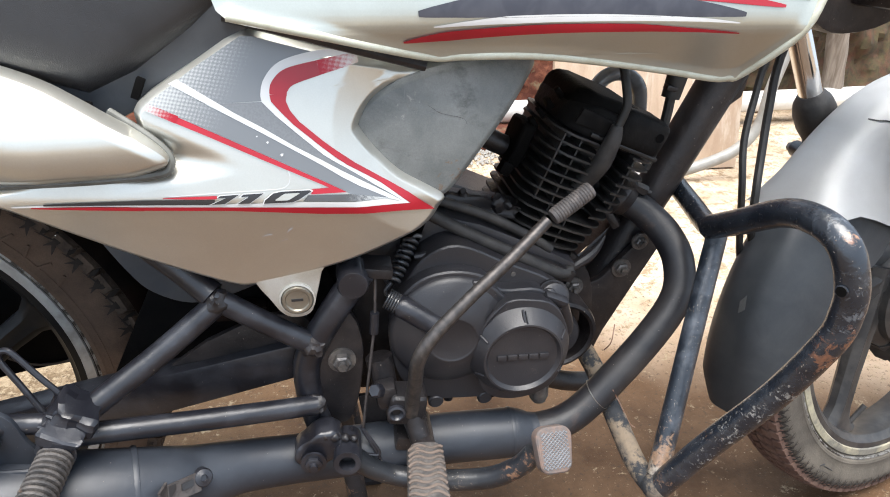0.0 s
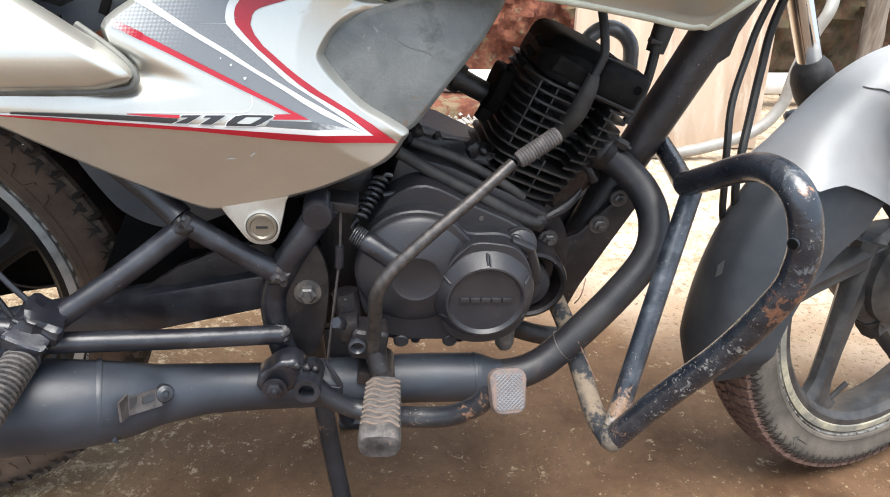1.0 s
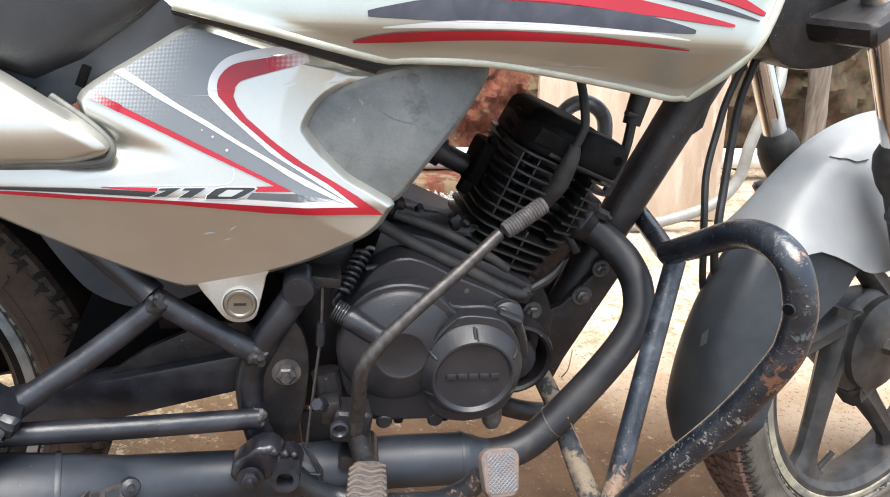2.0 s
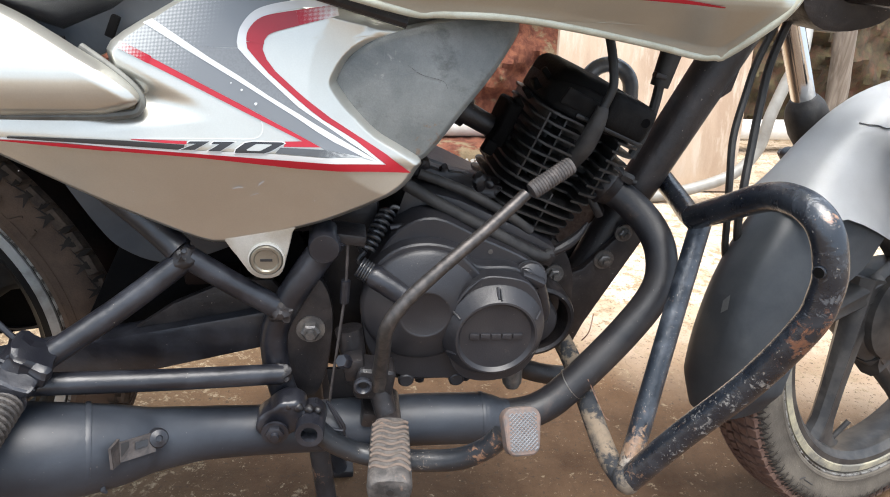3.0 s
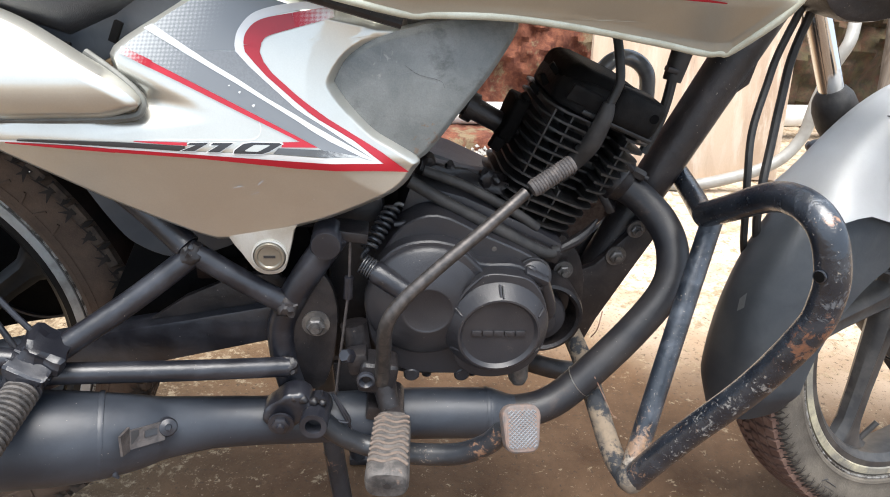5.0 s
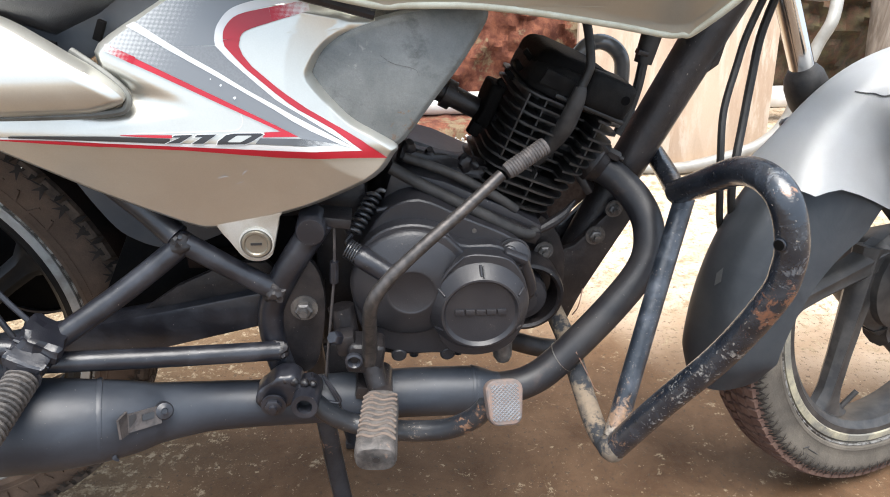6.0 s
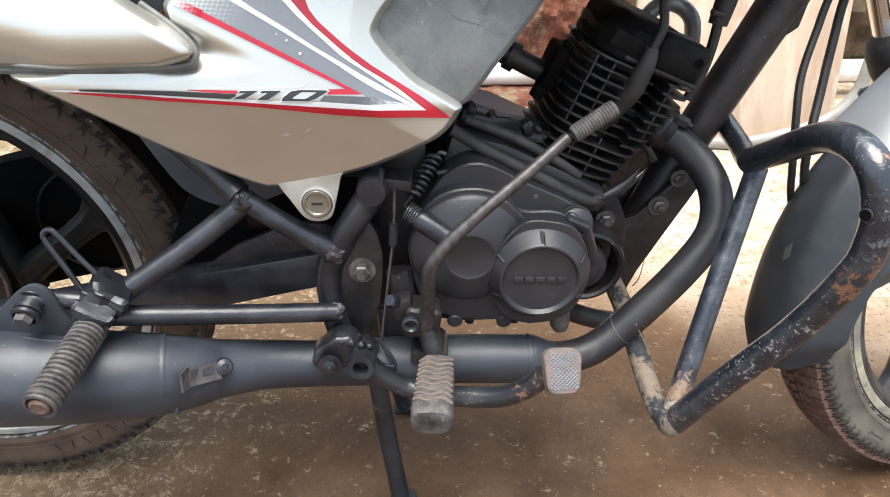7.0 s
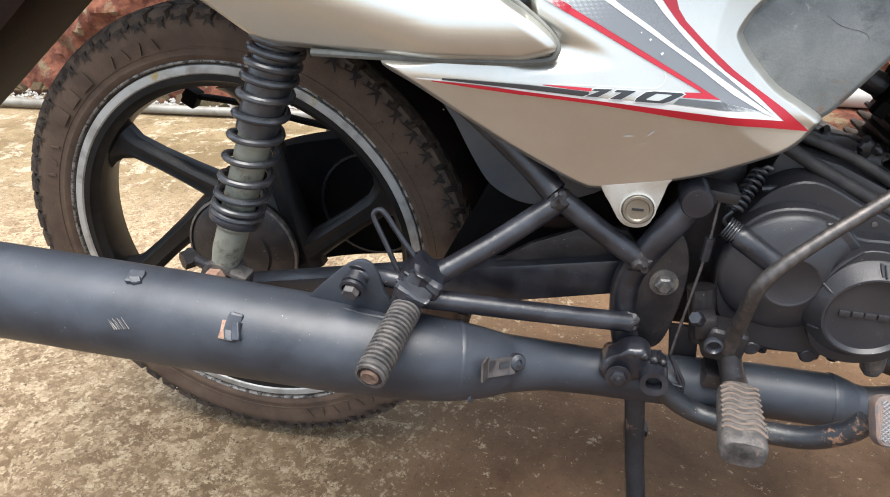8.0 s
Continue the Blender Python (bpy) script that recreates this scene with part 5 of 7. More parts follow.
def shoulder_cuts(n, seed, deep=0.0):
    """Dark star-shaped cuts round both shoulders of a tyre, each a shallow sliver."""
    rnd = random.Random(seed)
    bm = bmesh.new()
    s = 2 * math.pi / n
    for i in range(n):
        for sign in (1, -1):
            a = (i + (0.5 if sign < 0 else 0)) * s
            for f, lean, r0, r1, w in ((0.10, 0.42, 0.3030, 0.2830, 0.19), (0.52, -0.40, 0.3010, 0.2805, 0.19), (0.30, 0.75, 0.2950, 0.2895, 0.25), (0.80, 0.05, 0.3035, 0.2900, 0.20)):
                f, lean = f + rnd.uniform(-0.05, 0.05), lean + rnd.uniform(-0.08, 0.08)
                pts = []
                for u, ww in ((0.0, 0.5), (0.5, 1.0), (1.0, 0.15)):
                    r = r0 + (r1 - deep - r0) * u
                    h = 0.0438 - (max(0.0, r - 0.2855) / 0.020) ** 2 * 0.0165
                    ang = a + (f + lean * u) * s
                    for e in (-0.5, 0.5):
                        pts.append(bm.verts.new(((r + 0.0008) * math.cos(ang + e * w * ww * s), -sign * (h + 0.0010), (r + 0.0008) * math.sin(ang + e * w * ww * s))))
                for q in ((0, 1, 3, 2), (2, 3, 5, 4)):
                    bm.faces.new([pts[k] for k in q])
    return bm


def make_wheel(name, m, turn, tyre_mat, ring_mat, rim_mat, tread, tread_mat, cuts, label, squeeze=1.0):
    def low(bm):
        """The tyre sits lower on the rim when it is squeezed."""
        for v in bm.verts:
            r = math.hypot(v.co.x, v.co.z)
            if r > 0.2385:
                k = (0.2385 + (r - 0.2385) * squeeze) / r
                v.co.x, v.co.z = v.co.x * k, v.co.z * k
                v.co.y *= 1 - 0.8 * (1 - squeeze) * min(1.0, (r - 0.2385) / 0.02)
        return bm

    def put(bm):
        bmesh.ops.transform(bm, matrix=m, verts=bm.verts)
        return bm

    O = (0, 0, 0)
    prof = [(0.238, 0.0295), (0.236, 0.026), (0.222, 0.022), (0.216, 0.012), (0.216, -0.012), (0.222, -0.022), (0.236, -0.026), (0.238, -0.0295),
            (0.226, -0.031), (0.216, -0.0305), (0.2145, -0.026), (0.2125, -0.022), (0.2095, -0.012), (0.2065, 0), (0.206, 0.012), (0.2075, 0.022), (0.213, 0.026), (0.216, 0.0305), (0.226, 0.031)]
    rim = part(name, put(lathe(prof, O, n=96, closed=True)), rim_mat, bike, label)
    part("rim_ring", put(lathe([(0.2340, 0.0322), (0.2345, 0.0300), (0.2320, 0.0288), (0.2260, 0.0296), (0.2235, 0.0312), (0.2250, 0.0330), (0.2300, 0.0330)], O, n=96, closed=True)), ring_mat, rim, "worn painted rim edge")
    part("rim_lip", put(lathe([(0.2385, 0.0345), (0.2402, 0.0340), (0.2402, 0.0305), (0.2370, 0.0300), (0.2372, 0.0335)], O, n=96, closed=True)), RIM_LIP, rim, "chipped outer lip of the rim")
    half = [(0.2375, 0.0310), (0.243, 0.0372), (0.2475, 0.0392), (0.250, 0.0388), (0.262, 0.0420), (0.274, 0.0435), (0.284, 0.0425), (0.292, 0.0390), (0.2985, 0.032), (0.3035, 0.020), (0.3055, 0.008)]
    part("tyre", put(low(lathe(half + [(r, -h) for r, h in half[::-1]] + [(0.225, -0.02), (0.225, 0.02)], O, n=120, closed=True))), tyre_mat, rim, "dusty rubber tyre with worn tread")
    part("tread", put(low(tread)), tread_mat, rim)
    tagged(part("tread_cut", put(low(cuts)), GROOVE, rim), "dark zigzag cuts in the tyre shoulder", kind="stuff")
    for k in range(6):
        part("spoke", put(spoke(turn + 60 * k, turn + 120 * (k // 2) - 32)), rim_mat, rim)
    part("hub", put(lathe([(0, -0.062), (0.052, -0.062), (0.058, -0.05), (0.076, -0.012), (0.078, 0.006), (0.074, 0.012), (0.060, 0.018), (0.058, 0.022), (0, 0.022)], O, n=48)), rim_mat, rim)
    return rim, put


rear_at = Matrix.Translation((0.001, 0, 0.3120))
rear, put = make_wheel("rear_wheel", rear_at, 23, TYRE, RIM_GREY, RIM, rear_tread(), TREAD, shoulder_cuts(62, 3), "black six-spoke alloy rear wheel with a grey rim edge", 0.885)
part("drum_plate", put(lathe([(0, 0.016), (0.069, 0.016), (0.0715, 0.024), (0.0705, 0.032), (0.064, 0.037), (0.042, 0.040), (0.040, 0.044), (0.02, 0.046), (0, 0.046)], (0, 0, 0), n=48)), BLACK_DUSTY, rear, "black drum brake plate")
part("drum_lip", put(lathe([(0.0705, 0.028), (0.0735, 0.028), (0.0735, 0.034), (0.0705, 0.035)], (0, 0, 0), n=48, closed=True)), STEEL_WORN, rear)
# raised marks on the side wall, as plain bars
for a0, cnt in ((104, 4), (152, 3), (285, 7), (330, 3), (30, 4)):
    for k in range(cnt):
        a = radians(a0 + 4.6 * k)
        b = box((0, 0, 0), (0.0135, 0.0016, 0.0026), w=0)
        bmesh.ops.transform(b, matrix=Matrix.Translation((0.2625 * math.cos(a), -0.0402, 0.2625 * math.sin(a))) @ pose(0, 0, 0, 0, -math.degrees(a) + (20 if k % 2 else -20), 0), verts=b.verts)
        part("sidewall_mark", put(b), TYRE, rear)
for k in range(3):
    # the maker's mark as three plain raised blocks
    a = radians(129 + 6.6 * k)
    b = box((0, 0, 0), (0.0165, 0.0014, 0.0200), w=0.0005)
    bmesh.ops.transform(b, matrix=Matrix.Translation((0.2655 * math.cos(a), -0.0400, 0.2655 * math.sin(a))) @ pose(0, 0, 0, 0, -math.degrees(a), 0), verts=b.verts)
    part("sidewall_mark", put(b), TYRE, rear)
part("sidewall_line", put(lathe([(0.2530, 0.0370), (0.2535, 0.0381), (0.2550, 0.0383), (0.2555, 0.0374)], (0, 0, 0), n=96, closed=True)), TYRE, rear)
part("axle_nut", put(lathe([(0, 0.08), (0.014, 0.08), (0.014, 0.098), (0.010, 0.10), (0, 0.1)], (0, 0, 0), n=6)), STEEL_WORN, rear)

STEER, RAKE = radians(19.5), radians(26.5)
AXIS = Vector((-math.sin(RAKE), 0, math.cos(RAKE)))
front_at = Matrix.Translation((1.276, 0.029, 0.3000)) @ Matrix.Rotation(STEER, 4, AXIS)
front, put = make_wheel("front_wheel", front_at, 62, TYRE_FRONT, RIM_CREAM, RIM_FRONT_LIT, front_tread(), TREAD_FRONT, shoulder_cuts(104, 4, 0.006), "black six-spoke alloy front wheel with a cream worn rim edge", 0.823)
valve_a = radians(250)
part("valve", put(tube([(0.198 * math.cos(valve_a), -0.004, 0.198 * math.sin(valve_a)), (0.166 * math.cos(valve_a + 0.05), -0.012, 0.166 * math.sin(valve_a + 0.05))], 0.0038, 10)), RUBBER, front)
part("front_drum", put(lathe([(0, -0.02), (0.064, -0.02), (0.068, -0.01), (0.066, 0.026), (0.05, 0.032), (0, 0.034)], (0, 0, 0), n=48)), RIM_FRONT_LIT, front)
part("axle_nut", put(lathe([(0, 0.03), (0.012, 0.03), (0.012, 0.080), (0.008, 0.084), (0, 0.084)], (0, 0, 0), n=6)), STEEL, front)
arrow = bmesh.new()
for pts in (((0.262, 231.5), (0.262, 237)), ((0.269, 231.5), (0.269, 237)), ((0.259, 231.5), (0.2655, 229.5)), ((0.272, 231.5), (0.2655, 229.5))):
    (ra, aa), (rb, ab) = pts
    aa, ab = radians(aa), radians(ab)
    add_tube(arrow, [(ra * math.cos(aa), -0.0366, ra * math.sin(aa)), (rb * math.cos(ab), -0.0366, rb * math.sin(ab))], 0.0008, 6)
part("arrow_mark", put(arrow), RUBBER, front)


# front fork, steered with the wheel
def forked(bm):
    bmesh.ops.transform(bm, matrix=front_at, verts=bm.verts)
    return bm


def leg(y, s0, s1, r, n=20):
    """A piece of a fork leg, between two lengths up from the axle."""
    p = front_at @ Vector((-0.010, y, 0))
    return tube([p + AXIS * s0, p + AXIS * s1], r, n)


for y in (-0.086, 0.066):
    part("fork_slider", leg(y, -0.02, 0.262, 0.0195), BLACK, bike, "black fork slider")
    part("fork_tube", leg(y, 0.24, 0.70, 0.0145), CHROME, bike, "chrome fork tube")
    p = front_at @ Vector((-0.010, y, 0))
    bm = add_tube(bmesh.new(), [p + AXIS * s for s in (0.255, 0.272, 0.292, 0.306, 0.314, 0.318)], [0.0200, 0.0250, 0.0262, 0.0235, 0.0185, 0.0158], 20, 3)
    part("dust_boot", bm, RUBBER, bike, "black rubber fork dust boot")
    q = p + AXIS * 0.245
    out = -1 if y < 0 else 1
    stay = part("fender_stay", join(lathe([(0, -0.034), (0.0195, -0.034), (0.0212, -0.022), (0.0212, 0.014), (0.0200, 0.026), (0, 0.030)], q + Vector((0.004, out * 0.006, 0)), AXIS, 24),
                                    lathe([(0, -0.006), (0.0105, -0.006), (0.0110, 0.012), (0.0095, 0.015), (0, 0.015)], q + Vector((-0.014, out * 0.012, -0.016)), (-0.25, out, 0), 20)), BLACK, bike, "black mudguard stay on the fork leg")
    part("stay_bolt", lathe([(0, 0), (0.006, 0), (0.006, 0.006), (0, 0.006)], q + Vector((-0.018, out * 0.027, -0.016)), (-0.25, out, 0), 6), STEEL_WORN, stay)
part("triple_clamp", box((1.052, 0.018, 0.725), (0.085, 0.22, 0.028), (0, -26, 19), w=0.012, seg=3), BLACK_DUSTY, bike, "dusty black lower fork clamp")
part("clamp_cover", prism(round_outline([(0.985, 0.70), (1.02, 0.668), (1.085, 0.678), (1.11, 0.72), (1.06, 0.77), (0.98, 0.77)], 4), -0.03, 0.075, 0.008), BLACK_DUSTY, bike)


def fender(a0, a1, rad, half, drop, thick=0.003, n=48, full=0.60):
    """A mudguard round the front wheel between two angles; drop is how far its sides hang."""
    bm = bmesh.new()
    grid = []
    for i in range(n + 1):
        f = i / n
        a = radians(a0 + (a1 - a0) * f)
        hw, dr = half(f), drop(f)
        row = []
        for k in range(21):
            u = -1 + k / 10
            u = math.copysign(abs(u) ** 1.5, u)
            ang = u * 1.25
            y = hw * math.copysign(abs(math.sin(ang) / math.sin(1.25)) ** full, ang)
            r = rad(f) - dr * (1 - math.cos(ang)) / (1 - math.cos(1.25))
            row.append(bm.verts.new((r * math.cos(a), y, r * math.sin(a))))
        grid.append(row)
    for a, b in zip(grid, grid[1:]):
        for k in range(20):
            bm.faces.new((a[k], a[k + 1], b[k + 1], b[k]))
    bmesh.ops.solidify(bm, geom=bm.faces[:], thickness=-thick)
    return forked(bm)


def bend(table):
    """Runs straight from pair to pair of a table, over f from 0 to 1."""
    def f(u):
        for (u0, v0), (u1, v1) in zip(table, table[1:]):
            if u <= u1:
                return v0 + (v1 - v0) * (u - u0) / (u1 - u0)
        return table[-1][1]
    return f


front_fender = part("front_fender", fender(28, 148, lambda f: 0.315 - 0.002 * f, lambda f: 0.062 + 0.003 * math.sin(f * 3.1), bend([(0, 0.05), (0.35, 0.12), (0.55, 0.165), (0.80, 0.165), (0.87, 0.145), (0.90, 0.125), (0.96, 0.040), (1, 0.012)]), full=0.5), SILVER_SOFT, bike, "silver painted front mudguard with a hairline crack")
front_flap = part("front_flap", fender(122, 194, lambda f: 0.308 + 0.035 * max(0.0, (f - 0.34) / 0.66) ** 0.75, lambda f: 0.057 + 0.007 * f - 0.020 * max(0, f - 0.92) / 0.08, bend([(0, 0.12), (0.4, 0.12), (0.65, 0.09), (1, 0.05)]), full=0.65), PLASTIC_GREY, bike, "dark grey plastic mudflap behind the front wheel")
scuff = [front_at @ Vector(((0.3306 + dr) * math.cos(radians(a)), y, (0.3306 + dr) * math.sin(radians(a)))) for a, y, dr in ((167.5, -0.010, -0.0005), (170.5, -0.012, -0.0005), (171.8, -0.004, 0.0), (169.2, -0.003, 0.0))]
bm = bmesh.new()
bm.faces.new([bm.verts.new(p) for p in scuff])
bmesh.ops.solidify(bm, geom=bm.faces[:], thickness=0.0008)
part("scuff_mark", bm, GREY, front_flap)
crack = [front_at @ Vector((0.350 * math.cos(radians(a)) * k, y, 0.350 * math.sin(radians(a)) * k)) for a, y, k in ((122.5, -0.0227, 0.8927), (121.8, -0.0312, 0.8811), (120.5, -0.0365, 0.8666), (119.2, -0.0414, 0.8455), (116.2, -0.0443, 0.8292))]
part("crack", tube(crack, 0.0008, 6), DECAL_BLACK, front_fender)

# crash guard
G = 0.0125
guard = part("crash_guard", tube([(0.876, -0.110, 0.494), (0.873, -0.160, 0.523), (0.875, -0.215, 0.556), (0.872, -0.260, 0.568), (0.875, -0.287, 0.560), (0.882, -0.297, 0.533), (0.885, -0.297, 0.507),
                                  (0.882, -0.293, 0.477), (0.865, -0.272, 0.410), (0.832, -0.250, 0.340), (0.800, -0.232, 0.272)], G, 20, 8), GUARD, bike, "scuffed black tubular crash guard with rust")
part("guard_strut", tube([(0.884, -0.112, 0.488), (0.842, -0.168, 0.385), (0.801, -0.224, 0.279)], 0.0105, 18), GUARD_BLUE, guard)
part("guard_back_tube", tube([(0.775, -0.05, 0.325), (0.781, -0.10, 0.312), (0.786, -0.15, 0.290), (0.790, -0.20, 0.272), (0.797, -0.231, 0.268)], 0.011, 18), GUARD_MUD, guard)
part("guard_arm", tube([(0.868, 0.075, 0.540), (0.884, 0.060, 0.515), (0.898, 0.020, 0.494), (0.894, -0.040, 0.487), (0.887, -0.080, 0.486), (0.880, -0.112, 0.490)], 0.0115, 18), GUARD, guard)
bm = bmesh.new()
bmesh.ops.create_icosphere(bm, subdivisions=3, radius=0.0145, matrix=Matrix.Translation((0.798, -0.2300, 0.2705)))
for v in bm.verts:
    v.co.z += 0.002 * noise.noise(v.co * 120)
part("muddy_weld", bm, GUARD_MUD, guard)
part("bolt_hole", lathe([(0, 0.0), (0.0038, 0.0), (0.0042, 0.0012), (0, 0.0012)], (0.8700, -0.3020, 0.5305), (-0.90, -0.45, 0), 12), DEEP_BLACK, guard)
part("hole_rim", lathe([(0.0040, 0.0), (0.0052, 0.0), (0.0050, 0.0010), (0.0042, 0.0012)], (0.8700, -0.3020, 0.5305), (-0.90, -0.45, 0), 16, closed=True), GUARD, guard)
clamp = part("guard_clamp", box((0.880, 0.012, 0.505), (0.034, 0.030, 0.026), (0, 30, 0), w=0.006, seg=3), BLACK_DUSTY, guard)

# ---------------------------------------------------------------- exhaust
pipe = part("exhaust_pipe", tube([(0.805, -0.02, 0.500), (0.820, -0.028, 0.492), (0.838, -0.040, 0.482), (0.856, -0.062, 0.464), (0.864, -0.084, 0.440), (0.856, -0.105, 0.409), (0.821, -0.122, 0.368), (0.762, -0.138, 0.311), (0.728, -0.146, 0.291), (0.690, -0.150, 0.286), (0.66, -0.150, 0.286)],
                                 [0.0165, 0.0165, 0.0165, 0.0168, 0.0168, 0.0168, 0.0168, 0.0168, 0.0170, 0.018, 0.018], 22, 8), PIPE, bike, "black painted exhaust pipe")
flange = part("exhaust_flange", lathe([(0.012, -0.006), (0.0225, -0.006), (0.0238, -0.002), (0.0238, 0.004), (0.0205, 0.007), (0.0185, 0.013), (0.016, 0.015), (0.012, 0.015)], (0.812, -0.026, 0.4985), (0.75, -0.35, -0.5), 24, closed=True), BLACK_DUSTY, pipe, "dusty flange that clamps the pipe to the head")
for at in ((0.819, -0.030, 0.521), (0.806, -0.026, 0.474)):
    part("flange_ear", lumpy(box(at, (0.010, 0.022, 0.026), (0, -34, -25), w=0.003), 0.0012, 31, 1), BLACK_DUSTY, flange)
bolt((0.824, -0.034, 0.512), 0.006, pipe, axis=(0.75, -0.45, -0.3), washer=False, h=0.016, mat=BLACK_DUSTY)
muffler = part("muffler", tube([(0.697, -0.150, 0.286), (0.688, -0.150, 0.286), (0.672, -0.150, 0.287), (0.660, -0.150, 0.287), (0.60, -0.150, 0.288), (0.54, -0.153, 0.289), (0.449, -0.165, 0.296), (0.40, -0.177, 0.305), (0.360, -0.195, 0.315), (0.335, -0.211, 0.324), (0.29, -0.227, 0.334), (0.20, -0.239, 0.345), (0.05, -0.243, 0.354), (-0.15, -0.247, 0.364), (-0.32, -0.25, 0.372), (-0.33, -0.25, 0.372)],
                               [0.0185, 0.020, 0.0255, 0.026, 0.026, 0.0255, 0.0235, 0.0245, 0.0285, 0.0345, 0.0400, 0.044, 0.0465, 0.0475, 0.0475, 0.035], 32, 6), MUFFLER, bike, "matt black repainted exhaust muffler with scuffs")
for at, ax, r in (((0.316, -0.2190, 0.3295), (-1, -0.3, 0.18), 0.0378), ((0.668, -0.150, 0.287), (-1, 0, 0), 0.0262)):
    part("weld_ring", lathe([(r - 0.003, -0.003), (r, -0.0022), (r + 0.0006, 0), (r, 0.0022), (r - 0.003, 0.003)], at, ax, 36, closed=True), MUFFLER, muffler)
part("wire_tie", lathe([(0.0168, -0.0005), (0.0177, -0.0005), (0.0177, 0.0005), (0.0168, 0.0005)], (0.766, -0.1370, 0.315), (0.72, -0.15, 0.68), 28, closed=True), STEEL, pipe)
part("wire_end", tube([(0.777, -0.150, 0.330), (0.792, -0.15, 0.302), (0.800, -0.155, 0.286), (0.806, -0.157, 0.281)], 0.0007, 6), RUSTY, pipe)
part("wire_end", tube([(0.785, -0.10, 0.345), (0.787, -0.11, 0.362), (0.793, -0.10, 0.378)], 0.0007, 6), RUSTY, pipe)
# bracket and screw on the front of the muffler
def plate(corners, push, thick):
    """A flat plate through four corners, moved outward by push."""
    c = [Vector(p) + Vector(push) for p in corners]
    n = (c[1] - c[0]).cross(c[3] - c[0]).normalized() * thick
    bm = bmesh.new()
    lo = [bm.verts.new(p - n / 2) for p in c]
    hi = [bm.verts.new(p + n / 2) for p in c]
    bm.faces.new(lo[::-1])
    bm.faces.new(hi)
    for k in range(4):
        bm.faces.new((lo[k], lo[(k + 1) % 4], hi[(k + 1) % 4], hi[k]))
    return bevel(bm, thick * 0.25, 1)


OUTW = Vector((0.42, -0.72, 0.50))
br = part("muffler_bracket", plate([(0.3470, -0.2355, 0.3475), (0.3695, -0.2150, 0.3400), (0.3700, -0.2240, 0.3268), (0.3475, -0.2425, 0.3330)], OUTW * 0.0030, 0.0022), BRACKET, muffler, "slotted dark bracket on the muffler")
part("bracket_flange", plate([(0.3465, -0.2340, 0.3500), (0.3440, -0.2480, 0.3520), (0.3445, -0.2520, 0.3345), (0.3470, -0.2430, 0.3320)], OUTW * 0.0030, 0.0022), BRACKET, br, "bent edge of worn metal")
part("bracket_slot", plate([(0.3570, -0.2290, 0.3415), (0.3648, -0.2218, 0.3388), (0.3648, -0.2250, 0.3345), (0.3572, -0.2318, 0.3370)], OUTW * 0.0038, 0.0012), DECAL_BLACK, br)
# black patch painted beside the bent edge, for the shade it casts
part("bracket_shade", plate([(0.3480, -0.2350, 0.3462), (0.3528, -0.2306, 0.3447), (0.3530, -0.2348, 0.3350), (0.3482, -0.2402, 0.3352)], OUTW * 0.0038, 0.0012), DECAL_BLACK, br)
part("screw", lathe([(0, -0.006), (0.0085, -0.006), (0.0085, 0.001), (0.0072, 0.0038), (0.0030, 0.0052), (0.0026, 0.0030), (0, 0.0030)], Vector((0.3715, -0.2165, 0.3345)) + OUTW * 0.003, OUTW, 22), BLACK, muffler)
for k, (x, y, z, r) in enumerate(((0.331, -0.2440, 0.3420, 0.0022), (0.3335, -0.2470, 0.3330, 0.0026), (0.3340, -0.2480, 0.3235, 0.0020), (0.3345, -0.2460, 0.3130, 0.0024))):
    part("weld_bead", tube([(x, y, z), (x - 0.001, y - 0.0008, z - 0.004), (x + 0.001, y, z - 0.008)], [r * 0.6, r, r * 0.5], 8, 3), MUFFLER, muffler)
clip_1 = lumpy(join(box((0.0165, -0.2525, 0.4012), (0.013, 0.016, 0.006), (10, 0, 14), w=0.0015), box((0.0200, -0.2570, 0.4020), (0.008, 0.008, 0.007), (16, 0, 30), w=0.0015)), 0.0030, 4, 2)
part("clip", clip_1, MUFFLER, muffler, "cut-off lump of a mounting clip", sharp=14)
clip_2 = lumpy(join(box((0.1235, -0.2760, 0.3775), (0.012, 0.007, 0.025), (-41, 6, 0), w=0.0020), box((0.1285, -0.2800, 0.3765), (0.007, 0.008, 0.017), (-41, -8, 0), w=0.0015)), 0.0026, 6, 2)
part("clip", clip_2, MUFFLER, muffler, "cut-off lump of a mounting clip with bare rusty metal", sharp=14)
part("bare_spot", lumpy(box((0.1165, -0.2780, 0.3750), (0.009, 0.005, 0.017), (-38, 8, 0), w=0.0012), 0.0010, 5, 1), RUSTY, muffler)


def on_muffler(x, up):
    """A point on the muffler's outer side, so many degrees above its middle."""
    r = 0.0467 - 0.005 * (x - 0.05)
    return (x, -0.243 + 0.02 * (x - 0.05) - r * math.cos(radians(up)), 0.354 - 0.05 * (x - 0.05) + r * math.sin(radians(up)))


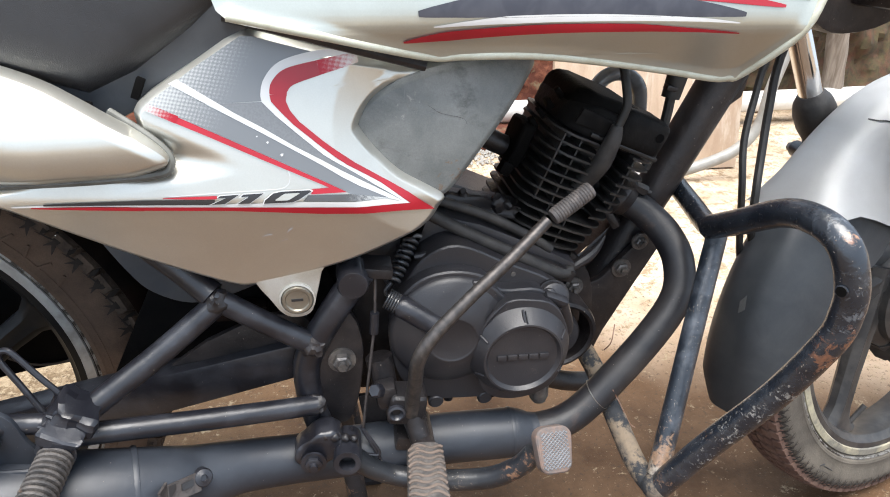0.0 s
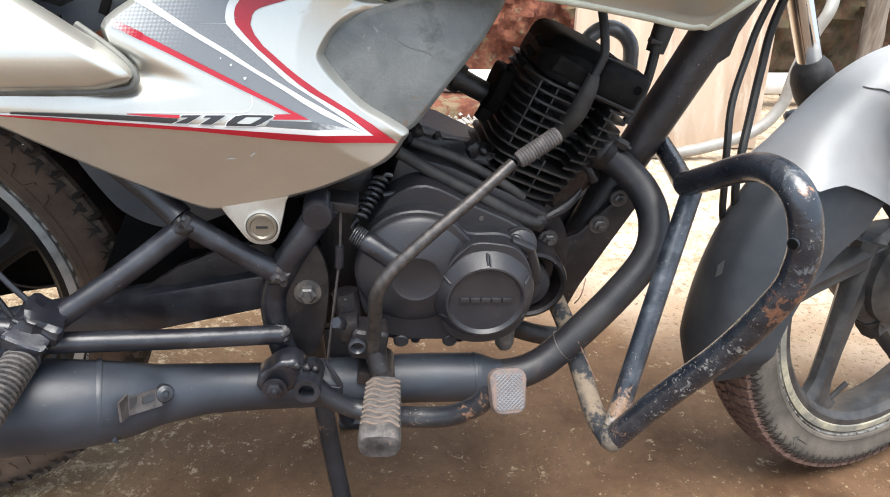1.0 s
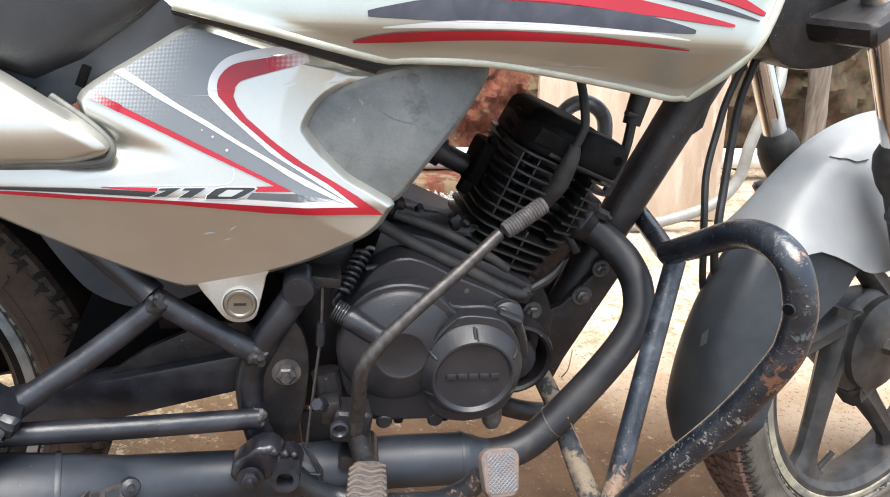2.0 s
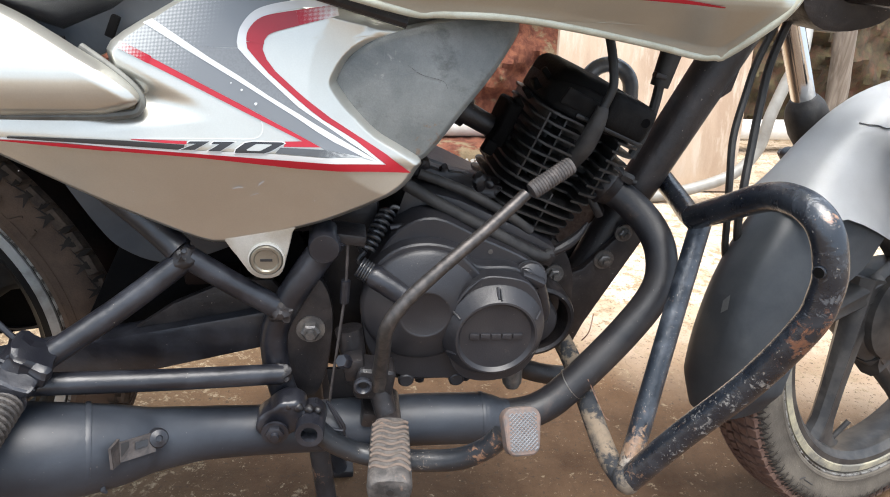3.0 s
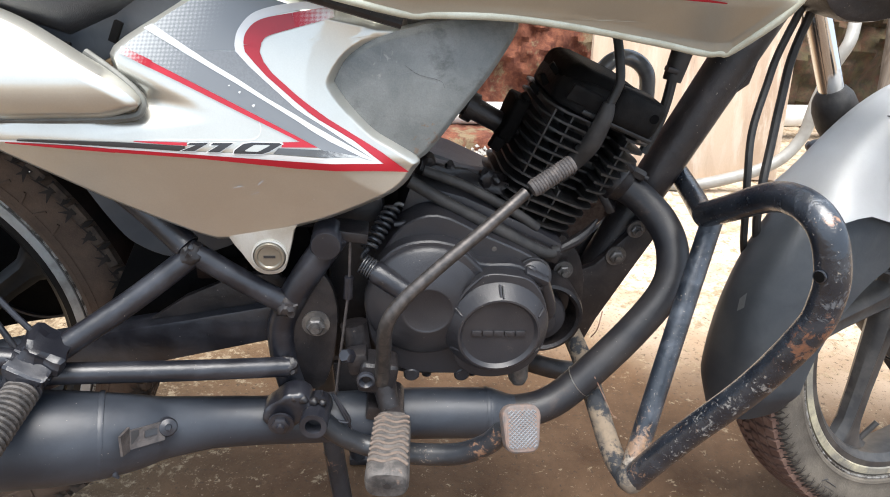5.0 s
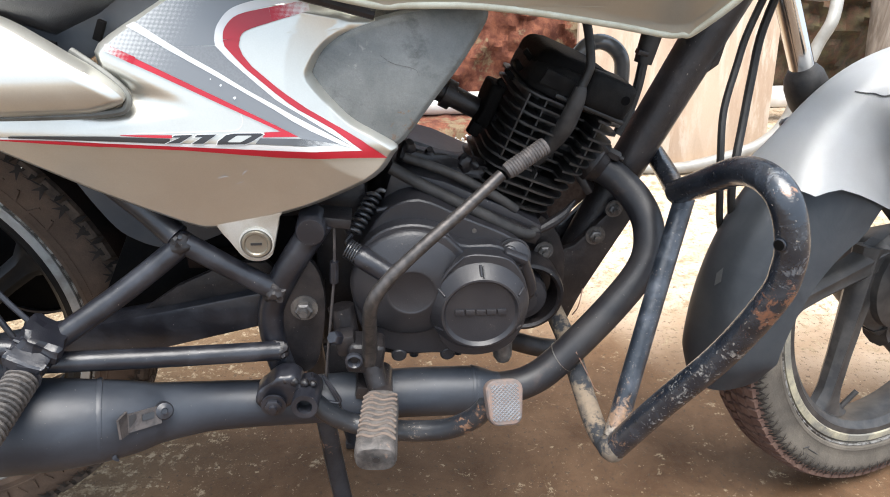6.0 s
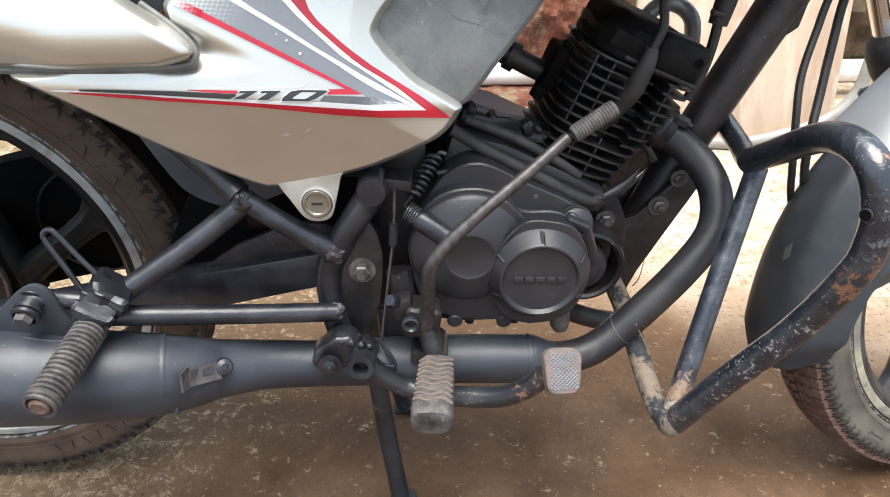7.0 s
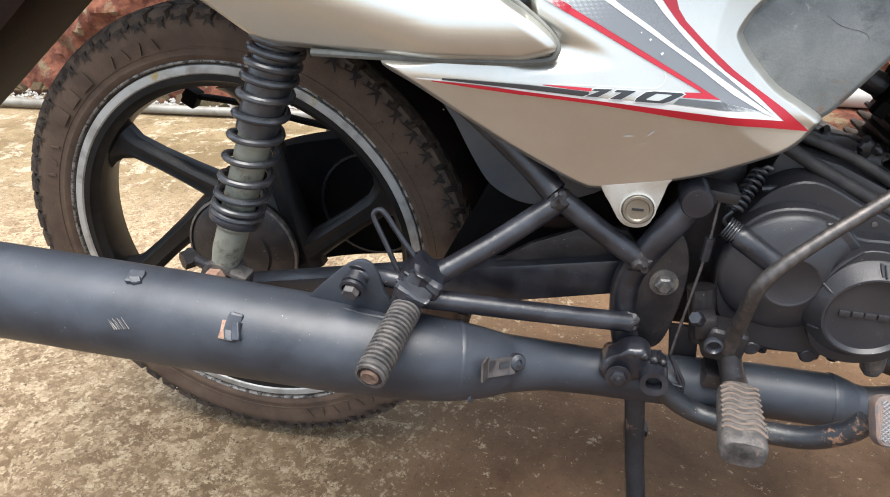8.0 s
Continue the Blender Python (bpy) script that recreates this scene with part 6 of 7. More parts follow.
for k in range(7):
    # grinder scratches beside the cut-off clips
    part("scratch", tube([on_muffler(0.004 + 0.0022 * k, 25 + 0.7 * k - 2 * (k % 2)), on_muffler(0.011 + 0.0024 * k, 14 + 0.6 * k)], [0.0003, 0.0007], 5, 2), STEEL_WORN, muffler)
part("mount_tab", prism(round_outline([(0.176, 0.384), (0.200, 0.412), (0.222, 0.431), (0.236, 0.434), (0.246, 0.424), (0.252, 0.404), (0.262, 0.384), (0.25, 0.376), (0.20, 0.376)], 3), -0.232, -0.227, 0.0012), MUFFLER, muffler, "triangular muffler mounting tab")
part("tab_weld", tube([(0.176, -0.236, 0.3865), (0.19, -0.238, 0.3845), (0.215, -0.239, 0.3845), (0.235, -0.240, 0.383), (0.26, -0.240, 0.381)], [0.003, 0.0022, 0.003, 0.002, 0.003], 8, 4), MUFFLER, muffler)

# ---------------------------------------------------------------- pillion peg
joint = part("peg_joint", lumpy(join(box((0.281, -0.214, 0.411), (0.034, 0.036, 0.034), (12, 35, 8), w=0.006), box((0.276, -0.232, 0.404), (0.030, 0.020, 0.026), (18, 30, 0), w=0.003)), 0.0042, 5, 2), BLACK, bike, "black tape-wrapped peg joint", sharp=16)
for k, (a, b) in enumerate((((0.264, -0.233, 0.420), (0.292, -0.231, 0.398)), ((0.270, -0.229, 0.426), (0.299, -0.224, 0.404)), ((0.262, -0.236, 0.408), (0.284, -0.239, 0.392)), ((0.27, -0.237, 0.41), (0.281, -0.2415, 0.396)))):
    part("tape_fold", lumpy(tube([a, ((a[0] + b[0]) / 2, (a[1] + b[1]) / 2 - 0.002, (a[2] + b[2]) / 2 + 0.002), b], [0.0016, 0.0026, 0.0012], 6, 3), 0.0012, 80 + k), BLACK, joint, sharp=8)
P0, P1 = Vector((0.2750, -0.231, 0.3960)), Vector((0.2650, -0.318, 0.3800))
ax = (P1 - P0).normalized()
L = (P1 - P0).length
prof = [(0, 0), (0.0100, 0)]
for k in range(16):
    h = 0.004 + k * (L - 0.012) / 16
    w = (L - 0.012) / 16
    prof += [(0.0100, h), (0.0132, h + 0.20 * w), (0.0140, h + 0.46 * w), (0.0132, h + 0.70 * w), (0.0100, h + 0.92 * w)]
prof += [(0.0128, L - 0.0080), (0.0140, L - 0.006), (0.0138, L - 0.003), (0.0122, L - 0.0022), (0.0134, L - 0.0008), (0.0132, L + 0.001), (0.0108, L + 0.0015), (0.0100, L - 0.0015), (0, L - 0.0015)]
pillion = part("pillion_peg", lathe(prof, P0, ax, 28), PEG_RUBBER, bike, "ribbed rubber pillion foot peg, dusty")
part("peg_core", lathe([(0, L - 0.002), (0.0078, L - 0.002), (0.0080, L + 0.0018), (0.0062, L + 0.0032), (0.0030, L + 0.0026), (0, L + 0.0026)], P0, ax, 18), RUST_DARK, pillion)
part("peg_arm", tube([(0.268, -0.217, 0.408), (0.250, -0.219, 0.412), (0.232, -0.226, 0.418), (0.226, -0.230, 0.417)], 0.0085, 14), BLACK, bike)
mb = part("mount_bolt", lathe([(0, -0.012), (0.0125, -0.012), (0.0125, -0.008), (0.009, -0.007), (0.009, 0.0), (0.0115, 0.001), (0.0115, 0.004), (0.0095, 0.005), (0.0115, 0.006), (0.0115, 0.009), (0.009, 0.010)], (0.2265, -0.236, 0.4145), (-0.05, -0.9, -0.35), 22), BLACK, bike, "muffler mounting bolt with stacked washers")
part("bolt_head", lathe([(0, 0.008), (0.0078, 0.008), (0.0078, 0.014), (0.0066, 0.0155), (0, 0.0155)], (0.2265, -0.236, 0.4145), (-0.05, -0.9, -0.35), 6), BRACKET, mb)
part("wire_hook", tube([(0.2590, -0.207, 0.409), (0.2555, -0.206, 0.418), (0.246, -0.204, 0.440), (0.2365, -0.202, 0.461), (0.2365, -0.2010, 0.4675), (0.2415, -0.2008, 0.4705), (0.2475, -0.2018, 0.4665), (0.264, -0.205, 0.443), (0.283, -0.208, 0.419)], 0.0026, 10, 6), BLACK, bike, "bent wire hook")

# ---------------------------------------------------------------- rear shock absorber
S0, S1 = Vector((0.068, -0.185, 0.384)), Vector((0.168, -0.158, 0.672))
sd = (S1 - S0).normalized()
SL = (S1 - S0).length
shock = part("shock_absorber", lathe([(0, 0.0), (0.013, 0.0), (0.0155, 0.02), (0.0155, 0.045), (0.0195, 0.05), (0.0195, 0.060), (0.016, 0.064), (0.016, 0.155), (0, 0.155)], S0, sd, 28), DAMPER, bike, "rear shock absorber with a black coil spring")
part("upper_sleeve", lathe([(0.017, 0.150), (0.0195, 0.150), (0.0195, SL), (0, SL), (0, 0.15)], S0, sd, 28, closed=True), SPRING, shock)
part("spring_seat", lathe([(0.0155, 0.052), (0.0255, 0.055), (0.0262, 0.058), (0.025, 0.062), (0.0155, 0.064)], S0, sd, 32, closed=True), BLACK, shock)
side = sd.orthogonal().normalized()
up = sd.cross(side)
pts = []
turns = [0.060, 0.066, 0.074, 0.089, 0.109, 0.131, 0.153, 0.174, 0.192, 0.207, 0.220, 0.231, 0.241, 0.250, 0.259, 0.268]
for k in range(len(turns) - 1):
    for j in range(20):
        a = 2 * math.pi * j / 20
        h = turns[k] + (turns[k + 1] - turns[k]) * j / 20
        pts.append(S0 + sd * h + (side * math.cos(a) + up * math.sin(a)) * 0.0228)
part("coil_spring", tube(pts, 0.0036, 10, 1), SPRING, shock, "black coil spring")
part("lower_eye", join(lathe([(0, -0.016), (0.017, -0.016), (0.017, 0.016), (0, 0.016)], S0 + Vector((-0.002, 0, -0.008)), (0, -1, 0), 24), box((0.082, -0.19, 0.375), (0.03, 0.022, 0.018), (0, 15, 0), w=0.004)), STEEL_WORN, shock, "dirty lower mounting eye")
part("eye_bolt", lathe([(0, 0.014), (0.0115, 0.014), (0.0115, 0.024), (0.0095, 0.026), (0, 0.026)], S0 + Vector((-0.001, 0, -0.006)), (0, -1, 0), 6), RUSTY, shock, "rusty shock bolt head")
part("brake_arm_bolt", join(tube([(0.005, -0.15, 0.372), (0.030, -0.165, 0.370), (0.052, -0.172, 0.372)], 0.006, 12), lathe([(0, 0), (0.010, 0), (0.010, 0.014), (0, 0.014)], (0.016, -0.156, 0.371), (-0.6, -0.8, 0), 6)), BLACK_DUSTY, bike)
part("shock", tube([(0.066, 0.150, 0.384), (0.16, 0.150, 0.672)], 0.022, 14), BLACK, bike)
part("chain_case", prism(round_outline([(-0.02, 0.252), (-0.065, 0.31), (-0.04, 0.375), (0.01, 0.412), (0.12, 0.437), (0.30, 0.455), (0.50, 0.455), (0.50, 0.34), (0.30, 0.29), (0.12, 0.262), (0.04, 0.245)], 4), 0.07, 0.11, 0.006), DEEP_BLACK, bike, "black chain case on the far side")
part("saree_guard", join(tube([(-0.09, 0.17, 0.47), (0.05, 0.17, 0.475), (0.18, 0.165, 0.465)], 0.006, 10), tube([(-0.03, 0.17, 0.487), (0.1, 0.17, 0.492), (0.19, 0.165, 0.48)], 0.006, 10)), BLACK, bike)

# dark rod with a lump, hardware on the far side behind the wheel
part("far_hardware_rod", join(tube([(-0.150, 0.13, 0.458), (-0.067, 0.13, 0.452), (0.016, 0.13, 0.434), (0.07, 0.12, 0.43)], 0.005, 10), box((-0.137, 0.13, 0.456), (0.022, 0.02, 0.026), (0, 30, 0), w=0.004)), DEEP_BLACK, bike)
part("chain_case_rib", lathe([(0.070, 0.0), (0.073, 0.0), (0.073, 0.004), (0.070, 0.004)], (0.145, 0.068, 0.345), n=40, closed=True), BLACK, bike)

# ---------------------------------------------------------------- engine
case = part("crankcase", prism(round_outline([(0.548, 0.420), (0.556, 0.452), (0.578, 0.487), (0.612, 0.500), (0.660, 0.478), (0.702, 0.458), (0.724, 0.437), (0.726, 0.411), (0.724, 0.372), (0.718, 0.340), (0.705, 0.326), (0.64, 0.321), (0.575, 0.324), (0.552, 0.355)], 4), -0.128, 0.13, 0.006, 3), ENGINE, bike, "black painted engine case")
part("case_top", prism([(0.575, 0.48), (0.588, 0.52), (0.64, 0.505), (0.705, 0.475), (0.745, 0.452), (0.735, 0.43), (0.66, 0.46)], -0.095, 0.09, 0.006), ENGINE, case)
part("clutch_cover", prism(round_outline([(0.546, 0.417), (0.552, 0.450), (0.574, 0.474), (0.604, 0.481), (0.634, 0.474), (0.652, 0.458), (0.690, 0.455), (0.713, 0.430), (0.721, 0.394), (0.713, 0.356), (0.690, 0.338), (0.650, 0.331), (0.585, 0.336), (0.556, 0.360), (0.546, 0.390)], 4), -0.1430, -0.122, 0.004, 3), ENGINE, case, "matt black clutch cover")
part("clutch_dome", lathe([(0.0, 0.0), (0.0590, 0.0), (0.0590, 0.004), (0.0578, 0.0072), (0.0545, 0.0102), (0.0450, 0.0152), (0.0330, 0.0208), (0.0245, 0.0242), (0.0230, 0.0244), (0.0222, 0.0240), (0.0214, 0.0236), (0.0, 0.0237)], (0.6025, -0.1385, 0.4175), n=72), ENGINE, case, "domed clutch housing with a flat disc")
part("dome_flank", prism([(0.622, 0.4725), (0.637, 0.4705), (0.6555, 0.4515), (0.650, 0.42), (0.63, 0.40), (0.618, 0.42)], -0.1490, -0.138, 0.0030, 3), ENGINE, case)
part("cover_step", prism(round_outline([(0.6270, 0.405), (0.6300, 0.420), (0.6395, 0.4385), (0.6545, 0.4530), (0.676, 0.4535), (0.700, 0.446), (0.7155, 0.42), (0.719, 0.385), (0.704, 0.350), (0.675, 0.338), (0.645, 0.343), (0.6290, 0.365)], 4), -0.1580, -0.140, 0.0022, 3), ENGINE, case)
part("cover_rib", tube([(0.6275, -0.1575, 0.414), (0.6315, -0.1585, 0.426), (0.6400, -0.1585, 0.4400), (0.6535, -0.1575, 0.4525)], [0.0010, 0.0019, 0.0019, 0.0010], 8, 5), ENGINE, case)
CAP = (0.6695, -0.1500, 0.3965)
cap = part("alternator_cap", lathe([(0, 0), (0.0510, 0), (0.0508, 0.0050), (0.0490, 0.0088), (0.0470, 0.0108), (0.0405, 0.0205), (0.0388, 0.0226), (0.0370, 0.0228), (0.0352, 0.0205), (0.0342, 0.0190), (0.0330, 0.0188), (0, 0.0192)], CAP, n=80), ENGINE, case, "round black engine cap with a raised plain mark")
for k, w in enumerate((0.0088, 0.0092, 0.0092, 0.0092, 0.0090)):
    # five plain raised blocks stand for the cast mark
    part("cap_mark", box((CAP[0] - 0.0208 + 0.0104 * k, -0.1698, CAP[2] + 0.0012 - 0.0002 * k), (w, 0.0026, 0.0056), (0, 1, 0), w=0.0008), ENGINE, case)
for a in (91, 150, 27, 205, 332):
    ca, sa = math.cos(radians(a)), math.sin(radians(a))
    part("cap_rib", tube([(CAP[0] + r * ca, CAP[1] - q, CAP[2] + r * sa) for r, q in ((0.0408, 0.0205), (0.0440, 0.0160), (0.0480, 0.0105))], [0.0010, 0.0016, 0.0013], 8, 2), ENGINE, case)
part("cap_notch", tube([(CAP[0] + 0.0016, CAP[1] - 0.0222, CAP[2] + 0.0405), (CAP[0] + 0.0016, CAP[1] - 0.0122, CAP[2] + 0.0475)], 0.0009, 6), DECAL_BLACK, case)
for x, z in ((0.700, 0.446), (0.641, 0.330), (0.590, 0.331)):
    part("case_boss", lathe([(0, -0.02), (0.008, -0.02), (0.008, 0.002), (0.006, 0.004), (0, 0.004)], (x, -0.140, z), n=16), ENGINE, case)
part("case_front", prism(round_outline([(0.690, 0.335), (0.690, 0.450), (0.720, 0.456), (0.752, 0.446), (0.776, 0.418), (0.786, 0.375), (0.775, 0.332)], 4), -0.052, 0.05, 0.006), BLACK_DUSTY, case)
part("far_hanger", prism([(0.735, 0.42), (0.790, 0.40), (0.846, 0.455), (0.850, 0.490), (0.815, 0.515), (0.760, 0.500)], 0.020, 0.028, 0.002), RUST_DARK, case, "rusty dark plate behind the cylinder")
part("case_lip", tube([(0.572, -0.118, 0.486), (0.602, -0.121, 0.4905), (0.634, -0.121, 0.484), (0.660, -0.120, 0.469)], 0.0030, 8), ENGINE, case)
oil = part("oil_cap", join(lathe([(0, -0.01), (0.0155, -0.01), (0.0165, 0.0), (0.015, 0.006), (0.012, 0.008), (0, 0.008)], (0.7055, -0.136, 0.4405), (0.1, -0.9, 0.35), 26), box((0.7055, -0.1455, 0.4445), (0.026, 0.010, 0.009), (20, 25, 0), w=0.003)), ENGINE, case, "black oil filler cap")
part("oil_ring", lathe([(0.0145, -0.003), (0.0178, -0.003), (0.0178, 0.001), (0.0145, 0.001)], (0.7055, -0.136, 0.4405), (0.1, -0.9, 0.35), 26, closed=True), BLACK_DUSTY, case)
lugs = bmesh.new()
add_lathe(lugs, [(0, -0.012), (0.012, -0.012), (0.010, 0.006), (0.0065, 0.012), (0, 0.012)], (0.7005, -0.135, 0.326), (0.1, -0.2, -1), 16)
part("drain_plug", lugs, STEEL_WORN, case, "worn drain plug")
for x in (0.590, 0.607, 0.655, 0.672):
    part("sump_lug", lathe([(0, 0), (0.006, 0), (0.005, 0.012), (0, 0.013)], (x, -0.118, 0.325), (0, 0, -1), 12), ENGINE, case)
part("starter_ring", lathe([(0.0345, -0.030), (0.0420, -0.030), (0.0428, -0.002), (0.0412, 0.004), (0.0378, 0.0055), (0.0350, 0.003)], (0.7310, -0.0960, 0.3690), n=48, closed=True), BLACK_DUSTY, case)
part("starter_core", lathe([(0, -0.02), (0.0285, -0.02), (0.0280, 0.000), (0.0255, 0.004), (0.016, 0.006), (0.0145, 0.011), (0, 0.012)], (0.7270, -0.0960, 0.3680), n=40), ENGINE, case)
part("starter_arm", tube([(0.712, -0.140, 0.438), (0.722, -0.132, 0.414), (0.727, -0.124, 0.394), (0.727, -0.118, 0.384)], [0.008, 0.0075, 0.008, 0.0055], 12), ENGINE, case)
part("lever_arm", tube([(0.739, -0.085, 0.442), (0.760, -0.078, 0.450), (0.774, -0.07, 0.457), (0.786, -0.06, 0.466)], [0.004, 0.0062, 0.0045, 0.0015], 10, 5), BLACK_DUSTY, case)
part("under_stay", tube([(0.715, -0.05, 0.285), (0.760, -0.05, 0.268), (0.800, -0.045, 0.258)], 0.012, 12), BLACK_DUSTY, case)
# clutch release and brake switch behind the cover
part("breather_hose", tube([(0.586, -0.098, 0.522), (0.63, -0.105, 0.498), (0.675, -0.110, 0.476), (0.718, -0.108, 0.452), (0.735, -0.10, 0.449)], 0.0062, 12), RUBBER, case)
part("breather_hose", tube([(0.60, -0.085, 0.528), (0.645, -0.090, 0.512), (0.69, -0.092, 0.488), (0.715, -0.090, 0.470)], 0.005, 12), RUBBER, case)
part("cable_holder", box((0.6990, -0.103, 0.4615), (0.084, 0.010, 0.0135), (0, 25, 0), w=0.002), BLACK_DUSTY, case)
bolt((0.6665, -0.118, 0.4655), 0.0050, case, washer=False, h=0.007)
part("carburettor_base", lumpy(box((0.640, -0.055, 0.514), (0.092, 0.034, 0.016), (0, 14, 0), w=0.004), 0.0065, 41, 3), BLACK_DUSTY, case, "grimy lump below the carburettor")
for k, (x, z, r) in enumerate(((0.604, 0.529, 0.009), (0.626, 0.522, 0.007), (0.662, 0.515, 0.008), (0.674, 0.509, 0.006))):
    part("cable_end", lumpy(lathe([(0, -0.012), (r, -0.012), (r * 0.9, 0.004), (r * 0.5, 0.009), (0, 0.009)], (x, -0.066, z), (0.3 - 0.2 * k, -0.4, 0.8), 10), 0.003, 50 + k, 1), BLACK_DUSTY, case)
U = Vector((math.sin(radians(22)), 0, math.cos(radians(22))))
V = Vector((math.cos(radians(22)), 0, -math.sin(radians(22))))
TILT_M = Matrix(((V.x, 0, U.x), (0, 1, 0), (V.z, 0, U.z))).to_4x4()


def cyl(bm, mid):
    """From block coordinates (along the fins, across, up the bore) into the bike."""
    bmesh.ops.transform(bm, matrix=Matrix.Translation(mid) @ TILT_M, verts=bm.verts)
    return bm


BASE = Vector((0.700, 0, 0.445))
def slab(cx, w, d, h, t, r, notch=None, yc=0.0):
    """A plate with rounded corners, across the bore at height h; notch cuts a pocket (u0, u1, y) into its near side."""
    out = []
    for sx, sy, a0 in ((1, 1, 0), (-1, 1, 90), (-1, -1, 180), (1, -1, 270)):
        if notch and (sx, sy) == (1, -1):
            u0, u1, y = notch
            out += [(u0, yc - d / 2), (u0 + 0.002, y), (u1 - 0.002, y), (u1, yc - d / 2)]
        for k in range(6):
            a = radians(a0 + 18 * k)
            out.append((cx + sx * (w / 2 - r) + r * math.cos(a), yc + sy * (d / 2 - r) + r * math.sin(a)))
    bm = bmesh.new()
    lo = [bm.verts.new((x, y, h)) for x, y in out]
    hi = [bm.verts.new((x, y, h + t)) for x, y in out]
    bm.faces.new(lo[::-1])
    bm.faces.new(hi)
    n = len(lo)
    for k in range(n):
        bm.faces.new((lo[k], lo[(k + 1) % n], hi[(k + 1) % n], hi[k]))
    return bm


barrel = part("cylinder", cyl(slab(0.002, 0.062, 0.110, -0.02, 0.17, 0.028), BASE), FIN, bike, "black finned air-cooled cylinder")
for k in range(14):
    h = 0.010 + 0.0102 * k
    f = min(1.0, k / 11)
    left, right = -0.049 + 0.006 * f, 0.042 + 0.036 * f
    pocket = (-0.004 + 0.0012 * k, 0.030 + 0.0010 * k, -0.058) if 6 <= k else None
    part("fin", cyl(lumpy(slab((left + right) / 2, right - left, 0.136, h, 0.0022, 0.032, pocket, -0.017), 0.0007, k), BASE), FIN, barrel)
for x, h0, h1 in ((-0.031, 0.07, 0.142), (-0.012, 0.012, 0.142), (0.012, 0.012, 0.07), (0.050, 0.085, 0.142)):
    part("fin_rib", cyl(box((x, -0.015, (h0 + h1) / 2), (0.0020, 0.126, h1 - h0), w=0.0005), BASE), FIN, barrel)
part("plug_well", cyl(box((0.016, -0.046, 0.112), (0.030, 0.016, 0.070), w=0.006, seg=3), BASE), FIN, barrel)


def head(cx, w, d, h, rise, r, yc, over):
    """A cast lump with a rounded top: the same rounded plan at rising heights, drawn in by over near the top."""
    bm = bmesh.new()
    rings = []
    for f, g in ((0.0, 0.15), (0.06, 0.02), (0.12, 0.0), (0.50, 0.0), (0.68, 0.10), (0.82, 0.26), (0.92, 0.48), (0.98, 0.75), (1.0, 1.0)):
        q = g * over
        ring = []
        for sx, sy, a0 in ((1, 1, 0), (-1, 1, 90), (-1, -1, 180), (1, -1, 270)):
            rr = max(0.004, r - q)
            for k in range(7):
                a = radians(a0 + 15 * k)
                ring.append(bm.verts.new((cx + sx * (w / 2 - q - rr) + rr * math.cos(a), yc + sy * (d / 2 - q - rr) + rr * math.sin(a), h + rise * f)))
        rings.append(ring)
    for a, b in zip(rings, rings[1:]):
        for k in range(28):
            bm.faces.new((a[k], a[(k + 1) % 28], b[(k + 1) % 28], b[k]))
    bm.faces.new(rings[0][::-1])
    bm.faces.new(rings[-1])
    return bm


part("cylinder_head", cyl(lumpy(head(0.0165, 0.105, 0.134, 0.146, 0.030, 0.032, -0.014, 0.012), 0.0012, 8), BASE), HEAD_BLACK, barrel, "black cylinder head")
part("head_cover", cyl(lumpy(head(0.009, 0.086, 0.120, 0.158, 0.029, 0.026, -0.012, 0.013), 0.0012, 9), BASE), DEEP_BLACK, barrel, "black rounded head cover")
part("head_ledge", cyl(lumpy(box((0.000, -0.0788, 0.161), (0.056, 0.005, 0.017), (0, 4, 0), w=0.0022, seg=2), 0.0018, 10, 3), BASE), HEAD_BLACK, barrel, "flat raised face on the head")
part("head_seam", cyl(lumpy(box((0.030, -0.079, 0.1495), (0.078, 0.008, 0.0045), (0, 1, 0), w=0.0015), 0.0010, 14, 2), BASE), FIN, barrel)
part("head_lobe", cyl(lumpy(box((0.0420, -0.0555, 0.1670), (0.056, 0.060, 0.038), w=0.013, seg=4), 0.0008, 11), BASE), HEAD_BLACK, barrel)
part("lobe_hole", cyl(lathe([(0, 0), (0.0042, 0), (0.0046, 0.0010), (0, 0.0010)], (0.058, -0.0852, 0.171), n=14), BASE), DEEP_BLACK, barrel)
for k, (u, hh) in enumerate(((-0.038, 0.170), (-0.043, 0.157), (-0.047, 0.145), (-0.049, 0.133))):
    part("head_lug", cyl(lumpy(box((u, -0.034, hh), (0.012, 0.012, 0.006), (0, 35, 0), w=0.002), 0.0016, 70 + k, 1), BASE), DEEP_BLACK, barrel)
part("exhaust_port", tube([(0.765, -0.01, 0.522), (0.790, -0.015, 0.510), (0.806, -0.02, 0.500)], [0.03, 0.026, 0.022], 18), FIN, barrel)
intake = part("intake", tube([(0.620, -0.014, 0.5865), (0.6470, -0.018, 0.5745), (0.6740, -0.020, 0.5610), (0.700, -0.02, 0.549)], [0.0125, 0.0118, 0.0112, 0.0112], 20), BLACK_DUSTY, bike, "black rubber intake pipe")
part("hose_clip", lathe([(0.011, -0.005), (0.0155, -0.005), (0.0155, 0.005), (0.011, 0.005)], (0.6500, -0.0185, 0.5730), (0.89, -0.07, -0.44), 24, closed=True), BLACK_DUSTY, intake)
part("intake_flange", cyl(lumpy(box((-0.054, -0.024, 0.108), (0.015, 0.046, 0.048), w=0.005, seg=3), 0.0022, 3, 2), BASE), DEEP_BLACK, intake)
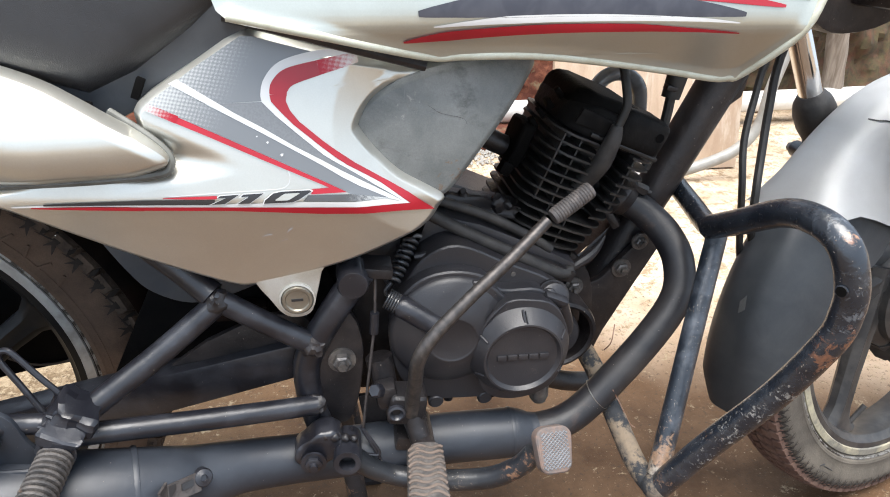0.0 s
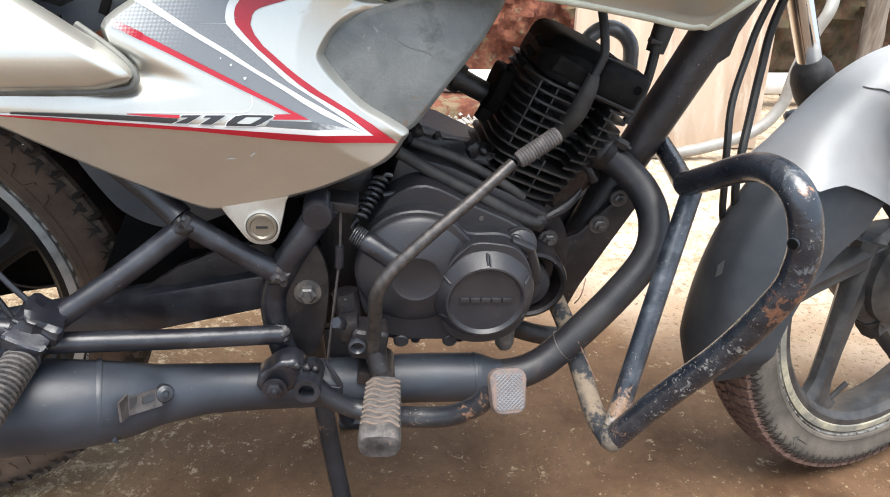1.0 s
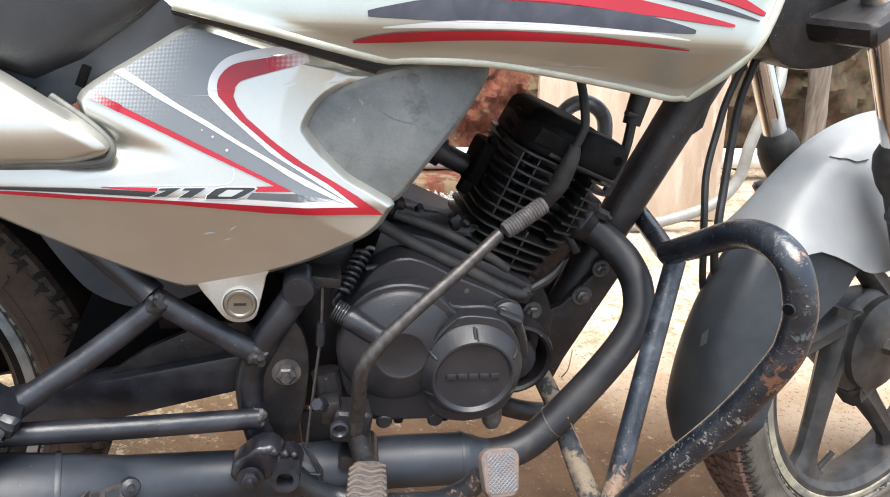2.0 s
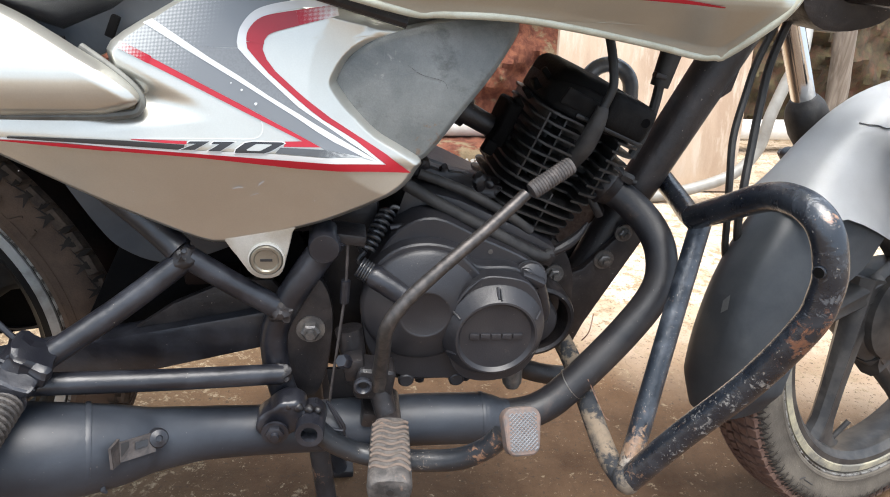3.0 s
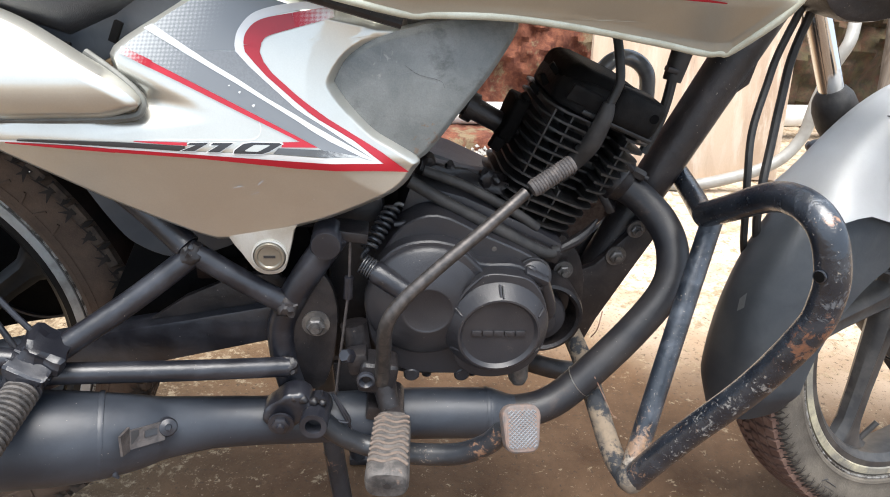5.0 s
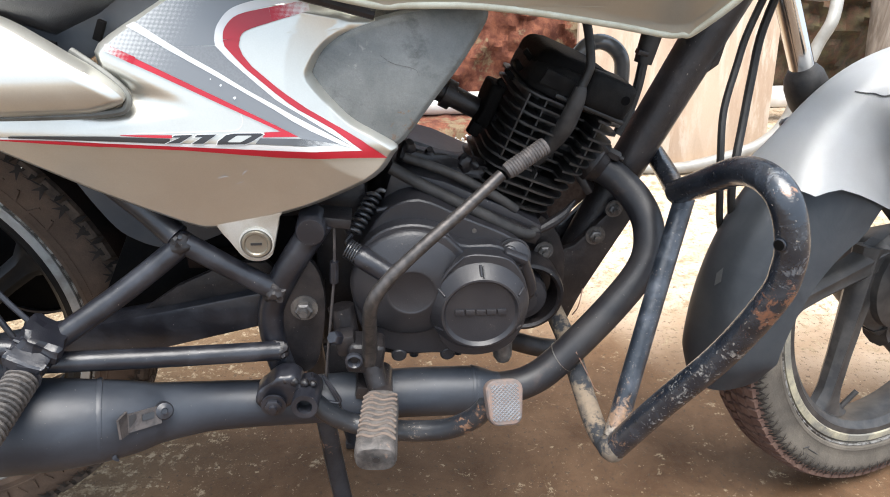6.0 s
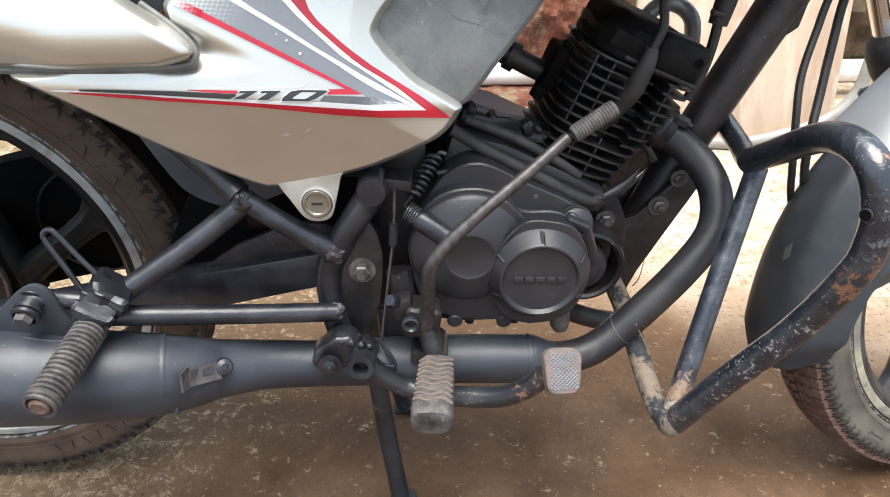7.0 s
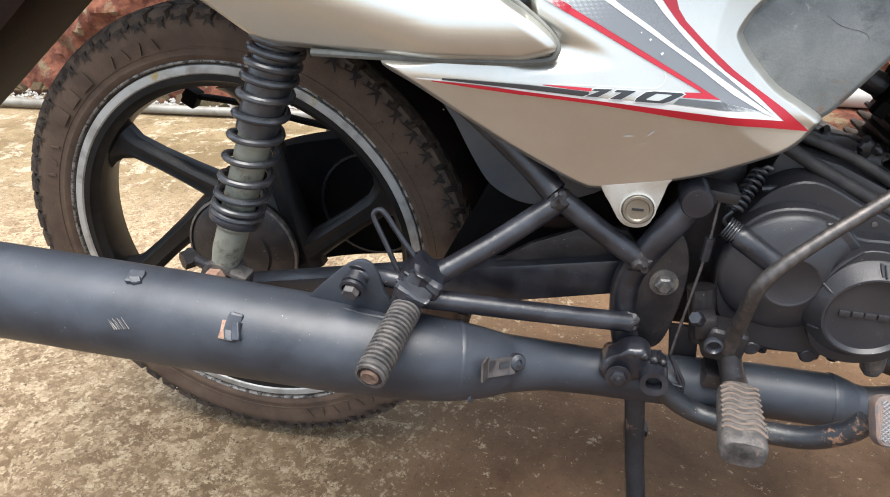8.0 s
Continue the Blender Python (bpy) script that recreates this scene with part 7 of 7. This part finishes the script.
part("flange_ear", cyl(lumpy(box((-0.060, -0.044, 0.082), (0.012, 0.014, 0.014), (0, 10, 0), w=0.003), 0.0015, 4, 1), BASE), DEEP_BLACK, intake)
part("plug_cap", tube([(0.738, -0.062, 0.515), (0.7465, -0.070, 0.530), (0.7550, -0.078, 0.545), (0.7610, -0.086, 0.560), (0.7665, -0.0900, 0.580), (0.7690, -0.0905, 0.590), (0.7700, -0.0905, 0.598)], [0.0084, 0.0090, 0.0095, 0.0094, 0.0084, 0.0072, 0.0054], 18, 5), RUBBER, bike, "rubber spark plug cap")
part("plug_lead", tube([(0.770, -0.0905, 0.595), (0.7755, -0.0895, 0.608), (0.778, -0.088, 0.620), (0.7755, -0.081, 0.643), (0.772, -0.066, 0.670), (0.775, -0.04, 0.70)], 0.0043, 12), CABLE, bike)
part("coil_lead", tube([(0.872, -0.02, 0.69), (0.862, -0.025, 0.650), (0.8525, -0.028, 0.606)], [0.012, 0.0115, 0.0095], 14), CABLE, bike)
part("coil_lead", tube([(0.853, -0.028, 0.608), (0.850, -0.03, 0.582), (0.844, -0.032, 0.558), (0.832, -0.036, 0.532)], 0.0052, 10), CABLE, bike)
part("cable_clip", box((0.848, -0.034, 0.618), (0.012, 0.010, 0.005), (0, 15, 0), w=0.001), BLACK_DUSTY, bike)
part("air_hose", tube([(0.800, 0.080, 0.560), (0.806, 0.080, 0.580), (0.815, 0.080, 0.594), (0.825, 0.080, 0.604), (0.840, 0.080, 0.608), (0.856, 0.080, 0.602), (0.867, 0.080, 0.590), (0.871, 0.080, 0.573), (0.872, 0.080, 0.549), (0.868, 0.080, 0.52)], 0.0092, 24), HOSE_GREY, bike, "glossy grey hose bend beside the cylinder")

# kick starter
kick = part("kick_lever", tube([(0.560, -0.178, 0.352), (0.561, -0.184, 0.372), (0.562, -0.196, 0.400), (0.564, -0.205, 0.430), (0.577, -0.204, 0.453), (0.607, -0.195, 0.480), (0.647, -0.182, 0.511), (0.683, -0.167, 0.539)],
                               [0.0090, 0.0074, 0.0068, 0.0066, 0.0062, 0.0058, 0.0056, 0.0054], 18, 6), KICK, bike, "worn dark steel kick-start lever")
K0, K1 = Vector((0.686, -0.1665, 0.540)), Vector((0.7225, -0.157, 0.5617))
ka, KL = (K1 - K0).normalized(), (K1 - K0).length
prof = [(0, 0.002), (0.0068, 0.002), (0.0076, 0.004)]
for k in range(13):
    h = 0.005 + k * (KL - 0.008) / 13
    w = (KL - 0.008) / 13
    prof += [(0.0074, h), (0.0080, h + 0.3 * w), (0.0080, h + 0.7 * w), (0.0074, h + w)]
prof += [(0.0081, KL - 0.002), (0.0070, KL + 0.001), (0, KL + 0.002)]
part("kick_rubber", lathe(prof, K0, ka, 24), KICK_RUBBER, kick, "ribbed worn rubber sleeve")
boss = part("kick_boss", join(join(box((0.5565, -0.170, 0.356), (0.036, 0.030, 0.034), (0, 8, 0), w=0.007, seg=3), box((0.5380, -0.170, 0.370), (0.020, 0.020, 0.022), (0, -10, 0), w=0.004)),
                              tube([(0.561, -0.172, 0.352), (0.5645, -0.180, 0.336), (0.5685, -0.188, 0.322)], [0.0125, 0.0105, 0.0098], 16)), BLACK_DUSTY, bike, "dusty black kick starter boss")
part("boss_bolt", lathe([(0, 0), (0.0068, 0), (0.0068, 0.009), (0.0056, 0.0105), (0, 0.0105)], (0.5310, -0.176, 0.3775), (-0.5, -0.6, 0.6), 6), BLACK, boss)
part("boss_ring", lathe([(0.004, 0.0), (0.0085, 0.0), (0.0085, 0.004), (0.0065, 0.005), (0.0045, 0.002)], (0.5455, -0.1845, 0.3585), n=20, closed=True), BLACK, boss)
part("engine_sleeve", tube([(0.533, -0.145, 0.395), (0.538, -0.15, 0.365), (0.54, -0.150, 0.34)], [0.013, 0.012, 0.010], 16), BLACK_DUSTY, bike)

# rear brake switch with its springs
sw = part("brake_switch", tube([(0.546, -0.146, 0.4575), (0.553, -0.149, 0.4535), (0.556, -0.150, 0.452), (0.587, -0.160, 0.434)], [0.008, 0.0085, 0.0108, 0.0105], 18, 3), BLACK, bike, "black brake light switch with a spring")


def spring(a, b, r, turns, wire):
    a, b = Vector(a), Vector(b)
    d = (b - a).normalized()
    s = d.orthogonal().normalized()
    u = d.cross(s)
    n = turns * 14
    return tube([a + (b - a) * i / n + (s * math.cos(2 * math.pi * i / 14) + u * math.sin(2 * math.pi * i / 14)) * r for i in range(n + 1)], wire, 8, 1)


part("switch_spring", spring((0.543, -0.145, 0.459), (0.553, -0.149, 0.4535), 0.0090, 5, 0.0011), SPRING, sw)
part("return_spring", spring((0.571, -0.106, 0.4985), (0.548, -0.136, 0.470), 0.0065, 8, 0.0019), SPRING, bike, "small black coil spring")
part("spring_end", tube([(0.571, -0.106, 0.4985), (0.575, -0.106, 0.502), (0.580, -0.105, 0.500)], 0.0022, 8), STEEL_WORN, bike)
part("spring_end", tube([(0.548, -0.136, 0.470), (0.542, -0.137, 0.462), (0.546, -0.138, 0.456)], 0.0022, 8), SPRING, bike)
part("switch_wire", tube([(0.532, -0.152, 0.487), (0.530, -0.154, 0.440), (0.525, -0.156, 0.400), (0.518, -0.157, 0.345), (0.515, -0.158, 0.320)], 0.0014, 6), BRACKET, bike)
part("wire_sleeve", tube([(0.5305, -0.154, 0.450), (0.529, -0.1545, 0.428)], 0.0042, 10), BLACK, bike)
part("panel_hinge", box((0.533, -0.140, 0.490), (0.030, 0.03, 0.010), (0, 8, 0), w=0.002), BLACK_DUSTY, bike)

# foot controls
hang = part("step_bracket", lumpy(prism(round_outline([(0.4495, 0.319), (0.4525, 0.330), (0.462, 0.337), (0.475, 0.3465), (0.488, 0.345), (0.495, 0.335), (0.492, 0.318), (0.480, 0.3085), (0.463, 0.304), (0.453, 0.309)], 4), -0.191, -0.166, 0.004, 3), 0.0026, 2), BLACK, bike, "lumpy black step bracket")
for k, (x, z, r) in enumerate(((0.478, 0.3415, 0.0044), (0.488, 0.3395, 0.0052), (0.497, 0.3365, 0.0046), (0.505, 0.3350, 0.0040), (0.487, 0.326, 0.0040))):
    weld((x, -0.1885, z), r, 20 + k, hang)
bolt((0.4665, -0.194, 0.3165), 0.0078, hang, mat=BLACK, h=0.006)
part("step_tube", lathe([(0.0075, -0.03), (0.0075, 0.012), (0.0125, 0.012), (0.0130, 0.010), (0.0130, -0.03)], (0.4980, -0.196, 0.3215), (-0.05, -0.95, 0.1), 28, closed=True), BLACK, hang, "open black tube end")
part("tube_dark", lathe([(0, 0), (0.0078, 0), (0, 0.0005)], (0.4980, -0.194, 0.3215), (-0.05, -0.95, 0.1), 20), DECAL_BLACK, hang)
part("loop_wire", tube([(0.503, -0.172, 0.336), (0.506, -0.176, 0.310), (0.520, -0.178, 0.303), (0.529, -0.178, 0.305), (0.513, -0.172, 0.332), (0.528, -0.178, 0.300), (0.531, -0.176, 0.282)], 0.0016, 8, 6), BLACK, hang)
bar = part("brake_lever", tube([(0.503, -0.180, 0.306), (0.520, -0.182, 0.290), (0.545, -0.182, 0.276), (0.576, -0.195, 0.278), (0.608, -0.205, 0.283), (0.636, -0.214, 0.292), (0.658, -0.221, 0.309), (0.670, -0.224, 0.326)], 0.0103, 18), LEVER, bike, "black rear brake lever rusting towards its pad")
PADM = pose(0.6840, -0.234, 0.3385, -34, 3, 6)
corner = [(sx * (0.0170 - 0.010) + 0.010 * math.cos(radians(a0 + 18 * k)), sz * (0.0212 - 0.010) + 0.010 * math.sin(radians(a0 + 18 * k))) for sx, sz, a0 in ((1, 1, 0), (-1, 1, 90), (-1, -1, 180), (1, -1, 270)) for k in range(6)]
pad = prism(corner, -0.007, 0.007, 0.0035, 3)
for v in pad.verts:
    v.co.x *= 1 + 0.06 * math.copysign(1, v.co.z)
bmesh.ops.transform(pad, matrix=PADM, verts=pad.verts)
brake_pad = part("brake_pad", pad, PAD_PINK, bike, "worn brake pedal pad with a diamond tread")
part("pad_face", (lambda b: (bmesh.ops.transform(b, matrix=PADM @ Matrix.Translation((0, -0.0062, 0.0004)), verts=b.verts), b)[1])(prism([(x * 0.84, z * 0.84) for x, z in corner], -0.0011, 0.0011, 0.0006)), PAD_PINK, brake_pad)
for lean in (0.9, -0.9):
    for i in range(-7, 8):
        # one slanting rib across the face, cut off at the face's edge; the two sets cross in diamonds
        c = 0.0036 * i
        ends = [u for u in (k * 0.0005 for k in range(-60, 61)) if abs(u) < 0.0132 and abs(lean * u + c) < 0.0168]
        if len(ends) < 6:
            continue
        rib = tube([(u, -0.0073, lean * u + c) for u in (ends[0], (ends[0] + ends[-1]) / 2, ends[-1])], [0.0005, 0.0008, 0.0005], 6, 2)
        bmesh.ops.transform(rib, matrix=PADM, verts=rib.verts)
        part("tread_rib", rib, PAD_METAL, brake_pad)

# rider's foot peg, pointing at the viewer's side
PEG0, PEG1 = Vector((0.5700, -0.2030, 0.3225)), Vector((0.5635, -0.2810, 0.3235))
pa = (PEG1 - PEG0).normalized()
PEGM = Matrix.Translation(PEG0) @ Matrix(((1, -0.077, 0), (-0.077, -1, 0), (0, 0, 1))).to_4x4()
bm = bmesh.new()
rings = []
NR = 66
for i in range(NR + 1):
    u = i / NR
    w = 0.0172 + 0.0018 * u if u > 0.04 else 0.0150
    tt = 0.0122 + 0.0022 * u
    row = []
    for k in range(24):
        a = 2 * math.pi * k / 24
        c, s = math.cos(a), math.sin(a)
        x = w * math.copysign(abs(c) ** 0.55, c)
        z = tt * math.copysign(abs(s) ** 0.7, s)
        if u > 0.90:
            e = math.sqrt(max(0.0, 1 - ((u - 0.90) / 0.115) ** 2))
            x, z = x * (0.72 + 0.28 * e), z * (0.66 + 0.34 * e)
        row.append(bm.verts.new((x, 0.079 * u, z)))
    rings.append(row)
for a, b in zip(rings, rings[1:]):
    for k in range(24):
        bm.faces.new((a[k], a[(k + 1) % 24], b[(k + 1) % 24], b[k]))
bm.faces.new(rings[0])
bm.faces.new(rings[-1])
bmesh.ops.transform(bm, matrix=PEGM, verts=bm.verts)
peg = part("foot_peg", bm, PEG_RUBBER, bike, "worn rubber foot peg with wavy ribs", sharp=50)
for k in range(9):
    y = 0.006 + 0.0072 * k
    w = 0.0164 + 0.0018 * y / 0.079
    line = []
    for j in range(15):
        v = -1 + j / 7
        line.append(PEGM @ Vector((0.94 * w * v, y + 0.0019 * math.sin(v * 4.7 + 0.35 * k), (0.0118 + 0.028 * y) * (1 - 0.22 * abs(v) ** 5))))
    part("peg_rib", add_tube(bmesh.new(), line, 0.0016, 8, 1), PEG_RIB, peg, "worn brown rib")
part("peg_hole", lathe([(0, 0), (0.003, 0), (0.0032, 0.0006), (0, 0.0006)], PEG1 + Vector((0.001, -0.0012, -0.001)), pa, 12), DECAL_BLACK, peg)
part("peg_mount", join(tube([(0.572, -0.150, 0.318), (0.571, -0.208, 0.322)], 0.0105, 14), box((0.555, -0.165, 0.312), (0.02, 0.03, 0.016), (0, 10, 0), w=0.003)), BLACK_DUSTY, bike)
part("peg_bar", tube([(0.46, -0.13, 0.262), (0.52, -0.13, 0.262), (0.575, -0.14, 0.30)], 0.010, 12), BLACK_DUSTY, bike)
part("heat_plate", prism([(0.512, 0.345), (0.54, 0.345), (0.545, 0.29), (0.52, 0.285)], -0.140, -0.135, 0.001), BLACK_DUSTY, bike)

# centre stand
RIGHT_LEG = [(0.492, -0.062, 0.300), (0.500, -0.066, 0.200), (0.511, -0.075, 0.105), (0.526, -0.088, 0.006)]
stand = part("centre_stand", join(tube(RIGHT_LEG, 0.0118, 14), tube([(x, -y, z) for x, y, z in RIGHT_LEG], 0.0118, 14)), STAND, bike, "black scuffed centre stand")
part("stand_tube", tube([(0.492, -0.075, 0.300), (0.492, 0.075, 0.300)], 0.013, 14), BLACK_DUSTY, stand)
for y in (-0.089, 0.089):
    part("stand_foot", box((0.529, y, 0.006), (0.034, 0.026, 0.012), w=0.004), BLACK_DUSTY, stand)
part("stand_tab", lathe([(0, -0.01), (0.010, -0.01), (0.010, 0.01), (0, 0.01)], (0.470, -0.03, 0.222), n=14), RUSTY, stand)

# control cables by the fork
part("control_cable", tube([(1.02, 0.03, 0.72), (0.994, 0.030, 0.633), (0.982, 0.020, 0.591), (0.967, 0.000, 0.546), (0.963, -0.020, 0.501), (0.972, -0.020, 0.453), (0.990, -0.010, 0.398), (1.04, 0.02, 0.34), (1.14, 0.05, 0.31)], 0.0042, 10), CABLE, bike)
part("control_cable", tube([(1.03, 0.03, 0.72), (1.010, 0.030, 0.633), (1.003, 0.020, 0.579), (0.993, 0.000, 0.527), (0.983, -0.020, 0.487), (0.989, -0.020, 0.439), (1.02, 0.0, 0.38), (1.10, 0.05, 0.34)], 0.0048, 10), CABLE, bike)
